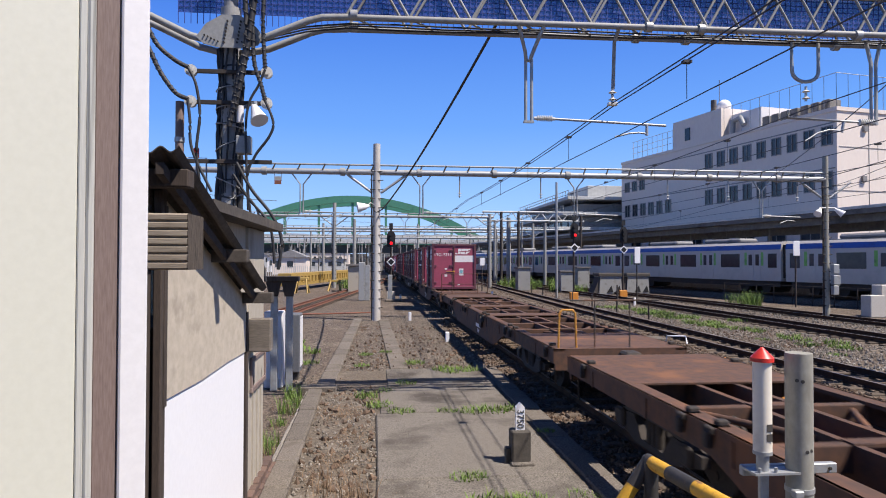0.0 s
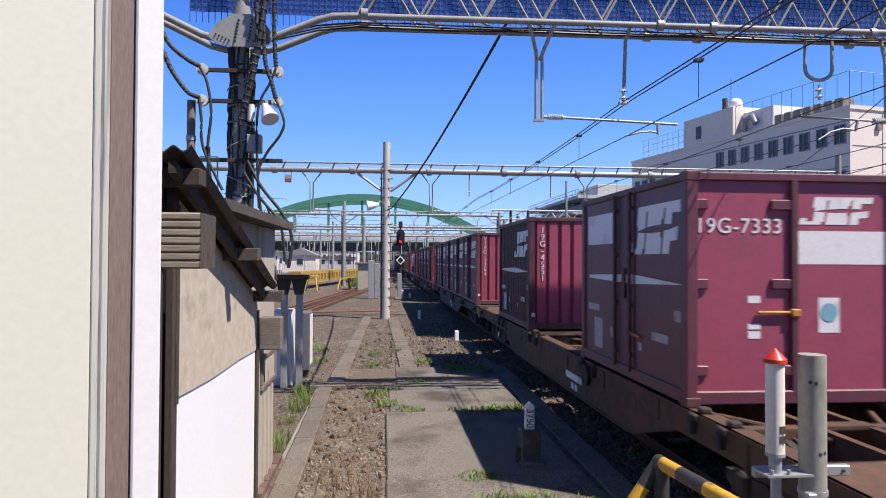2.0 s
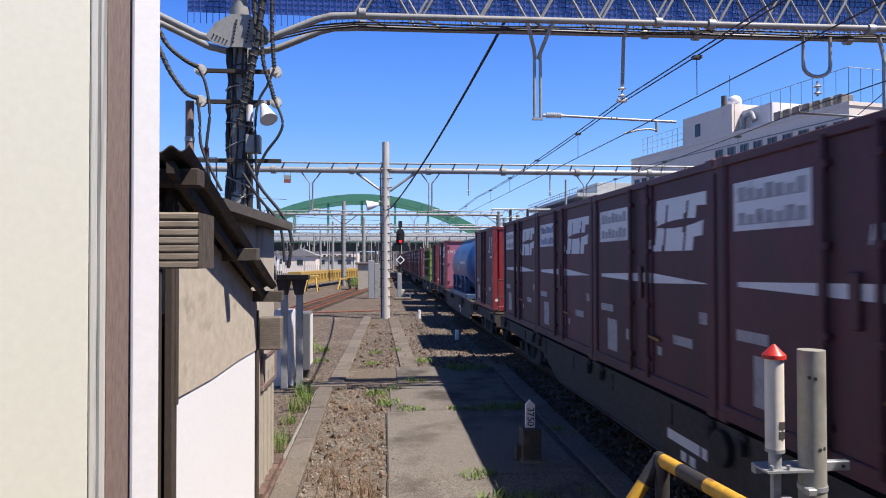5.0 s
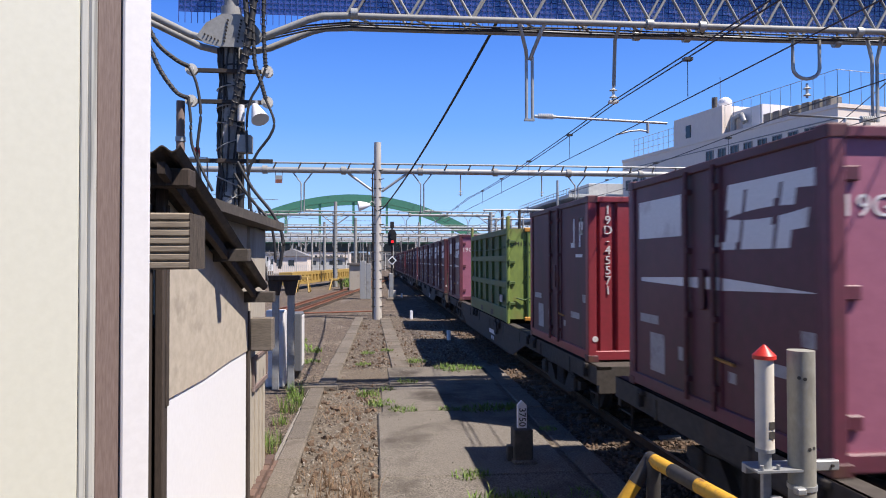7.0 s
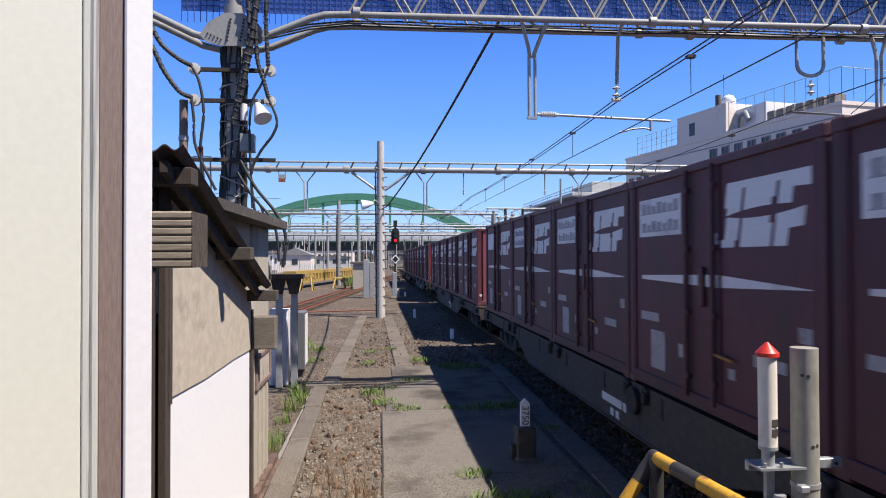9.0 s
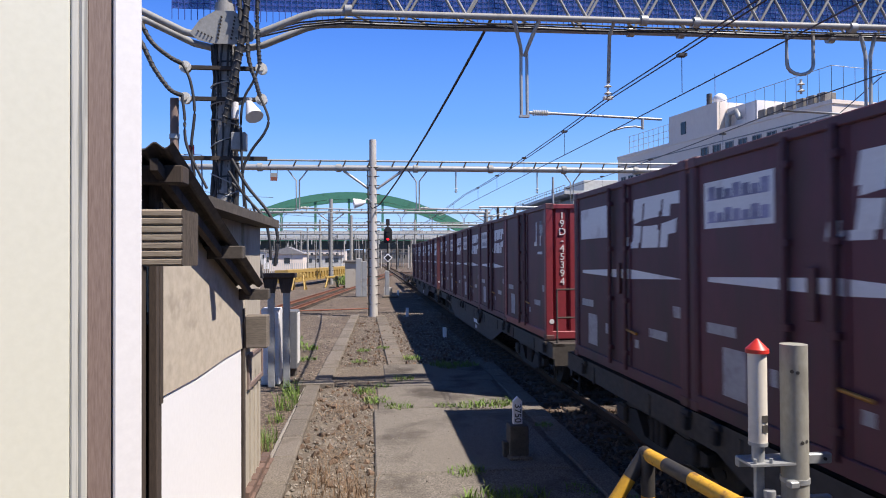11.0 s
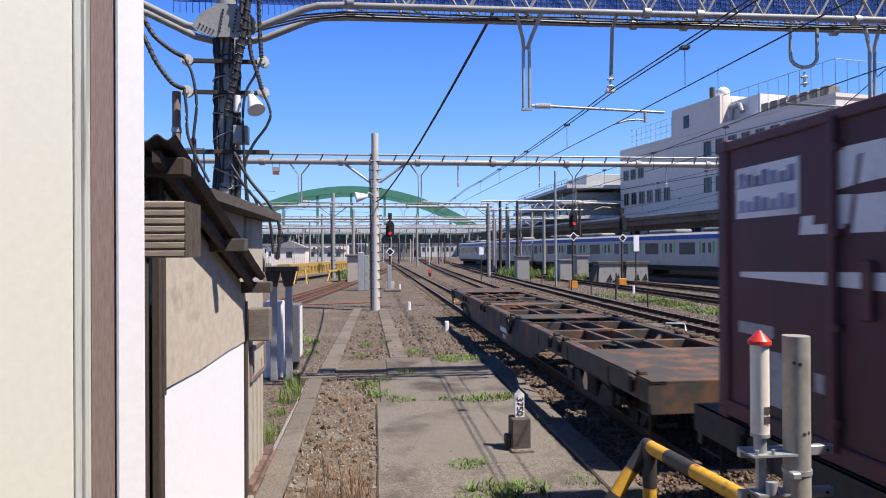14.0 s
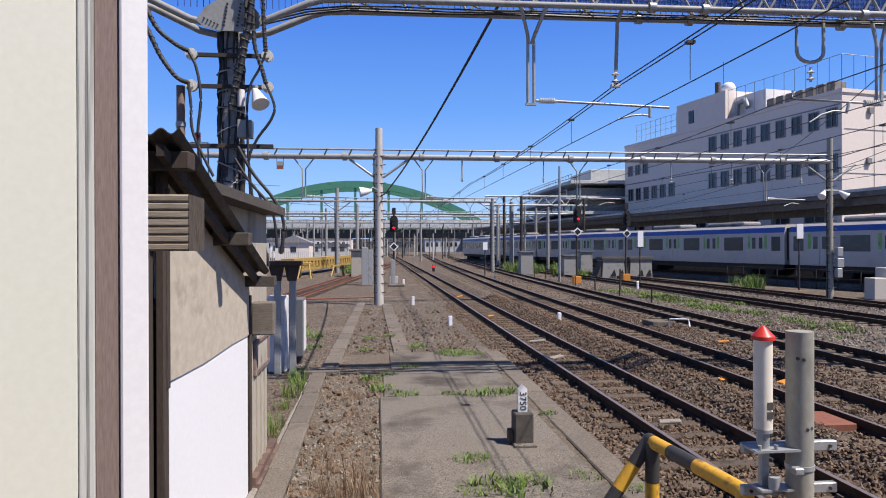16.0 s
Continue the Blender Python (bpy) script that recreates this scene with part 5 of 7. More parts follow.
# ---- road bridge with green arch ----
def bridge():
    b = thing("road_bridge", "long road bridge with pale parapet and dark girders", "bridge")
    bm = bmesh.new()
    box(bm, -260, 60, 200, 212, 5.2, 7.6)
    part("girder", bm, "bridge_dark", b)
    bm = bmesh.new()
    box(bm, -260, 60, 199, 213, 7.6, 8.3)
    part("deck", bm, "arch_green", b)
    bm = bmesh.new()
    box(bm, -260, 60, 198.8, 199.0, 8.3, 9.3)
    part("parapet", bm, "bridge_pale", b)
    for z in (9.8, 10.4):
        bm = bmesh.new()
        tube(bm, [(-260, 199, z), (60, 199, z)], 0.10, 5)
        part("rail", bm, "bridge_pale", b)
    for i in range(64):
        x = -100 + i * 2.5
        bm = bmesh.new()
        box(bm, x, x + 0.25, 198.7, 199.1, 6.6, 10.5)
        part("stanchion", bm, "bridge_pale" if i % 2 else "bridge_dark", b)
    for x in (-84, -45, 33, 56):
        bm = bmesh.new()
        box(bm, x, x + 2.2, 202, 210, -0.2, 5.2)
        part("pier", bm, "bridge_pale", b)
    a = thing("bridge_arch", "green steel arch rising over the road bridge", "bridge arch")
    for y in (199.6, 212.4):
        bm = bmesh.new()
        pts = [(-6.4 + u, 22.3 - 0.0079 * u * u) for u in [-41 + 82 * i / 28 for i in range(29)]]
        prism(bm, pts + [(x, z - 2.1) for x, z in pts[::-1]], 1, y, y + 1.3)
        part("rib", bm, "arch_green", a)
    for u in (-30, -20, -10, 0, 10, 20, 30):
        bm = bmesh.new()
        box(bm, -6.4 + u - 0.35, -6.4 + u + 0.35, 200, 200.5, 8.3, 21.0 - 0.0079 * u * u)
        part("hanger", bm, "arch_green", a)


bridge()


# ---- far town under the bridge ----
def town():
    for i, (x, y, w, d, h, m) in enumerate(((-46, 168, 16, 14, 6.2, "bridge_pale"), (-27, 172, 7, 10, 3.8, "white_board"), (-21, 140, 7, 8, 3.4, "office_tile"), (-18, 185, 10, 12, 3.2, "bridge_pale"),
                                           (-70, 300, 30, 20, 5.5, "bridge_pale"), (-34, 320, 22, 20, 6.5, "office_tile"), (-6, 340, 26, 20, 5.2, "canopy_edge"), (24, 330, 18, 20, 6.2, "bridge_pale"), (44, 310, 30, 20, 8, "office_tile"), (-120, 280, 40, 20, 7, "office_tile"))):
        t = thing("far_building", "low pale building beyond the tracks", "building", "far buildings")
        bm = bmesh.new()
        box(bm, x, x + w, y, y + d, -0.2, h)
        part("outer_wall", bm, m, t)
        bm = bmesh.new()
        prism(bm, [(x - 0.4, h), (x + w + 0.4, h), (x + w * 0.55, h + 0.5 + (i % 3) * 0.5)], 1, y - 0.4, y + d + 0.4)
        part("roof", bm, "canopy" if i % 2 else "emu_roof", t)
        for j in range(max(2, int(w / 2.5))):
            bm = bmesh.new()
            wx = x + 0.7 + j * 2.4
            if wx + 1.2 < x + w:
                box(bm, wx, wx + 1.2, y - 0.06, y, h * 0.4, h * 0.75)
                part("window", bm, "window_dark", t)
            else:
                bm.free()
    x = -190.0
    while x < 62:
        w, h = random.uniform(9, 22), random.uniform(6.5, 10.5)
        t = thing("town_building", "grey distant town building behind the bridge", "building", "distant town")
        bm = bmesh.new()
        y = random.uniform(330, 370)
        box(bm, x, x + w, y, y + 15, -0.2, h)
        part("outer_wall", bm, random.choice(("canopy_edge", "bridge_pale", "office_tile", "emu_roof", "canopy")), t)
        for j in range(int(w / 3)):
            for z in (2.0, 5.0):
                bm = bmesh.new()
                box(bm, x + 0.8 + j * 3, x + 2.3 + j * 3, y - 0.08, y, z, z + 1.4)
                part("window", bm, "window_dark", t)
        x += w + random.uniform(-1, 1.5)
    f = thing("yard_fence", "pale fence along the far yard", "fence")
    bm = bmesh.new()
    for i in range(90):
        box(bm, -34 + i * 0.36, -33.9 + i * 0.36, 118 + i * 0.2, 118.1 + i * 0.2, -0.2, 1.6)
    tagged(part("pales", bm, "bridge_pale", f), kind="stuff")


town()


# ---- commuter train standing at the platform ----
def commuter_car():
    c = thing("commuter_train_car", "silver-grey commuter train car with blue roof stripe and green door edges", "train car", "cars of the commuter train")
    Ln = 19.6
    prof = [(-1.38, 0.86), (-1.42, 1.5), (-1.42, 3.1), (-1.36, 3.42), (-1.15, 3.62), (1.15, 3.62), (1.36, 3.42), (1.42, 3.1), (1.42, 1.5), (1.38, 0.86)]
    bm = bmesh.new()
    prism(bm, prof, 1, 0, Ln)
    part("body", bm, "emu_body", c)
    for s in (-1, 1):
        bm = bmesh.new()
        prism(bm, [(s * 1.43, 3.08), (s * 1.43, 3.16), (s * 1.375, 3.44), (s * 1.34, 3.44), (s * 1.34, 3.08)], 1, 0.0, Ln)
        part("blue_stripe", bm, "emu_blue", c)
        for y in (2.5, 7.4, 12.3, 17.2):
            for o in (-0.66, 0.01):
                bm = bmesh.new()
                box(bm, s * 1.425, s * 1.435, y + o, y + o + 0.63, 0.98, 2.95)
                door = part("door", bm, "emu_body", c)
                bm = bmesh.new()
                box(bm, s * 1.434, s * 1.44, y + o + 0.14, y + o + 0.48, 1.95, 2.75)
                part("door_window", bm, "window_dark", door)
            for o in (-0.92, 0.68):
                bm = bmesh.new()
                box(bm, s * 1.425, s * 1.433, y + o, y + o + 0.22, 1.95, 2.9)
                part("green_panel", bm, "emu_green", c)
        for y, w in ((0.35, 0.8), (3.9, 2.0), (8.8, 2.0), (13.7, 2.0), (18.45, 0.8)):
            bm = bmesh.new()
            box(bm, s * 1.425, s * 1.436, y, y + w, 1.80, 2.80, 0.004)
            part("window", bm, "window_dark", c)
    bm = bmesh.new()
    box(bm, -1.05, 1.05, 0.2, Ln - 0.2, 3.6, 3.68)
    part("roof", bm, "emu_roof", c)
    for y in (4.5, 12.0):
        bm = bmesh.new()
        box(bm, -0.9, 0.9, y, y + 4.0, 3.66, 4.0, 0.12)
        part("roof_unit", bm, "emu_roof", c)
    bm = bmesh.new()
    box(bm, -1.2, 1.2, 0.3, 19.3, 0.45, 0.9)
    part("underfloor", bm, "running_gear", c)
    for y in (2.9, 16.7):
        for o in (-1.05, 1.05):
            bm = bmesh.new()
            tube(bm, [(-0.9, y + o, 0.43), (0.9, y + o, 0.43)], 0.43, 16)
            part("wheelset", bm, "running_gear", c)
    bm = bmesh.new()
    box(bm, -1.2, 1.2, Ln, Ln + 0.5, 1.1, 3.4)
    part("gangway", bm, "running_gear", c)
    return c


car_points = [(34.1, 23.9), (29.4, 43.3), (25.5, 62.6), (21.4, 82.1), (18.6, 101.8), (17.2, 121.6)]
TRAIN_BED = 0.36
first_car = None
for (x0, y0), (x1, y1) in zip(car_points, car_points[1:]):
    m = pose(x0, y0, TRAIN_BED, 0, 0, math.degrees(math.atan2(-(x1 - x0), y1 - y0)))
    if first_car is None:
        first_car = commuter_car()
        first_car.matrix_basis = m
    else:
        copy_thing(first_car, m)
rail_pts = [Vector((x, y, TRAIN_BED)) for x, y in [(39.0, 4.5)] + car_points]
track("track under the standing commuter train", rail_pts, False)
bm = bmesh.new()
for p, q in zip(rail_pts, rail_pts[1:]):
    side = Vector(((q - p).y, -(q - p).x, 0)).normalized()
    vs = [bm.verts.new(v) for v in (p - side * 1.9 - Vector((0, 0, TRAIN_BED + 0.18)), p - side * 1.5 - Vector((0, 0, 0.2)), p + side * 1.5 - Vector((0, 0, 0.2)), p + side * 1.9 - Vector((0, 0, TRAIN_BED + 0.18)))]
    ws = [bm.verts.new(v) for v in (q - side * 1.9 - Vector((0, 0, TRAIN_BED + 0.18)), q - side * 1.5 - Vector((0, 0, 0.2)), q + side * 1.5 - Vector((0, 0, 0.2)), q + side * 1.9 - Vector((0, 0, TRAIN_BED + 0.18)))]
    for i in range(3):
        bm.faces.new((vs[i], vs[i + 1], ws[i + 1], ws[i]))
tagged(part("ballast_bed", bm, "gravel_ground"), "raised gravel bed under the commuter train", "ballast bed", kind="structure")


# ---- station platform with canopy behind the commuter train ----
def station():
    s = thing("station_platform", "station platform with a long dark canopy on posts", "platform")
    line = [Vector((x, y, 0)) for x, y in ((37.4, 12.0), (34.3, 40.8), (31.4, 64.5), (28.2, 87.7), (24.6, 113.0), (21.0, 139.0))]
    for p, q in zip(line, line[1:]):
        d = (q - p).normalized()
        side = Vector((d.y, -d.x, 0))

        def quad_box(o0, o1, z0, z1, name, mat):
            bm = bmesh.new()
            vs = [bm.verts.new(a + side * o + Vector((0, 0, z))) for a in (p, q) for o in (o0, o1) for z in (z0, z1)]
            for f in ((0, 1, 3, 2), (4, 6, 7, 5), (0, 4, 5, 1), (2, 3, 7, 6), (0, 2, 6, 4), (1, 5, 7, 3)):
                bm.faces.new([vs[i] for i in f])
            part(name, bm, mat, s)
        quad_box(0, 7, -0.2, 1.3, "platform_slab", "kerb_concrete")
        quad_box(-0.4, 7, 5.95, 6.35, "canopy_roof", "canopy")
        quad_box(-0.48, -0.4, 6.30, 6.50, "canopy_fascia", "bridge_pale")
        quad_box(0.3, 0.6, 5.4, 5.95, "canopy_beam", "canopy")
        quad_box(2.9, 3.1, 4.9, 5.95, "canopy_screen", "canopy")
        n = 4
        for i in range(n):
            c = p.lerp(q, (i + 0.5) / n) + side * 3.0
            bm = bmesh.new()
            tube(bm, [(c.x, c.y, 1.3), (c.x, c.y, 6.0)], 0.15, 8)
            part("canopy_post", bm, "canopy_edge", s)


station()


# ---- office building ----
def office():
    o = thing("office_building", "pale tiled office building with rows of dark windows and roof plant", "building")
    A, B = Vector((45.0, 60.0, 0)), Vector((37.9, 98.0, 0))
    d = (B - A).normalized()
    turn = math.degrees(math.atan2(-d.x, d.y))
    o.matrix_basis = pose(A.x, A.y, 0, 0, 0, turn) @ Matrix.Diagonal((1, 1, 0.958, 1))
    Ln = (B - A).length
    bm = bmesh.new()
    box(bm, 0, 34, 0, Ln, -0.2, 18.2)
    part("outer_wall", bm, "office_tile", o)
    bm = bmesh.new()
    box(bm, -0.12, 34, -0.12, Ln, 18.2, 18.6)
    part("parapet", bm, "office_tile", o)
    for z in (17.0, 12.3, 6.8):
        bm = bmesh.new()
        box(bm, -0.05, 0, 0.2, Ln, z, z + 0.12)
        part("string_course", bm, "window_frame_grey", o)

    def window(y, z, w, h):
        bm = bmesh.new()
        for a in ((y - 0.1, y, z - 0.1, z + h + 0.1), (y + w, y + w + 0.1, z - 0.1, z + h + 0.1), (y, y + w, z - 0.1, z), (y, y + w, z + h, z + h + 0.1), (y + w / 2 - 0.04, y + w / 2 + 0.04, z, z + h)):
            box(bm, -0.1, 0.0, *a)
        f = part("window", bm, "window_frame_grey", o)
        bm = bmesh.new()
        box(bm, -0.03, 0.0, y, y + w, z, z + h)
        part("pane", bm, "window_dark", f)
    for i in range(9):
        window(0.55 + i * 2.19, 14.9, 1.15, 1.8)
    for i in range(9):
        window(0.55 + i * 2.19, 10.2, 1.15, 1.8)
    for i in range(6):
        window(26.4 + i * 2.0, 9.8, 1.1, 1.7)
    for i in range(3):
        window(32.6 + i * 1.95, 13.7, 1.1, 1.4)
    for i in range(8):
        window(2.0 + i * 4.5, 4.2, 2.4, 1.6)
    # sunlit end wall
    for x in range(1, 8):
        bm = bmesh.new()
        box(bm, x * 4.0, x * 4.0 + 0.05, -0.04, 0, 0, 18)
        part("joint_strip", bm, "window_frame_grey", o)
    for z in (5, 10, 14.5):
        bm = bmesh.new()
        box(bm, 0.3, 33, -0.04, 0, z, z + 0.06)
        part("joint_strip", bm, "window_frame_grey", o)
    for x, z in ((3.0, 11.0), (3.2, 16.2), (9, 11), (14, 11)):
        bm = bmesh.new()
        box(bm, x, x + 0.5, -0.25, 0, z, z + 0.6)
        part("vent_hood", bm, "window_frame_grey", o)
    # roof plant
    bm = bmesh.new()
    box(bm, 0.1, 9, 16.5, 26.0, 18.6, 22.3)
    part("penthouse", bm, "office_tile", o)
    bm = bmesh.new()
    box(bm, 0.02, 0.1, 22.4, 23.4, 19.3, 21.0)
    part("penthouse_door", bm, "window_dark", o)
    bm = bmesh.new()
    box(bm, 1.5, 8, 11.5, 16.4, 18.6, 21.4)
    part("plant_room", bm, "white_paint", o)
    bm = bmesh.new()
    tube(bm, [(0.9, 15.6, 18.7), (0.9, 15.4, 20.4), (0.9, 14.2, 20.6), (0.9, 13.6, 19.6)], 0.35, 10)
    part("duct", bm, "galvanised", o)
    bm = bmesh.new()
    bmesh.ops.create_uvsphere(bm, u_segments=20, v_segments=12, radius=0.85, matrix=Matrix.Translation((1.6, 17.8, 22.9)))
    for f in bm.faces:
        f.smooth = True
    part("round_tank", bm, "white_board", o)
    bm = bmesh.new()
    tube(bm, [(1.2, 19.2, 22.3), (1.2, 19.2, 24.0)], 0.35, 10)
    tube(bm, [(1.4, 18.4, 22.3), (1.4, 18.4, 26.5)], 0.04, 5)
    part("flue", bm, "canopy", o)
    for i in range(7):
        bm = bmesh.new()
        y = 2.0 + i * 1.35
        box(bm, 1.2, 2.8, y, y + 1.0, 18.6, 20.0, 0.08)
        part("roof_cooler", bm, "canopy_edge", o)
    bm = bmesh.new()
    for i in range(12):
        tube(bm, [(0.3, 0.3 + i * 1.45, 18.6), (0.3, 0.3 + i * 1.45, 22.2)], 0.035, 4)
    for i in range(12):
        tube(bm, [(0.3 + i * 1.5, 0.3, 18.6), (0.3 + i * 1.5, 0.3, 22.2)], 0.035, 4)
    for z in (22.2,):
        tube(bm, [(0.3, 16.3, z), (0.3, 0.3, z), (18, 0.3, z)], 0.035, 4)
    part("roof_fence", bm, "galvanised", o)
    bm = bmesh.new()
    for i in range(9):
        tube(bm, [(0.3, 26.3 + i * 1.2, 18.6), (0.3, 26.3 + i * 1.2, 21.4)], 0.035, 4)
    for z in (19.6, 20.5, 21.4):
        tube(bm, [(0.3, 26.3, z), (0.3, 36.2, z)], 0.03, 4)
    part("roof_fence", bm, "galvanised", o)
    # lower station building further off
    s = thing("station_building", "pale station building with stepped terraces and dark glazing", "building")
    bm = bmesh.new()
    box(bm, 31.5, 48, 100, 130, -0.2, 11.6)
    part("outer_wall", bm, "window_frame_grey", s)
    for x0, z in ((29.4, 12.6), (28.6, 10.2), (28.0, 7.9)):
        bm = bmesh.new()
        box(bm, x0, 50, 98, 133, z - 0.5, z, 0.03)
        part("floor_slab", bm, "bridge_pale", s, "pale concrete terrace slab")
        bm = bmesh.new()
        for i in range(24):
            tube(bm, [(x0 + 0.15, 98.2 + i * 1.5, z), (x0 + 0.15, 98.2 + i * 1.5, z + 0.9)], 0.04, 4)
        tube(bm, [(x0 + 0.15, 98.1, z + 0.9), (x0 + 0.15, 132.8, z + 0.9)], 0.05, 4)
        part("terrace_rail", bm, "galvanised", s)
    bm = bmesh.new()
    box(bm, 33.5, 40, 101, 112, 12.6, 14.6, 0.05)
    part("plant_box", bm, "bridge_pale", s)
    for i in range(7):
        bm = bmesh.new()
        box(bm, 31.4, 31.5, 101 + i * 4, 104 + i * 4, 8.2, 9.5)
        part("window", bm, "window_dark", s)
    l = thing("lattice_gantry", "pale lattice service gantry over the far tracks", "overhead gantry")
    bm = bmesh.new()
    for z in (7.46, 8.53):
        tube(bm, [(12.9, 78, z), (25.4, 78, z)], 0.12, 6)
    for i in range(14):
        tube(bm, [(12.9 + 0.89 * i, 78, 7.46 if i % 2 else 8.53), (13.79 + 0.89 * i, 78, 8.53 if i % 2 else 7.46)], 0.06, 5)
    part("truss", bm, "bridge_pale", l)
    for x in (15.2, 17.3, 25.0):
        bm = bmesh.new()
        tube(bm, [(x, 78, -0.2), (x, 78, 8.53)], 0.17, 8)
        part("leg", bm, "running_gear", l)


office()

# ---- loose stone and plants ----
def stones(name, label, spots, mat, lo, hi):
    """Many small angular stones in one mesh."""
    base = [Vector(p).normalized() for p in ((1, 0.1, 0.2), (-1, 0, 0.1), (0.1, 1, 0), (0, -1, 0.15), (0.1, 0, 1), (0, 0.1, -1))]
    tri = [(0, 2, 4), (2, 1, 4), (1, 3, 4), (3, 0, 4), (2, 0, 5), (1, 2, 5), (3, 1, 5), (0, 3, 5)]
    verts, faces = [], []
    for x, y, z in spots:
        s = random.uniform(lo, hi)
        q = Euler((random.uniform(0, 6.3), random.uniform(0, 6.3), random.uniform(0, 6.3))).to_matrix()
        k = len(verts)
        sx, sy, sz = s * random.uniform(0.8, 1.3), s * random.uniform(0.7, 1.1), s * random.uniform(0.55, 0.9)
        for p in base:
            v = q @ Vector((p.x * sx, p.y * sy, p.z * sz))
            verts.append((x + v.x, y + v.y, z + v.z))
        faces += [(a + k, b + k, c + k) for a, b, c in tri]
    me = bpy.data.meshes.new(name)
    me.from_pydata(verts, [], faces)
    me.materials.append(M[mat])
    ob = new(name, me)
    tagged(ob, label, "gravel", kind="stuff")


def near_spots(n, x0, x1, y0, y1, z, power=1.6):
    out = []
    for _ in range(n):
        y = y0 + (y1 - y0) * random.random() ** power
        x = random.uniform(x0, x1)
        out.append((x, y, z + random.uniform(-0.015, 0.012)))
    return out


def ridge_height(x):
    """The ballast is heaped between the first two tracks."""
    return 0.2 * math.cos(math.pi * (x - 6.0) / 1.5) ** 2 if abs(x - 6.0) < 0.75 else 0.0


def ballast_ridge():
    bm = bmesh.new()
    nx, ny = 14, 60
    g = [[bm.verts.new((5.25 + 1.5 * i / nx, 4.0 + 60.0 * j / ny, -0.215 + ridge_height(5.25 + 1.5 * i / nx) + random.uniform(0, 0.02))) for i in range(nx + 1)] for j in range(ny + 1)]
    for j in range(ny):
        for i in range(nx):
            bm.faces.new((g[j][i], g[j][i + 1], g[j + 1][i + 1], g[j + 1][i]))
    tagged(part("ballast_ridge", bm, "gravel_ground"), "low heap of ballast between two tracks", "ballast bed", kind="structure")


ballast_ridge()


def scraps():
    for x, y, w, mat, label in ((7.05, 12.6, 0.22, "orange_tag", "flat orange scrap lying in ballast"), (8.0, 12.2, 0.2, "orange_tag", "flat orange scrap lying in ballast"), (7.9, 12.9, 0.12, "white_board", "small white scrap lying in ballast"),
                                (4.42, 9.6, 0.16, "light_kerb", "pale broken stone between the rails"), (4.3, 15.5, 0.18, "light_kerb", "pale broken stone between the rails"), (4.5, 18.2, 0.22, "light_kerb", "pale broken stone between the rails"),
                                (4.35, 25.0, 0.13, "orange_tag", "flat orange scrap lying in ballast"), (9.6, 17.5, 0.15, "orange_tag", "flat orange scrap lying in ballast"), (4.4, 35.0, 0.16, "orange_tag", "flat orange scrap lying in ballast")):
        bm = bmesh.new()
        box(bm, -w, w, -w * 0.45, w * 0.45, -0.025, 0.025, 0.012)
        ob = tagged(part("scrap", bm, mat), label, "scrap", "scraps in the ballast")
        ob.matrix_basis = pose(x, y, -0.145, 4, -6, random.uniform(-30, 30))


scraps()


def ridge_spots(n):
    return [(x, y, z + ridge_height(x) + 0.02) for x, y, z in near_spots(n, 5.3, 6.7, 6.0, 34, -0.2)]


spots = near_spots(17000, 2.95, 10.2, 6.0, 30, -0.185) + near_spots(7000, 2.95, 16, 20, 60, -0.185) + near_spots(5500, 3.45, 5.35, 5.0, 26, -0.178) + near_spots(5000, 6.6, 8.5, 8.0, 32, -0.178) + ridge_spots(6500)
stones("track_ballast", "brown crushed stone ballast round the tracks", spots, "stone", 0.022, 0.05)
stones("path_gravel", "grey-brown loose gravel beside the kerb", near_spots(1500, -1.0, 0.06, 5.5, 14, -0.137, 1.2) + near_spots(7000, -1.0, 2.9, 14, 34, -0.19) + near_spots(2500, -6, -1.3, 15, 34, -0.19), "light_stone", 0.010, 0.034)
stones("path_rubble", "larger brown and pale stones lying in soil", near_spots(170, -1.0, 0.02, 5.5, 13.8, -0.13, 1.2) + near_spots(500, -1.0, 2.6, 14, 28, -0.18), "stone", 0.035, 0.075)
stones("slab_grit", "fine loose grit on old concrete slabs", near_spots(900, 0.06, 2.5, 6.5, 16, -0.098, 1.1), "light_stone", 0.004, 0.012)
stones("ballast_shoulder", "pale crushed stone beyond the third track", near_spots(6000, 12.2, 16.4, 13, 50, -0.185) + near_spots(3000, 18.8, 24, 24, 50, -0.185), "light_stone", 0.03, 0.06)


def tuft_mesh(name, mat, n, h, spread, lean, wide=1.0):
    verts, faces = [], []
    for _ in range(n):
        a, r = random.uniform(0, 6.3), spread * math.sqrt(random.random())
        x, y = r * math.cos(a), r * math.sin(a)
        b = random.uniform(0, 6.3)
        hh = h * random.uniform(0.4, 1.0)
        l = lean * hh * random.uniform(0.2, 1.0)
        w = (0.004 + 0.008 * random.random()) * wide
        c, s = math.cos(b), math.sin(b)
        k = len(verts)
        verts += [(x - s * w, y + c * w, 0), (x + s * w, y - c * w, 0), (x + c * l * 0.4 + s * w * 0.7, y + s * l * 0.4 - c * w * 0.7, hh * 0.6), (x + c * l * 0.4 - s * w * 0.7, y + s * l * 0.4 + c * w * 0.7, hh * 0.6), (x + c * l, y + s * l, hh)]
        faces += [(k, k + 1, k + 2, k + 3), (k + 3, k + 2, k + 4)]
    me = bpy.data.meshes.new(name)
    me.from_pydata(verts, [], faces)
    me.materials.append(M[mat])
    return me


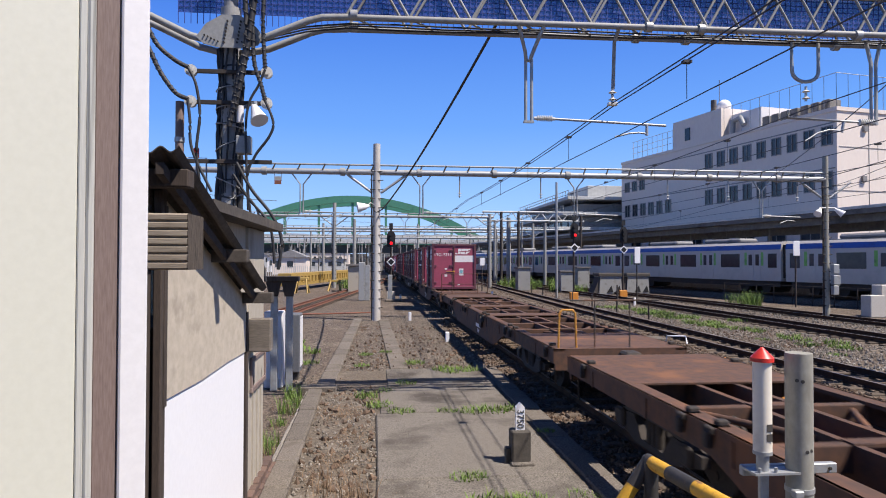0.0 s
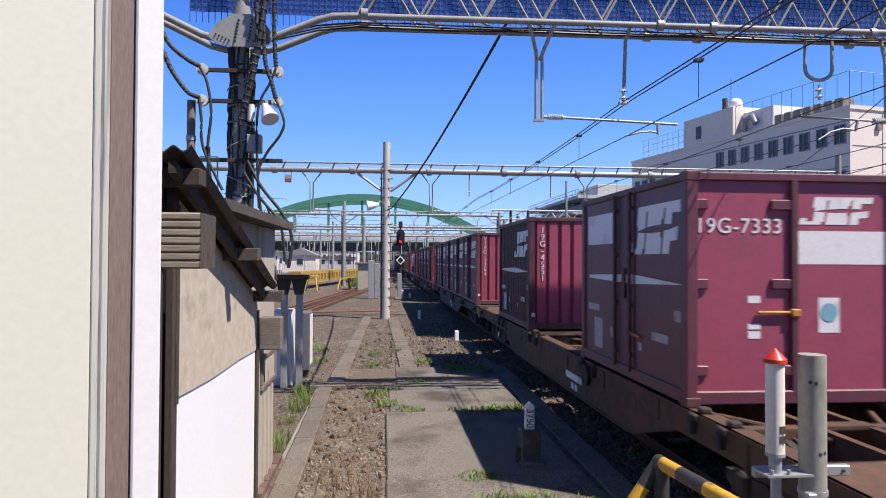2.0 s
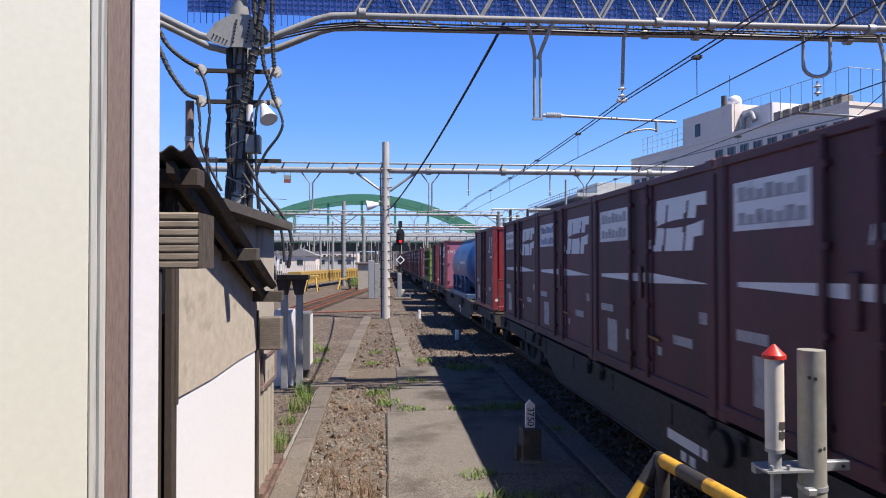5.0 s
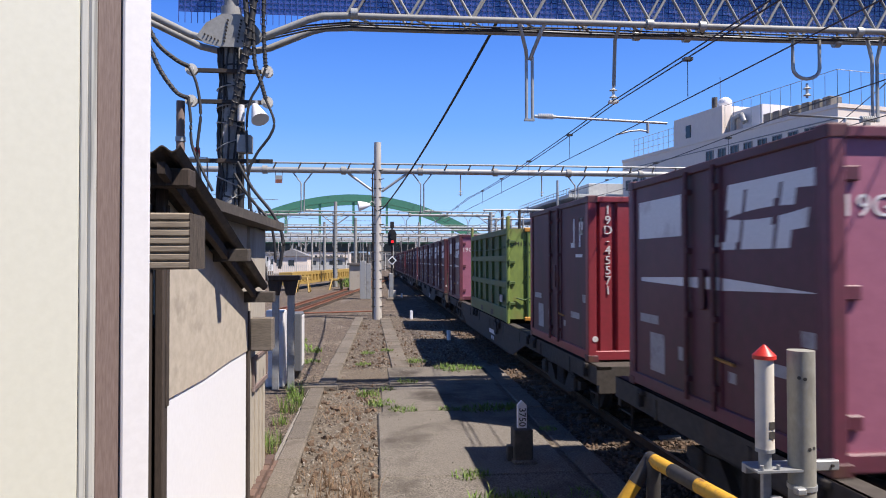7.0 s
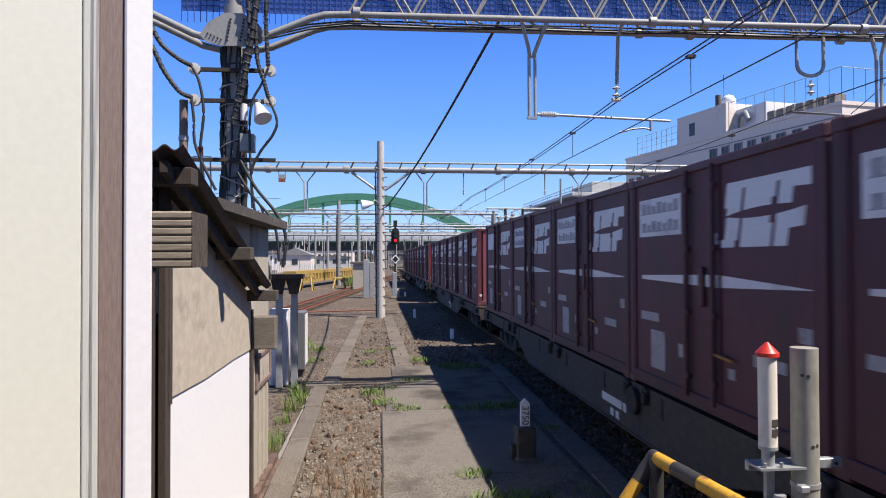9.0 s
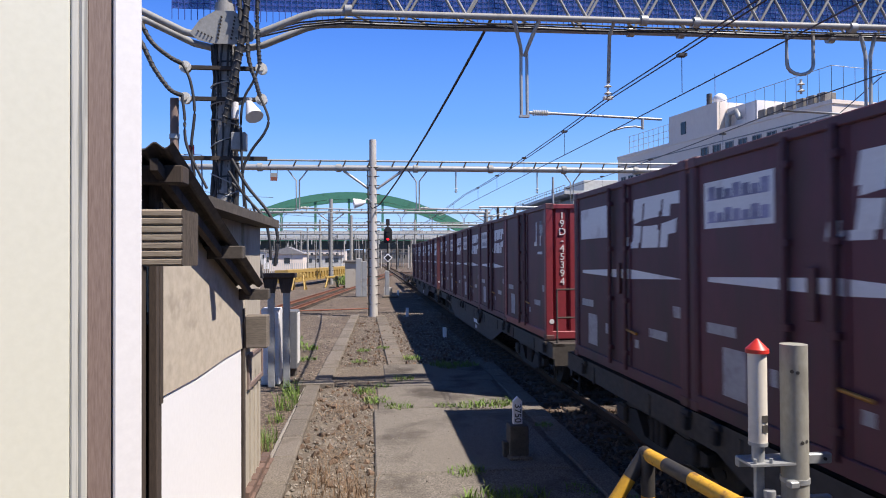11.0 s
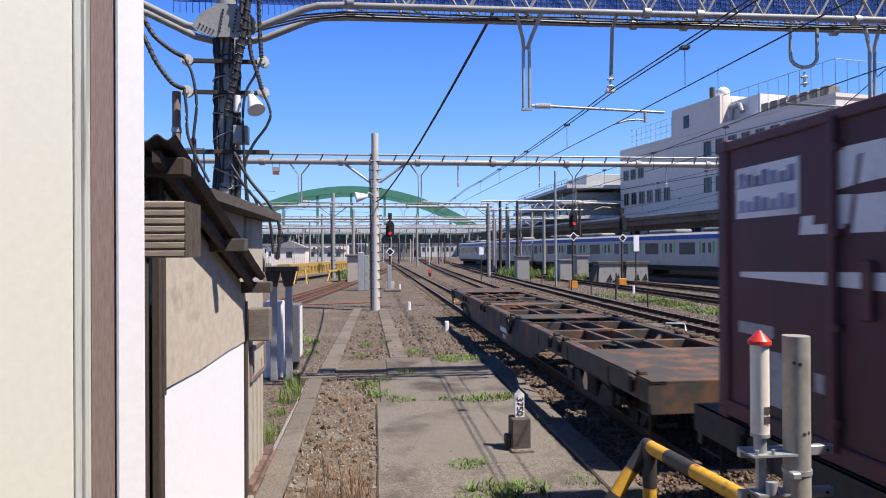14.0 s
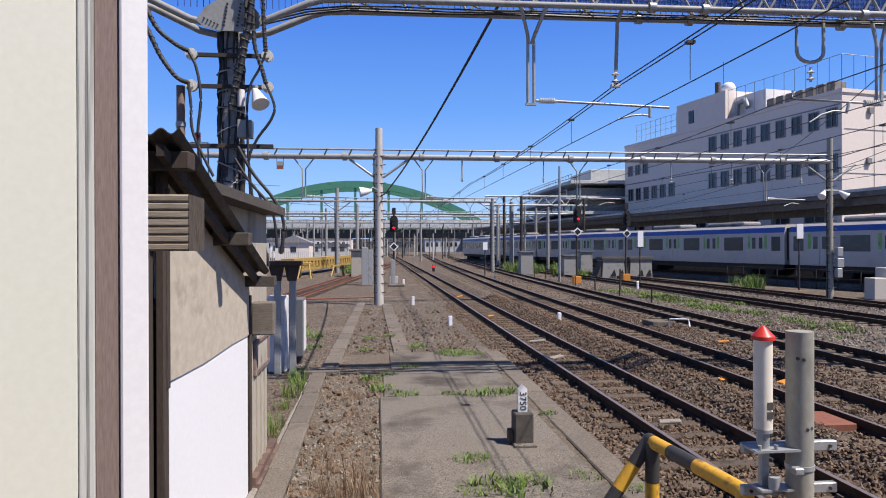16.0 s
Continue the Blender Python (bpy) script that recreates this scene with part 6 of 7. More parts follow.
def plants():
    green = [tuft_mesh("grass", "leaf", 110, 0.10, 0.24, 1.3) for _ in range(3)]
    tall = [tuft_mesh("weeds", "leaf", 80, 0.5, 0.28, 0.9) for _ in range(2)]
    dry = [tuft_mesh("dry_stalks", "straw", 30, 0.5, 0.22, 0.7, 0.45) for _ in range(3)]
    scrub = [tuft_mesh("dry_litter", "straw", 70, 0.07, 0.30, 3.0, 0.5) for _ in range(2)]

    def put(meshes, name, label, x, y, z=-0.2, k=1.0):
        o = new(name, random.choice(meshes))
        o.matrix_basis = pose(x, y, z, 0, 0, random.uniform(0, 360)) @ Matrix.Diagonal((k, k, k * random.uniform(0.8, 1.15), 1))
        tagged(o, label, "weeds", kind="stuff")
    for x, y, k in ((1.95, 15.9, 1.5), (2.3, 16.1, 1.4), (1.7, 16.2, 1.2), (0.7, 14.4, 1.0), (0.5, 11.7, 1.1), (1.3, 11.65, 0.8), (1.75, 11.6, 1.2), (2.1, 11.6, 1.3), (2.45, 11.7, 1.1), (1.15, 8.05, 0.9), (1.25, 8.1, 0.7),
                    (1.05, 7.0, 0.9), (1.3, 7.1, 1.3), (1.55, 7.0, 1.4), (1.7, 7.2, 1.0), (2.35, 7.3, 0.8), (0.1, 12.3, 1.2), (-0.15, 13.1, 1.1), (0.2, 13.6, 0.9), (-0.3, 17.0, 0.9), (-0.2, 19.0, 0.9), (-1.9, 19.5, 1.6), (-2.3, 20.5, 1.8), (-1.7, 17.5, 1.2), (-2.6, 22, 1.7), (1.05, 17.3, 1.2), (0.35, 19.5, 0.8), (2.72, 6.9, 0.7), (2.7, 10.2, 0.6)):
        put(green, "grass_tuft", "short green grass growing in a joint", x, y, -0.12, k)
    for i in range(24):
        put(green, "grass_patch", "bright green grass on a gravel strip", random.gauss(14.7, 0.7), random.uniform(15, 27), -0.2, random.uniform(1.0, 2.0))
    for i in range(20):
        put(green, "grass_patch", "bright green grass on a gravel strip", random.gauss(15.0, 0.8), random.uniform(27, 40), -0.2, random.uniform(1.6, 2.8))
    for i in range(4):
        put(tall, "tall_weeds", "tall green weeds beside the tracks", 23.6 + random.uniform(-1.0, 1.3), 39.5 + random.uniform(-1, 1), -0.2, random.uniform(1.2, 2.4))
    for i in range(26):
        put(tall, "tall_weeds", "tall weeds round trackside cabinets", random.uniform(13.5, 21), random.uniform(57, 80), -0.2, random.uniform(1.5, 2.8))
    for i in range(12):
        put(tall, "tall_weeds", "tall green weeds beside the yard", random.uniform(-3.2, -1.6), random.uniform(66, 84), -0.2, random.uniform(1.4, 2.6))
    for i in range(6):
        put(tall, "wall_weeds", "green weeds along the shed foot", random.uniform(-1.75, -1.42), random.uniform(9.0, 13.6), -0.2, random.uniform(0.4, 0.75))
    for i in range(8):
        put(dry, "dry_weeds", "dry brown stalks along the shed foot", random.uniform(-1.8, -1.42), random.uniform(8.9, 13), -0.2, random.uniform(0.5, 0.95))
    for i in range(15):
        put(dry, "dry_weeds", "dry straw-coloured stalks in gravel", random.uniform(-0.6, 0.0), random.uniform(6.0, 8.2), -0.14, random.uniform(0.6, 1.3))
    for i in range(34):
        put(scrub, "dry_litter", "flattened dry straw on gravel", random.uniform(-0.95, 0.15), random.uniform(5.6, 13.5), -0.14, random.uniform(0.7, 1.3))


plants()

# ---- the freight train ----
WAGON_LENGTH, DECK = 19.5, 1.0


def wagon(tone, label, rails_at_front=True):
    """A flat container wagon; its front end at y = 0, the rail top at z = 0."""
    w = thing("flat_wagon", label, "railway wagon", "wagons of the freight train")
    # fish-bellied side sills
    out = [(0, 1.0), (WAGON_LENGTH, 1.0), (WAGON_LENGTH, 0.74), (14.9, 0.72), (13.6, 0.34), (5.9, 0.34), (4.6, 0.72), (0, 0.74)]
    for s in (-1, 1):
        bm = bmesh.new()
        prism(bm, out, 0, s * 1.20, s * 1.235)
        box(bm, s * 1.02, s * 1.24, 0, WAGON_LENGTH, 0.955, DECK)
        box(bm, s * 1.10, s * 1.25, 6.0, 13.5, 0.33, 0.36)
        for y in [1.3 + 1.88 * i for i in range(10)]:
            box(bm, s * 1.235, s * 1.25, y, y + 0.05, 0.72, 0.95)
        part("side_sill", bm, tone, w)
    bm = bmesh.new()  # one open channel along the middle
    prism(bm, [(-0.30, 0.97), (-0.30, 0.57), (0.30, 0.57), (0.30, 0.97), (0.22, 0.97), (0.22, 0.60), (-0.22, 0.60), (-0.22, 0.97)], 1, 0.2, WAGON_LENGTH - 0.2)
    part("centre_sill", bm, tone, w)
    for i in range(11):
        y = 2.2 + i * (WAGON_LENGTH - 4.4) / 10
        bm = bmesh.new()
        box(bm, -1.05, -0.3, y - 0.06, y + 0.06, 0.72, 0.97, 0.01)
        box(bm, 0.3, 1.05, y - 0.06, y + 0.06, 0.72, 0.97, 0.01)
        box(bm, -0.3, 0.3, y - 0.09, y + 0.09, 0.95, 0.985)
        part("cross_beam", bm, tone, w)
    for y in (4.1, 8.6, 11.6, 15.4):  # slanting braces
        for s in (-1, 1):
            bm = bmesh.new()
            tube(bm, [(s * 0.3, y - 0.7, 0.9), (s * 1.02, y + 0.6, 0.9)], 0.04, 6)
            part("brace", bm, tone, w)
    for y0, y1 in ((0.0, 2.5), (WAGON_LENGTH - 2.5, WAGON_LENGTH)):
        bm = bmesh.new()
        box(bm, -1.2, 1.2, y0, y1, 0.975, DECK + 0.004, 0.004)
        box(bm, -1.2, 1.2, y0 if y0 == 0 else y1 - 0.08, 0.08 if y0 == 0 else y1, 0.62, 0.975)
        part("end_plate", bm, tone, w)
    for y0, y1 in ((7.4, 8.3), (11.2, 12.0)):  # walkway plates
        bm = bmesh.new()
        box(bm, -1.02, 1.02, y0, y1, 0.965, 0.99, 0.004)
        part("deck_plate", bm, tone, w)
    # container locks
    for j in range(5):
        for y in (0.42 + 3.75 * j, 3.75 * j + 3.60):
            for s in (-1, 1):
                bm = bmesh.new()
                box(bm, s * 1.05, s * 1.29, y - 0.07, y + 0.07, 0.93, 1.0, 0.012)
                box(bm, s * 1.25, s * 1.31, y - 0.04, y + 0.04, 0.80, 0.96, 0.01)
                if tone != "wagon_grey":
                    box(bm, s * 1.08, s * 1.2, y - 0.05, y + 0.05, 1.0, 1.06, 0.015)
                part("container_lock", bm, "running_gear", w)
    # bogies
    for yc in (2.75, WAGON_LENGTH - 2.75):
        bm = bmesh.new()
        for s in (-1, 1):
            prism(bm, [(yc - 1.25, 0.50), (yc - 0.55, 0.55), (yc - 0.3, 0.28), (yc + 0.3, 0.28), (yc + 0.55, 0.55), (yc + 1.25, 0.50), (yc + 1.25, 0.38), (yc + 0.5, 0.20), (yc - 0.5, 0.20), (yc - 1.25, 0.38)], 0, s * 0.90, s * 1.0)
            prism(bm, [(yc - 1.1, 0.52), (yc - 0.5, 0.68), (yc + 0.5, 0.68), (yc + 1.1, 0.52), (yc + 0.5, 0.57), (yc - 0.5, 0.57)], 0, s * 0.90, s * 1.0)
            for k in (-0.14, 0.0, 0.14):
                tube(bm, [(s * 0.95, yc + k, 0.28), (s * 0.95, yc + k, 0.57)], 0.055, 8)
            for k in (-0.95, 0.95):
                box(bm, s * 0.88, s * 1.06, yc + k - 0.13, yc + k + 0.13, 0.32, 0.56, 0.03)
        box(bm, -0.9, 0.9, yc - 0.18, yc + 0.18, 0.42, 0.62, 0.02)
        bogie = part("bogie", bm, "running_gear", w)
        for k in (-0.95, 0.95):
            bm = bmesh.new()
            tube(bm, [(-1.0, 0, 0), (1.0, 0, 0)], 0.07, 8)
            for s in (-1, 1):
                tube(bm, [(s * 0.50, 0, 0), (s * 0.535, 0, 0)], 0.455, 24)
                tube(bm, [(s * 0.535, 0, 0), (s * 0.63, 0, 0)], 0.43, 24)
                for a in range(5):
                    c, q = math.cos(a * 1.2566), math.sin(a * 1.2566)
                    tube(bm, [(s * 0.62, 0.26 * c, 0.26 * q), (s * 0.645, 0.26 * c, 0.26 * q)], 0.06, 6)
            o = part("wheelset", bm, "running_gear", w)
            o.matrix_basis = pose(0, yc + k, 0.43)
    # brake gear below the deck
    bm = bmesh.new()
    tube(bm, [(-0.75, 8.7, 0.55), (-0.75, 9.9, 0.55)], 0.17, 12)
    box(bm, -1.0, -0.5, 10.4, 11.0, 0.42, 0.8, 0.02)
    part("air_tank", bm, "running_gear", w)
    bm = bmesh.new()
    tube(bm, [(-1.27, 7.7, 0.78), (-1.31, 7.7, 0.78)], 0.17, 16)
    part("brake_wheel", bm, "running_gear", w)
    for y, d in ((0.0, -1), (WAGON_LENGTH, 1)):
        bm = bmesh.new()
        tube(bm, [(0, y, 0.86), (0, y + d * 0.32, 0.86)], 0.07, 8)
        box(bm, -0.14, 0.16, y + d * 0.24, y + d * 0.47, 0.72, 1.0, 0.04)
        part("coupler", bm, "running_gear", w)
        for s in (-1, 1):  # hoses and steps
            bm = bmesh.new()
            tube(bm, [(s * 0.3, y, 0.75), (s * 0.33, y + d * 0.15, 0.55), (s * 0.25, y + d * 0.3, 0.42), (s * 0.1, y + d * 0.42, 0.5)], 0.025, 6)
            part("brake_hose", bm, "running_gear", w)
            bm = bmesh.new()
            x = s * 1.18
            yy = y - d * 0.25
            tube(bm, [(x, yy - 0.17, 0.8), (x, yy - 0.17, 0.38), (x, yy + 0.17, 0.38), (x, yy + 0.17, 0.8)], 0.016, 6)
            tube(bm, [(x, yy - 0.17, 0.58), (x, yy + 0.17, 0.58)], 0.014, 6)
            part("foot_step", bm, "running_gear", w)
    if rails_at_front:
        bm = bmesh.new()
        y = 0.12
        for x in (-1.12, -0.62, 0.62, 1.12):
            tube(bm, [(x, y, 1.0), (x, y, 1.95)], 0.018, 6)
        for z in (1.45, 1.95):
            tube(bm, [(-1.12, y, z), (1.12, y, z)], 0.018, 6)
        part("handrail", bm, tone, w)
    elif tone == "wagon_rust":
        bm = bmesh.new()
        tube(bm, [(-1.12, 0.1, 1.0), (-1.10, 0.1, 1.62), (-1.05, 0.1, 1.68), (-0.86, 0.1, 1.68), (-0.81, 0.1, 1.62), (-0.79, 0.1, 1.0)], 0.02, 8)
        part("hand_hoop", bm, "yellow_lock", w, "rusty yellow hand hoop")
        bm = bmesh.new()
        for x in (-0.45, 0.2):
            tube(bm, [(x, 0.1, 1.0), (x, 0.1, 1.85)], 0.015, 6)
        tube(bm, [(-0.9, 0.1, 1.85), (0.75, 0.1, 1.85)], 0.015, 6)
        part("handrail", bm, "wagon_dark", w)
    bm = bmesh.new()
    for y0, y1, z0, z1 in ((8.05, 8.15, 0.55, 0.66), (8.2, 8.95, 0.55, 0.66), (8.3, 8.42, 0.40, 0.5), (8.5, 8.62, 0.40, 0.5)):
        box(bm, -1.2375, -1.2355, y0, y1, z0, z1)
    part("stencil", bm, "white_mark", w, "faded white stencilled bars")
    return w


EMBLEM = (".....###########################",
          ".....######.##########.#########",
          ".....######.##########.####.....",
          "......#####.#########..####.....",
          "......#####.#########..########.",
          "......#####.##########.########.",
          "###...#####.##########.####.....",
          "##########..##########.####.....")


def mark_logo(bm, plane, at, u0, v0, wide, h, slant=0.2, mirror=1):
    """A slanted white emblem with a thin lens-shaped cut across it; u runs along, v upwards."""
    n = len(EMBLEM[0])
    grid = {}

    def corner(i, k):
        # rows 0 to 4 lie above the cut, 5 to 9 below; the cut closes at its two tips
        lens = 0.075 * max(0.0, 1 - ((i / n - 0.58) / 0.42) ** 2) if i / n > 0.16 else 0.0
        mid = 0.47 + 0.06 * i / n
        v = 1 - k / 4 * (1 - mid - lens) if k <= 4 else (mid - lens) * (1 - (k - 5) / 4)
        key = (i, 4 if lens == 0 and k == 5 else k)
        if key not in grid:
            x, z = u0 + mirror * (i / n * (wide - slant * h) + slant * v * h), v0 + v * h
            grid[key] = bm.verts.new((at, x, z) if plane == 0 else (x, at, z))
        return grid[key]
    for row, line in enumerate(EMBLEM):
        k = row if row < 4 else row + 1
        for i, mark in enumerate(line):
            if mark == "#":
                bm.faces.new((corner(i, k), corner(i + 1, k), corner(i + 1, k + 1), corner(i, k + 1)))


def container(kind, tone, text, logo="slanted", notice="grey", end_tone="", middle=False):
    """A 12-foot container: y = 0 at its front end, z = 0 at its foot; 2.45 wide, 3.715 long, 2.5 high."""
    W, Ln, H = 1.225, 3.70, 2.5
    # red containers get darker wine-red sides: their shade is painted in
    shaded_side_tone = "wine_red" if tone == "red_paint" else tone
    shade = {"maroon": "purple-maroon", "wine_red": "wine-red", "red_paint": "dull red"}[tone]
    style = "corrugated" if kind == "ribbed" else "flat-panelled"
    c = thing("freight_container", "weathered %s %s freight container with white markings" % (shade, style), "freight container", "containers of the freight train")
    bm = bmesh.new()
    for x in (-1, 1):
        for y in (0, 1):
            box(bm, x * W, x * (W - 0.13), 0 if y == 0 else Ln - 0.13, 0.13 if y == 0 else Ln, 0, H, 0.012)
        box(bm, x * W, x * (W - 0.10), 0.1, Ln - 0.1, 0.03, 0.17, 0.01)
    for y in (0.002, Ln - 0.102):
        box(bm, -W + 0.1, W - 0.1, y, y + 0.10, H - 0.09, H - 0.004, 0.01)
        box(bm, -W + 0.1, W - 0.1, y, y + 0.10, 0.03, 0.17, 0.01)
    part("frame", bm, tone, c)
    for x in (-1, 1):
        bm = bmesh.new()
        box(bm, x * W, x * (W - 0.10), 0.1, Ln - 0.1, H - 0.09, H - 0.005, 0.01)
        part("top_rail", bm, "maroon_dark", c, "grimy dark top rail")
    for x in (-1, 1):
        for y in (0.0, Ln - 0.16):
            for z in (-0.0, H - 0.1):
                bm = bmesh.new()
                box(bm, x * (W + 0.008), x * (W - 0.16), y - 0.006, y + 0.166, z, z + 0.11, 0.012)
                part("corner_fitting", bm, "maroon_dark", c)
    # side walls
    for x in (-1, 1):
        bm = bmesh.new()
        if kind == "ribbed":
            pts, n = [], 17
            p = (Ln - 0.2) / n
            for i in range(n):
                y = 0.1 + i * p
                pts += [(W - 0.035, y), (W - 0.035, y + p * 0.42), (W - 0.085, y + p * 0.52), (W - 0.085, y + p * 0.9)]
            pts.append((W - 0.035, Ln - 0.1))
            lo = [bm.verts.new((x * a, b, 0.15)) for a, b in pts]
            hi = [bm.verts.new((x * a, b, H - 0.08)) for a, b in pts]
            for i in range(len(pts) - 1):
                bm.faces.new((lo[i], lo[i + 1], hi[i + 1], hi[i]))
            part("side_wall", bm, tone, c)
        else:
            box(bm, x * (W - 0.03), x * (W - 0.06), 0.1, Ln - 0.1, 0.15, H - 0.08)
            part("side_wall", bm, shaded_side_tone, c)
            for y in (0.14, 1.50, 2.22, Ln - 0.16):
                bm = bmesh.new()
                box(bm, x * (W - 0.04), x * (W - 0.012), y, y + 0.03, 0.17, H - 0.09)
                part("door_edge", bm, shaded_side_tone, c)
            for y in (1.60, 2.14):  # door bars with brackets and handles
                bm = bmesh.new()
                tube(bm, [(x * (W + 0.012), y, 0.12), (x * (W + 0.012), y, H - 0.06)], 0.028, 8)
                for z in (0.3, 0.95, 1.6, 2.2):
                    box(bm, x * (W - 0.03), x * (W + 0.03), y - 0.05, y + 0.05, z, z + 0.06, 0.008)
                part("lock_bar", bm, "maroon_dark", c)
            bm = bmesh.new()
            box(bm, x * (W - 0.02), x * (W + 0.012), 1.80, 1.90, 1.05, 1.45, 0.01)
            part("door_handle", bm, "maroon_dark", c)
            bm = bmesh.new()
            tube(bm, [(x * (W + 0.015), 1.55, 0.62), (x * (W + 0.015), 1.25, 0.60)], 0.016, 6)
            part("door_lever", bm, "yellow_lock", c)
    # marks on the side towards the platform
    xm = -(W - 0.026)

    def side_patch(name, mat, quads, label=""):
        bm = bmesh.new()
        for q in quads:
            bm.faces.new([bm.verts.new((xm, y, z)) for y, z in q])
        part(name, bm, mat, c, label)

    def rect(y0, y1, z0, z1):
        return ((y0, z0), (y1, z0), (y1, z1), (y0, z1))
    if logo == "slanted":
        bm = bmesh.new()
        mark_logo(bm, 0, xm, 2.56 if middle else 1.73, 1.63, 1.58, 0.59, mirror=-1)
        part("slanted_emblem", bm, "white_mark", c, "white slanted emblem")
        side_patch("arrow_stripe", "white_mark", [((0.12, 1.29), (1.6, 1.25), (3.37, 1.285), (3.37, 1.33), (1.6, 1.375))])
    else:
        side_patch("block_emblem", "white_mark", [rect(0.75, 0.82, 1.80, 2.2), rect(0.75, 0.95, 1.74, 1.82), rect(0.45, 0.52, 1.74, 2.2), rect(0.33, 0.52, 2.13, 2.2), rect(0.33, 0.40, 1.95, 2.2), rect(0.33, 0.50, 1.93, 2.0), rect(0.36, 0.70, 1.58, 1.63)])
    for q in (rect(0.52, 0.98, 0.60, 0.70), rect(0.2, 0.36, 0.88, 1.0), rect(2.9, 3.4, 0.80, 0.90), rect(1.28, 1.40, 0.42, 0.52), rect(2.30, 2.40, 0.48, 0.62)):
        side_patch("small_label", "grey_mark", [q])
    if logo == "slanted" and kind != "ribbed":
        side_patch("notice_panel", "white_mark", [rect(2.56 if middle else 2.32, 3.43, 1.79, 2.23)])
    side_patch("paper_notice", "grey_mark", [rect(2.74, 3.12, 0.26, 0.70)])
    if logo == "slanted" and kind != "ribbed" and notice:
        for z in (1.84, 2.05):  # two lines of unreadable writing, each one comb-like strip
            bm = bmesh.new()
            near, far = (2.60, 3.40) if middle else (2.38, 3.37)
            n = 7
            step = (far - near) / n
            edge = []
            for i in range(n):
                tall = 0.13 - 0.02 * ((i * 5 + int(z * 100)) % 3)
                edge += [(near + i * step, tall), (near + (i + 0.84) * step, tall), (near + (i + 0.841) * step, 0.015), (near + (i + 0.999) * step, 0.015)]
            low = [bm.verts.new((xm - 0.003, y, z)) for y, _ in edge]
            top = [bm.verts.new((xm - 0.003, y, z + h)) for y, h in edge]
            for a, b, e, f in zip(low, low[1:], top[1:], top):
                bm.faces.new((a, b, e, f))
            part("notice_line", bm, "blue_mark" if notice == "blue" else "grey_mark", c)
    # end walls
    if kind in ("ribbed", "ribbed_end"):
        for y, sgn in ((0.03, 1), (Ln - 0.03, -1)):
            bm = bmesh.new()
            pts, n = [], 8
            p = (2 * W - 0.24) / n
            for i in range(n):
                x = -W + 0.12 + i * p
                pts += [(x, y + sgn * 0.05), (x + p * 0.2, y + sgn * 0.05), (x + p * 0.28, y), (x + p * 0.92, y)]
            pts.append((W - 0.12, y + sgn * 0.05))
            lo = [bm.verts.new((a, b, 0.15)) for a, b in pts]
            hi = [bm.verts.new((a, b, H - 0.08)) for a, b in pts]
            for i in range(len(pts) - 1):
                bm.faces.new((lo[i], lo[i + 1], hi[i + 1], hi[i]))
            # end wall in a brighter copy of the paint, as if sunlit
            part("end_wall", bm, end_tone or ("sunlit_red" if tone == "wine_red" else tone), c)
        if logo == "slanted":
            bm = bmesh.new()
            mark_logo(bm, 1, 0.026, -0.02, 1.82, 0.78, 0.34)
            part("slanted_emblem", bm, "white_mark", c)
        bm = bmesh.new()
        tube(bm, [(-1.12, -0.008, 0.35), (-1.12, 0.02, 0.35)], 0.045, 12)
        part("round_label", bm, "white_mark", c)
    else:
        for y in (0.05, Ln - 0.08):
            bm = bmesh.new()
            box(bm, -W + 0.1, W - 0.1, y, y + 0.03, 0.15, H - 0.08)
            # end_tone brightens the end wall to stand for the sun on it
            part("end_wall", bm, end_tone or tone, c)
        for x in (-W + 0.13, -0.15):
            for z in (0.33, 1.25, 2.1):
                bm = bmesh.new()
                box(bm, x - 0.12, x + 0.12, 0.012, 0.052, z, z + 0.11, 0.01)
                part("hinge", bm, tone, c)
        bm = bmesh.new()
        box(bm, -0.05, 0.03, 0.0, 0.05, 0.1, H - 0.06, 0.01)
        part("door_post", bm, "maroon_dark", c)
        bm = bmesh.new()
        tube(bm, [(-0.42, 0.02, 1.0), (0.0, 0.02, 1.0)], 0.02, 6)
        box(bm, -0.06, 0.04, -0.02, 0.03, 0.96, 1.04, 0.01)
        part("door_lever", bm, "yellow_lock", c)
        bm = bmesh.new()
        mark_logo(bm, 1, 0.046, 0.06, 1.95, 0.86, 0.30)
        part("slanted_emblem", bm, "white_mark", c)
        for x0, x1, z0, z1, name in ((-0.52, -0.38, 1.10, 1.18, "small_label"), (-0.52, -0.38, 0.72, 0.80, "small_label"), (-0.52, -0.38, 0.82, 0.88, "small_label"), (0.28, 0.52, 0.78, 1.16, "paper_notice"), (0.2, 0.34, 0.24, 0.3, "small_label"), (0.05, 1.1, 1.52, 1.88, "white_band")):
            bm = bmesh.new()
            bm.faces.new([bm.verts.new(q) for q in ((x0, 0.0465, z0), (x1, 0.0465, z0), (x1, 0.0465, z1), (x0, 0.0465, z1))])
            part(name, bm, "white_mark", c)
        bm = bmesh.new()
        tube(bm, [(0.40, 0.044, 1.0), (0.40, 0.041, 1.0)], 0.10, 16)
        part("round_emblem", bm, "green_mark", c)
    bm = bmesh.new()
    box(bm, -W + 0.06, W - 0.06, 0.06, Ln - 0.06, H - 0.03, H - 0.008)
    part("roof", bm, "maroon_dark", c)
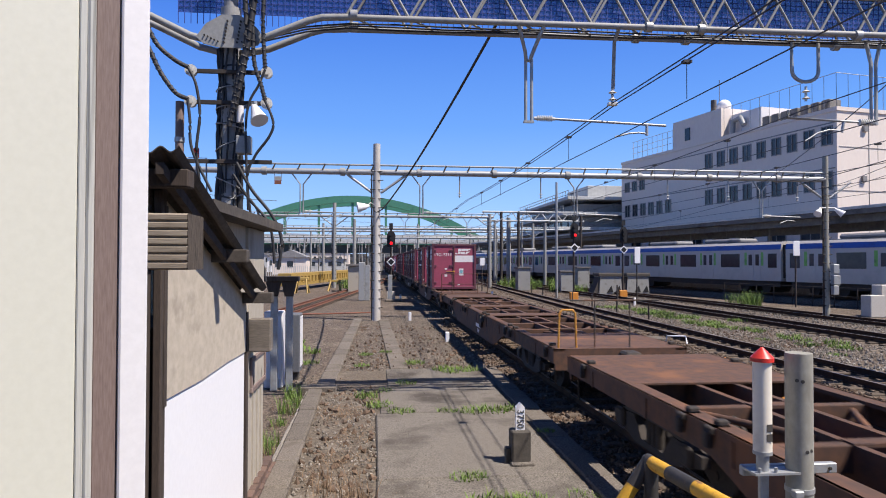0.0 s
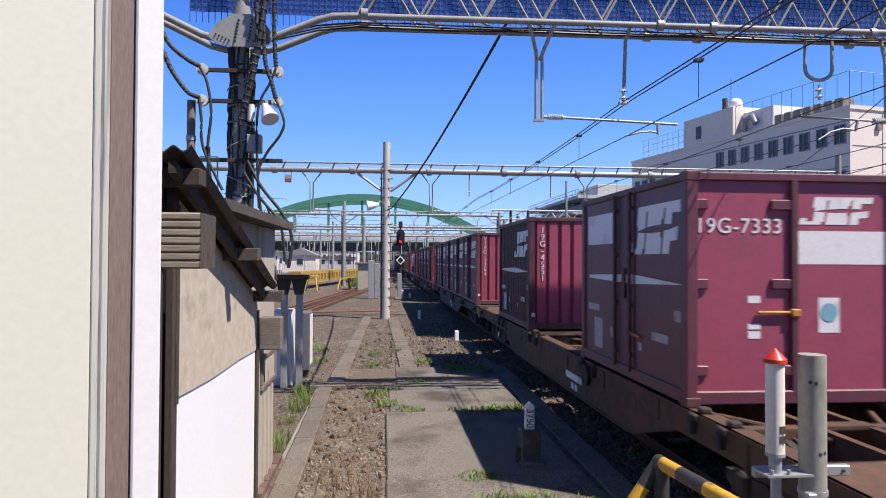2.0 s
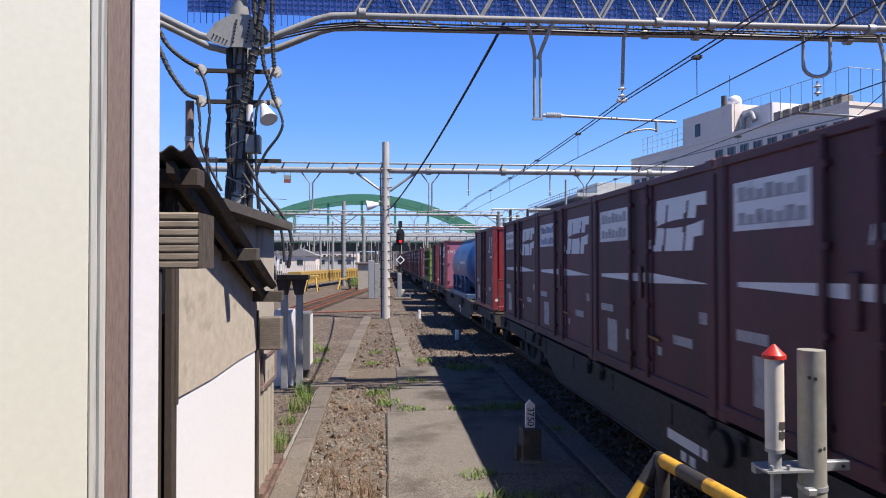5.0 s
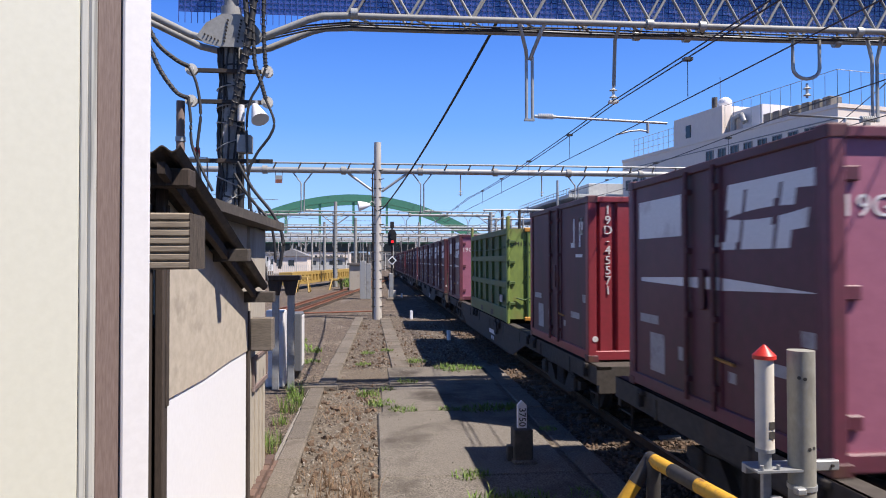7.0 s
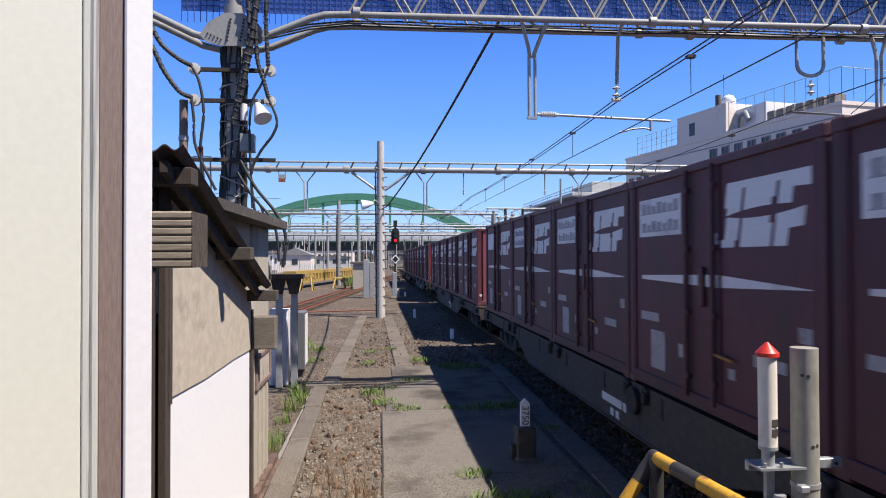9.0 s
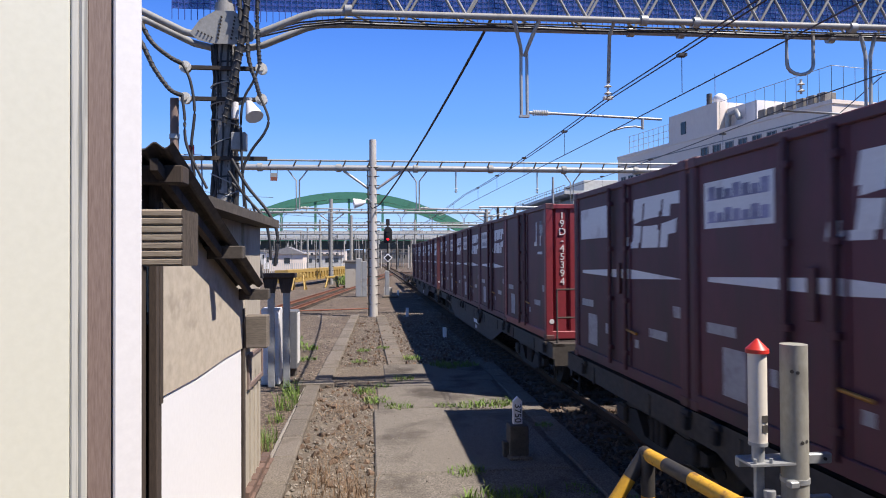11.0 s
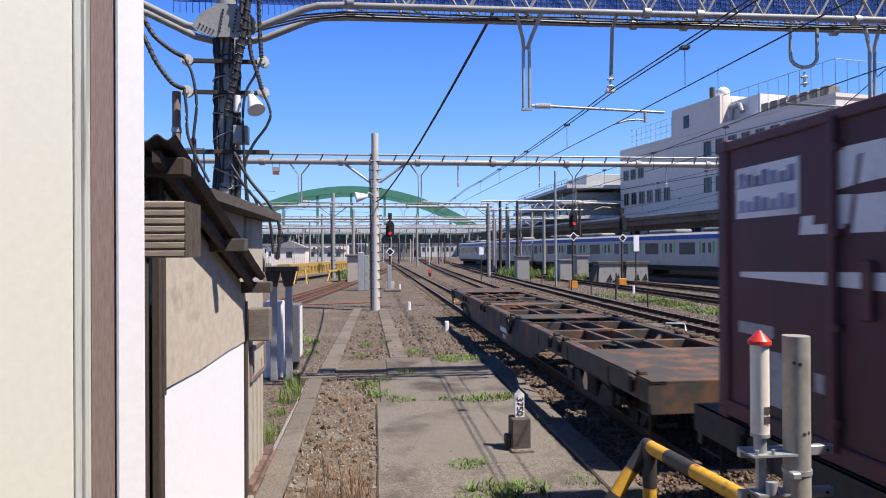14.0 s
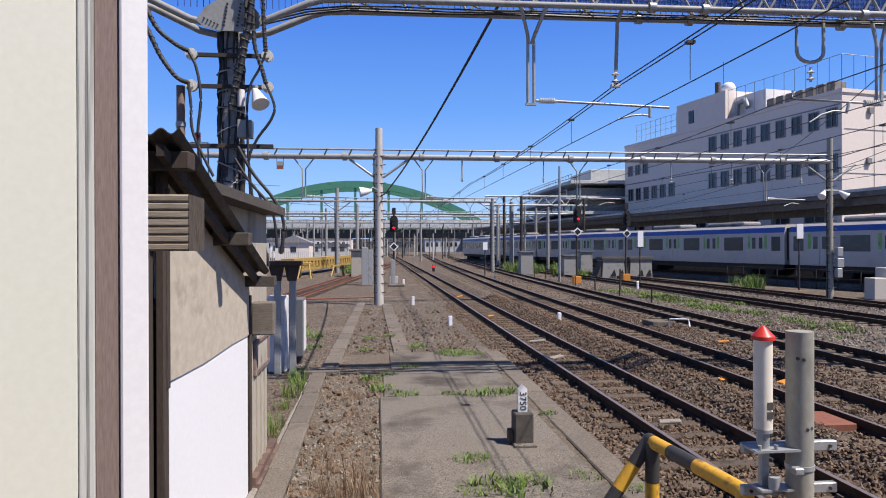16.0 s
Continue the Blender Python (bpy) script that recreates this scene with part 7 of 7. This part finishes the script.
    if text:
        if kind in ("ribbed", "ribbed_end"):
            lettering("lettering", "\n".join(text), 0.185, "white_mark", c, Matrix.Translation((-0.91, 0.018, 1.68)) @ FRONT, thick=0.006)
        else:
            lettering("lettering", text, 0.23, "white_mark", c, Matrix.Translation((-0.62, 0.044, 1.92)) @ FRONT, 1.06)
    return c


M["tank_blue"] = material("tank_blue", (0.018, 0.092, 0.265), 0.4, second=(0.016, 0.08, 0.235), third=(0.028, 0.075, 0.18), fine=10, coarse=1.2, bump=0.03, spot=0.62)
M["tank_frame"] = material("tank_frame", (0.04, 0.10, 0.19), 0.5, second=(0.032, 0.082, 0.155), third=(0.12, 0.13, 0.13), fine=14, coarse=2, bump=0.05)
M["lime_green"] = material("lime_green", (0.21, 0.285, 0.062), 0.65, second=(0.165, 0.23, 0.055), third=(0.25, 0.165, 0.065), fine=14, coarse=1.3, bump=0.06, spot=0.5, stretch=(1, 1, 0.4))
M["dark_green"] = material("dark_green", (0.052, 0.105, 0.027), 0.6, second=(0.04, 0.08, 0.024), fine=14, coarse=1.1, bump=0.06)
M["mid_green"] = material("mid_green", (0.08, 0.13, 0.034), 0.6, second=(0.06, 0.10, 0.03), third=(0.10, 0.10, 0.035), fine=14, coarse=1.1, bump=0.06, spot=0.5)
M["gold_mark"] = material("gold_mark", (0.55, 0.47, 0.22), 0.55, bump=0.02)


def tank_container():
    """A 20-foot tank container, front at y = 0."""
    c = thing("tank_container", "blue tank container with white and gold marks on a steel cradle", "tank container", "containers of the freight train")
    Ln = 6.06
    bm = bmesh.new()
    prof = [(0.0, 0.28), (0.35, 0.16), (0.75, 0.07), (1.02, 0.13), (1.16, 0.35), (1.18, 0.55)]
    rings = []
    for r, y in prof + [(r, Ln - y) for r, y in prof[::-1]]:
        rings.append([bm.verts.new((max(r, 0.001) * math.cos(a), y, 1.32 + max(r, 0.001) * math.sin(a))) for a in [2 * math.pi * j / 40 for j in range(40)]])
    for a, b in zip(rings, rings[1:]):
        for j in range(40):
            bm.faces.new((a[j], a[(j + 1) % 40], b[(j + 1) % 40], b[j])).smooth = True
    part("barrel", bm, "tank_blue", c)
    bm = bmesh.new()
    for x in (-1, 1):
        box(bm, x * 1.0, x * 1.215, 0, Ln, 0.0, 0.20, 0.015)
    for y in (0.0, 1.9, 3.9, Ln - 0.2):
        box(bm, -1.0, 1.0, y, y + 0.2, 0.02, 0.2, 0.01)
    part("cradle_frame", bm, "tank_frame", c)
    for y in (0.75, 2.05, 3.85, 5.1):
        for x in (-1, 1):
            bm = bmesh.new()
            prism(bm, [(y, 0.2), (y, 0.72), (y + 0.08, 0.86), (y + 0.36, 0.86), (y + 0.28, 0.72), (y + 0.14, 0.6), (y + 0.14, 0.2)], 0, x * 0.98, x * 1.17)
            part("saddle", bm, "tank_frame", c)
    for x in (-1, 1):
        bm = bmesh.new()
        tube(bm, [(x * 1.05, 2.2, 0.36), (x * 1.05, 5.0, 0.36)], 0.055, 10)
        part("pipe", bm, "tank_frame", c)
    bm = bmesh.new()
    for x in (-0.62, 0.62):
        box(bm, x - 0.03, x + 0.03, 0.5, Ln - 0.3, 2.30, 2.42, 0.008)
    box(bm, -0.62, 0.62, 0.5, 0.56, 2.28, 2.42, 0.008)
    part("walkway_rim", bm, "tank_frame", c)
    for y in (1.1, 2.4, 3.7, 5.0):
        bm = bmesh.new()
        prism(bm, [(-0.95, 2.02), (-0.62, 2.40), (-0.56, 2.40), (-0.80, 2.06)], 1, y, y + 0.35)
        part("spray_guard", bm, "tank_frame", c)
    for y in (1.7, 3.1, 4.4):
        bm = bmesh.new()
        tube(bm, [(0, y, 2.4), (0, y, 2.52)], 0.26, 16)
        part("manhole_cover", bm, "tank_frame", c)
    # marks
    bm = bmesh.new()
    for k in range(40):
        a0, a1 = 2 * math.pi * k / 40, 2 * math.pi * (k + 1) / 40
        q = []
        for a, r in ((a0, 0.30), (a1, 0.30), (a1, 0.27), (a0, 0.27)):
            q.append(bm.verts.new((r * math.cos(a), 0.16 + 0.16 * 0 - 0.02, 1.38 + r * math.sin(a))))
        bm.faces.new(q)
    for i in range(9):
        x0 = -0.44 + i * 0.1
        box(bm, x0, x0 + 0.065, 0.035, 0.045, 1.72, 1.80)
    for i in range(8):
        x0 = -0.42 + i * 0.1
        box(bm, x0, x0 + 0.07, 0.04, 0.05, 0.86, 0.93)
    for i in range(14):
        y0 = 0.8 + i * 0.11
        box(bm, -1.195, -1.18, y0, y0 + 0.08, 1.36, 1.46)
    part("painted_mark", bm, "white_mark", c, "white ring and bars")
    bm = bmesh.new()
    for i in range(7):
        for s in (-1, 1):
            x0 = s * (0.36 + i * 0.075)
            box(bm, x0, x0 + s * 0.05, 0.05 + 0.006 * i, 0.06 + 0.006 * i, 1.32, 1.42)
    part("maker_mark", bm, "gold_mark", c, "gold painted bars")
    lettering("lettering", "UT20A-5253", 0.15, "white_mark", c, Matrix.Translation((0, 0.02, 1.93)) @ FRONT, 1.05)
    # ring on the side
    bm = bmesh.new()
    for k in range(32):
        a0, a1 = 2 * math.pi * k / 32, 2 * math.pi * (k + 1) / 32
        q = []
        for a, r in ((a0, 0.36), (a1, 0.36), (a1, 0.33), (a0, 0.33)):
            z = 1.5 + r * math.sin(a)
            x = -math.sqrt(max(0, 1.192 ** 2 - (z - 1.32) ** 2))
            q.append(bm.verts.new((x, 3.05 + r * math.cos(a), z)))
        bm.faces.new(q)
    part("ring_mark", bm, "white_mark", c)
    return c


def open_box_container():
    """A 20-foot ribbed green box for bulk goods with tall corner posts."""
    c = thing("bulk_container", "lime green ribbed steel bulk container with rusty door bars", "freight container", "containers of the freight train")
    W, Ln, H = 1.225, 6.06, 2.3
    bm = bmesh.new()
    box(bm, -W + 0.07, W - 0.07, 0.08, Ln - 0.08, 0.1, H)
    part("box_body", bm, "dark_green", c)
    for y in (0.0, Ln - 0.16):
        for x in (-1, 1):
            bm = bmesh.new()
            box(bm, x * W, x * (W - 0.07), y, y + 0.16, 0, 2.6, 0.01)
            part("corner_post", bm, "lime_green", c)
    for x in (-1, 1):
        for z in (0.02, 0.86, 1.50, 2.16):
            bm = bmesh.new()
            box(bm, x * W, x * (W - 0.09), 0.16, Ln - 0.16, z, z + (0.34 if z < 0.1 else 0.15), 0.01)
            part("side_rail", bm, "mid_green", c)
        for y in (1.12, 2.12, 3.12, 4.12, 5.02):
            bm = bmesh.new()
            box(bm, x * (W - 0.005), x * (W - 0.08), y, y + 0.08, 0.3, 2.2, 0.008)
            part("side_rib", bm, "mid_green", c)
    bm = bmesh.new()
    box(bm, -W + 0.07, W - 0.07, 0.03, 0.075, 0.1, H, 0.006)
    part("end_door", bm, "lime_green", c)
    for x in (-0.72, -0.27, -0.07, 0.5):
        bm = bmesh.new()
        tube(bm, [(x, 0.0, 0.08), (x, 0.0, H)], 0.03, 8)
        for z in (0.5, 1.1, 1.7):
            box(bm, x - 0.05, x + 0.05, -0.02, 0.04, z, z + 0.05)
        bar = part("lock_bar", bm, "dark_green", c)
        bm = bmesh.new()
        for z in (0.06, H - 0.08):
            box(bm, x - 0.08, x + 0.08, -0.035, 0.05, z, z + 0.1, 0.015)
        part("lock_end", bm, "yellow_lock", bar, "rusty orange lock fitting")
    for x in (-1.0, -0.55, 0.2):
        bm = bmesh.new()
        tube(bm, [(x, -0.01, 0.62), (x + 0.2, -0.03, 0.56), (x + 0.34, -0.01, 0.62)], 0.02, 6)
        part("door_lever", bm, "dark_green", c)
    for x, y in ((0.0, 0.9), (0.3, 2.3), (-0.2, 3.9), (0.1, 5.0)):
        bm = bmesh.new()
        bmesh.ops.create_icosphere(bm, subdivisions=2, radius=0.33, matrix=Matrix.Translation((x, y, H)) @ Matrix.Diagonal((1.3, 1.2, 0.5, 1)))
        part("cover_sheet", bm, "dark_green", c)
    lettering("lettering", "UM13A-239", 0.15, "black_mark", c, Matrix.Translation((-0.74, 0.024, 1.93)) @ FRONT, 1.1)
    for z in (0.45, 0.95, 1.45, 1.95):  # hinge straps on the posts
        for x in (-1, 1):
            bm = bmesh.new()
            box(bm, x * (W - 0.2), x * (W + 0.012), -0.012, 0.03, z, z + 0.07, 0.008)
            tube(bm, [(x * (W - 0.05), -0.02, z - 0.03), (x * (W - 0.05), -0.02, z + 0.10)], 0.022, 8)
            part("hinge_strap", bm, "mid_green", c)
    for x in (-1, 1):  # rope rail with hooks along the top, fork pockets below
        bm = bmesh.new()
        tube(bm, sag((x * (W + 0.02), 0.2, 1.86), (x * (W + 0.02), Ln - 0.2, 1.86), 0.05, 12), 0.014, 5)
        part("rope_rail", bm, "dark_green", c)
        for y in (1.9, 3.6):
            bm = bmesh.new()
            box(bm, x * (W - 0.02), x * (W + 0.004), y, y + 0.36, 0.06, 0.2)
            part("fork_pocket", bm, "signal_black", c)
    bm = bmesh.new()
    box(bm, -W - 0.004, -W + 0.01, 0.62, 0.98, 0.48, 0.66)
    part("paper_notice", bm, "grey_mark", c)
    return c

# ---- the train's make-up: front of each load along the train, in metres ahead of the eye at the start ----
SPEED, GAIN = 14.70, 0.0147
rolling = []  # (thing, metres ahead at the start, height)

WAGON_FRONTS = [(-8.9, "wagon_rust", True), (11.45, "wagon_rust", False), (31.75, "wagon_rust", True), (51.55, "wagon_grey", False), (71.9, "wagon_grey", False),
                (92.25, "wagon_grey", True), (112.5, "wagon_grey", False), (133.1, "wagon_grey", True), (153.5, "wagon_grey", False), (173.9, "wagon_grey", True),
                (194.0, "wagon_grey", False), (214.6, "wagon_dark", False)]
wagon_labels = {"wagon_rust": "rusty brown flat container wagon with open frame", "wagon_grey": "dusty grey-brown flat container wagon under load", "wagon_dark": "empty dark grey flat wagon with rusty sill tops"}
wagon_made = {}
for s, tone, handrail in WAGON_FRONTS:
    if (tone, handrail) in wagon_made:
        ob = copy_thing(wagon_made[tone, handrail], pose(TRAIN_X, s, 0))
    else:
        ob = wagon_made[tone, handrail] = wagon(tone, wagon_labels[tone], handrail)
    rolling.append((ob, s, 0.0))

container_made = {}


def load(s, kind, tone, text="", logo="slanted", notice="grey", end_tone="", middle=False):
    key = (kind, tone, text, logo, notice, end_tone, middle)
    if key in container_made:
        ob = copy_thing(container_made[key], pose(TRAIN_X, s, DECK))
    else:
        ob = container_made[key] = container(kind, tone, text, logo, notice, end_tone, middle)
    rolling.append((ob, s, DECK + 0.002))


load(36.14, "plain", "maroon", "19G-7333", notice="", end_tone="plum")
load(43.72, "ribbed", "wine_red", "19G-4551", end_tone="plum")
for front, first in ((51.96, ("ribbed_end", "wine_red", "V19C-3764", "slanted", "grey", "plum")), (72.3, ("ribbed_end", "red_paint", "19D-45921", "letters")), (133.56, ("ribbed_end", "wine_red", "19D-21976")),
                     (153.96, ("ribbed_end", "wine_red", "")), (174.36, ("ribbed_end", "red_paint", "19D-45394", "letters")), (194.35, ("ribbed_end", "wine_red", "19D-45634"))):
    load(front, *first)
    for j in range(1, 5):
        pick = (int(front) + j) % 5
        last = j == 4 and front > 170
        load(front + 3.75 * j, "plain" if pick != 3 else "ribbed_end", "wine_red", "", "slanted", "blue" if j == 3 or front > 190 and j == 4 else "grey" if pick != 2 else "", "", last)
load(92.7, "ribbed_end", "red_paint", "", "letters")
load(107.6, "plain", "maroon", "19G-6468", notice="", end_tone="sunlit_faded_maroon")
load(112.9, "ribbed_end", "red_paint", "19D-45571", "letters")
load(128.07, "plain", "maroon", "19G-7331", notice="", end_tone="sunlit_faded_maroon")
rolling.append((tank_container(), 98.9, DECK + 0.002))
rolling.append((open_box_container(), 119.0, DECK + 0.002))


def motions():
    stamps = [0.5 * i for i in range(33)]
    for ob, s, z in rolling:
        walk(ob, [(t, pose(TRAIN_X, s - SPEED * t - 0.5 * GAIN * t * t, z)) for t in stamps])
    # wheels roll with the wagons
    ticks = [i / 24 for i in range(24 * 16 + 1)]
    for ob, s, z in rolling:
        for w in ob.children:
            if w.name.startswith("wheelset"):
                y = w.location.y
                walk(w, [(t, pose(0, y, 0.43, math.degrees((SPEED * t + 0.5 * GAIN * t * t) / 0.43) % 360)) for t in ticks])


motions()
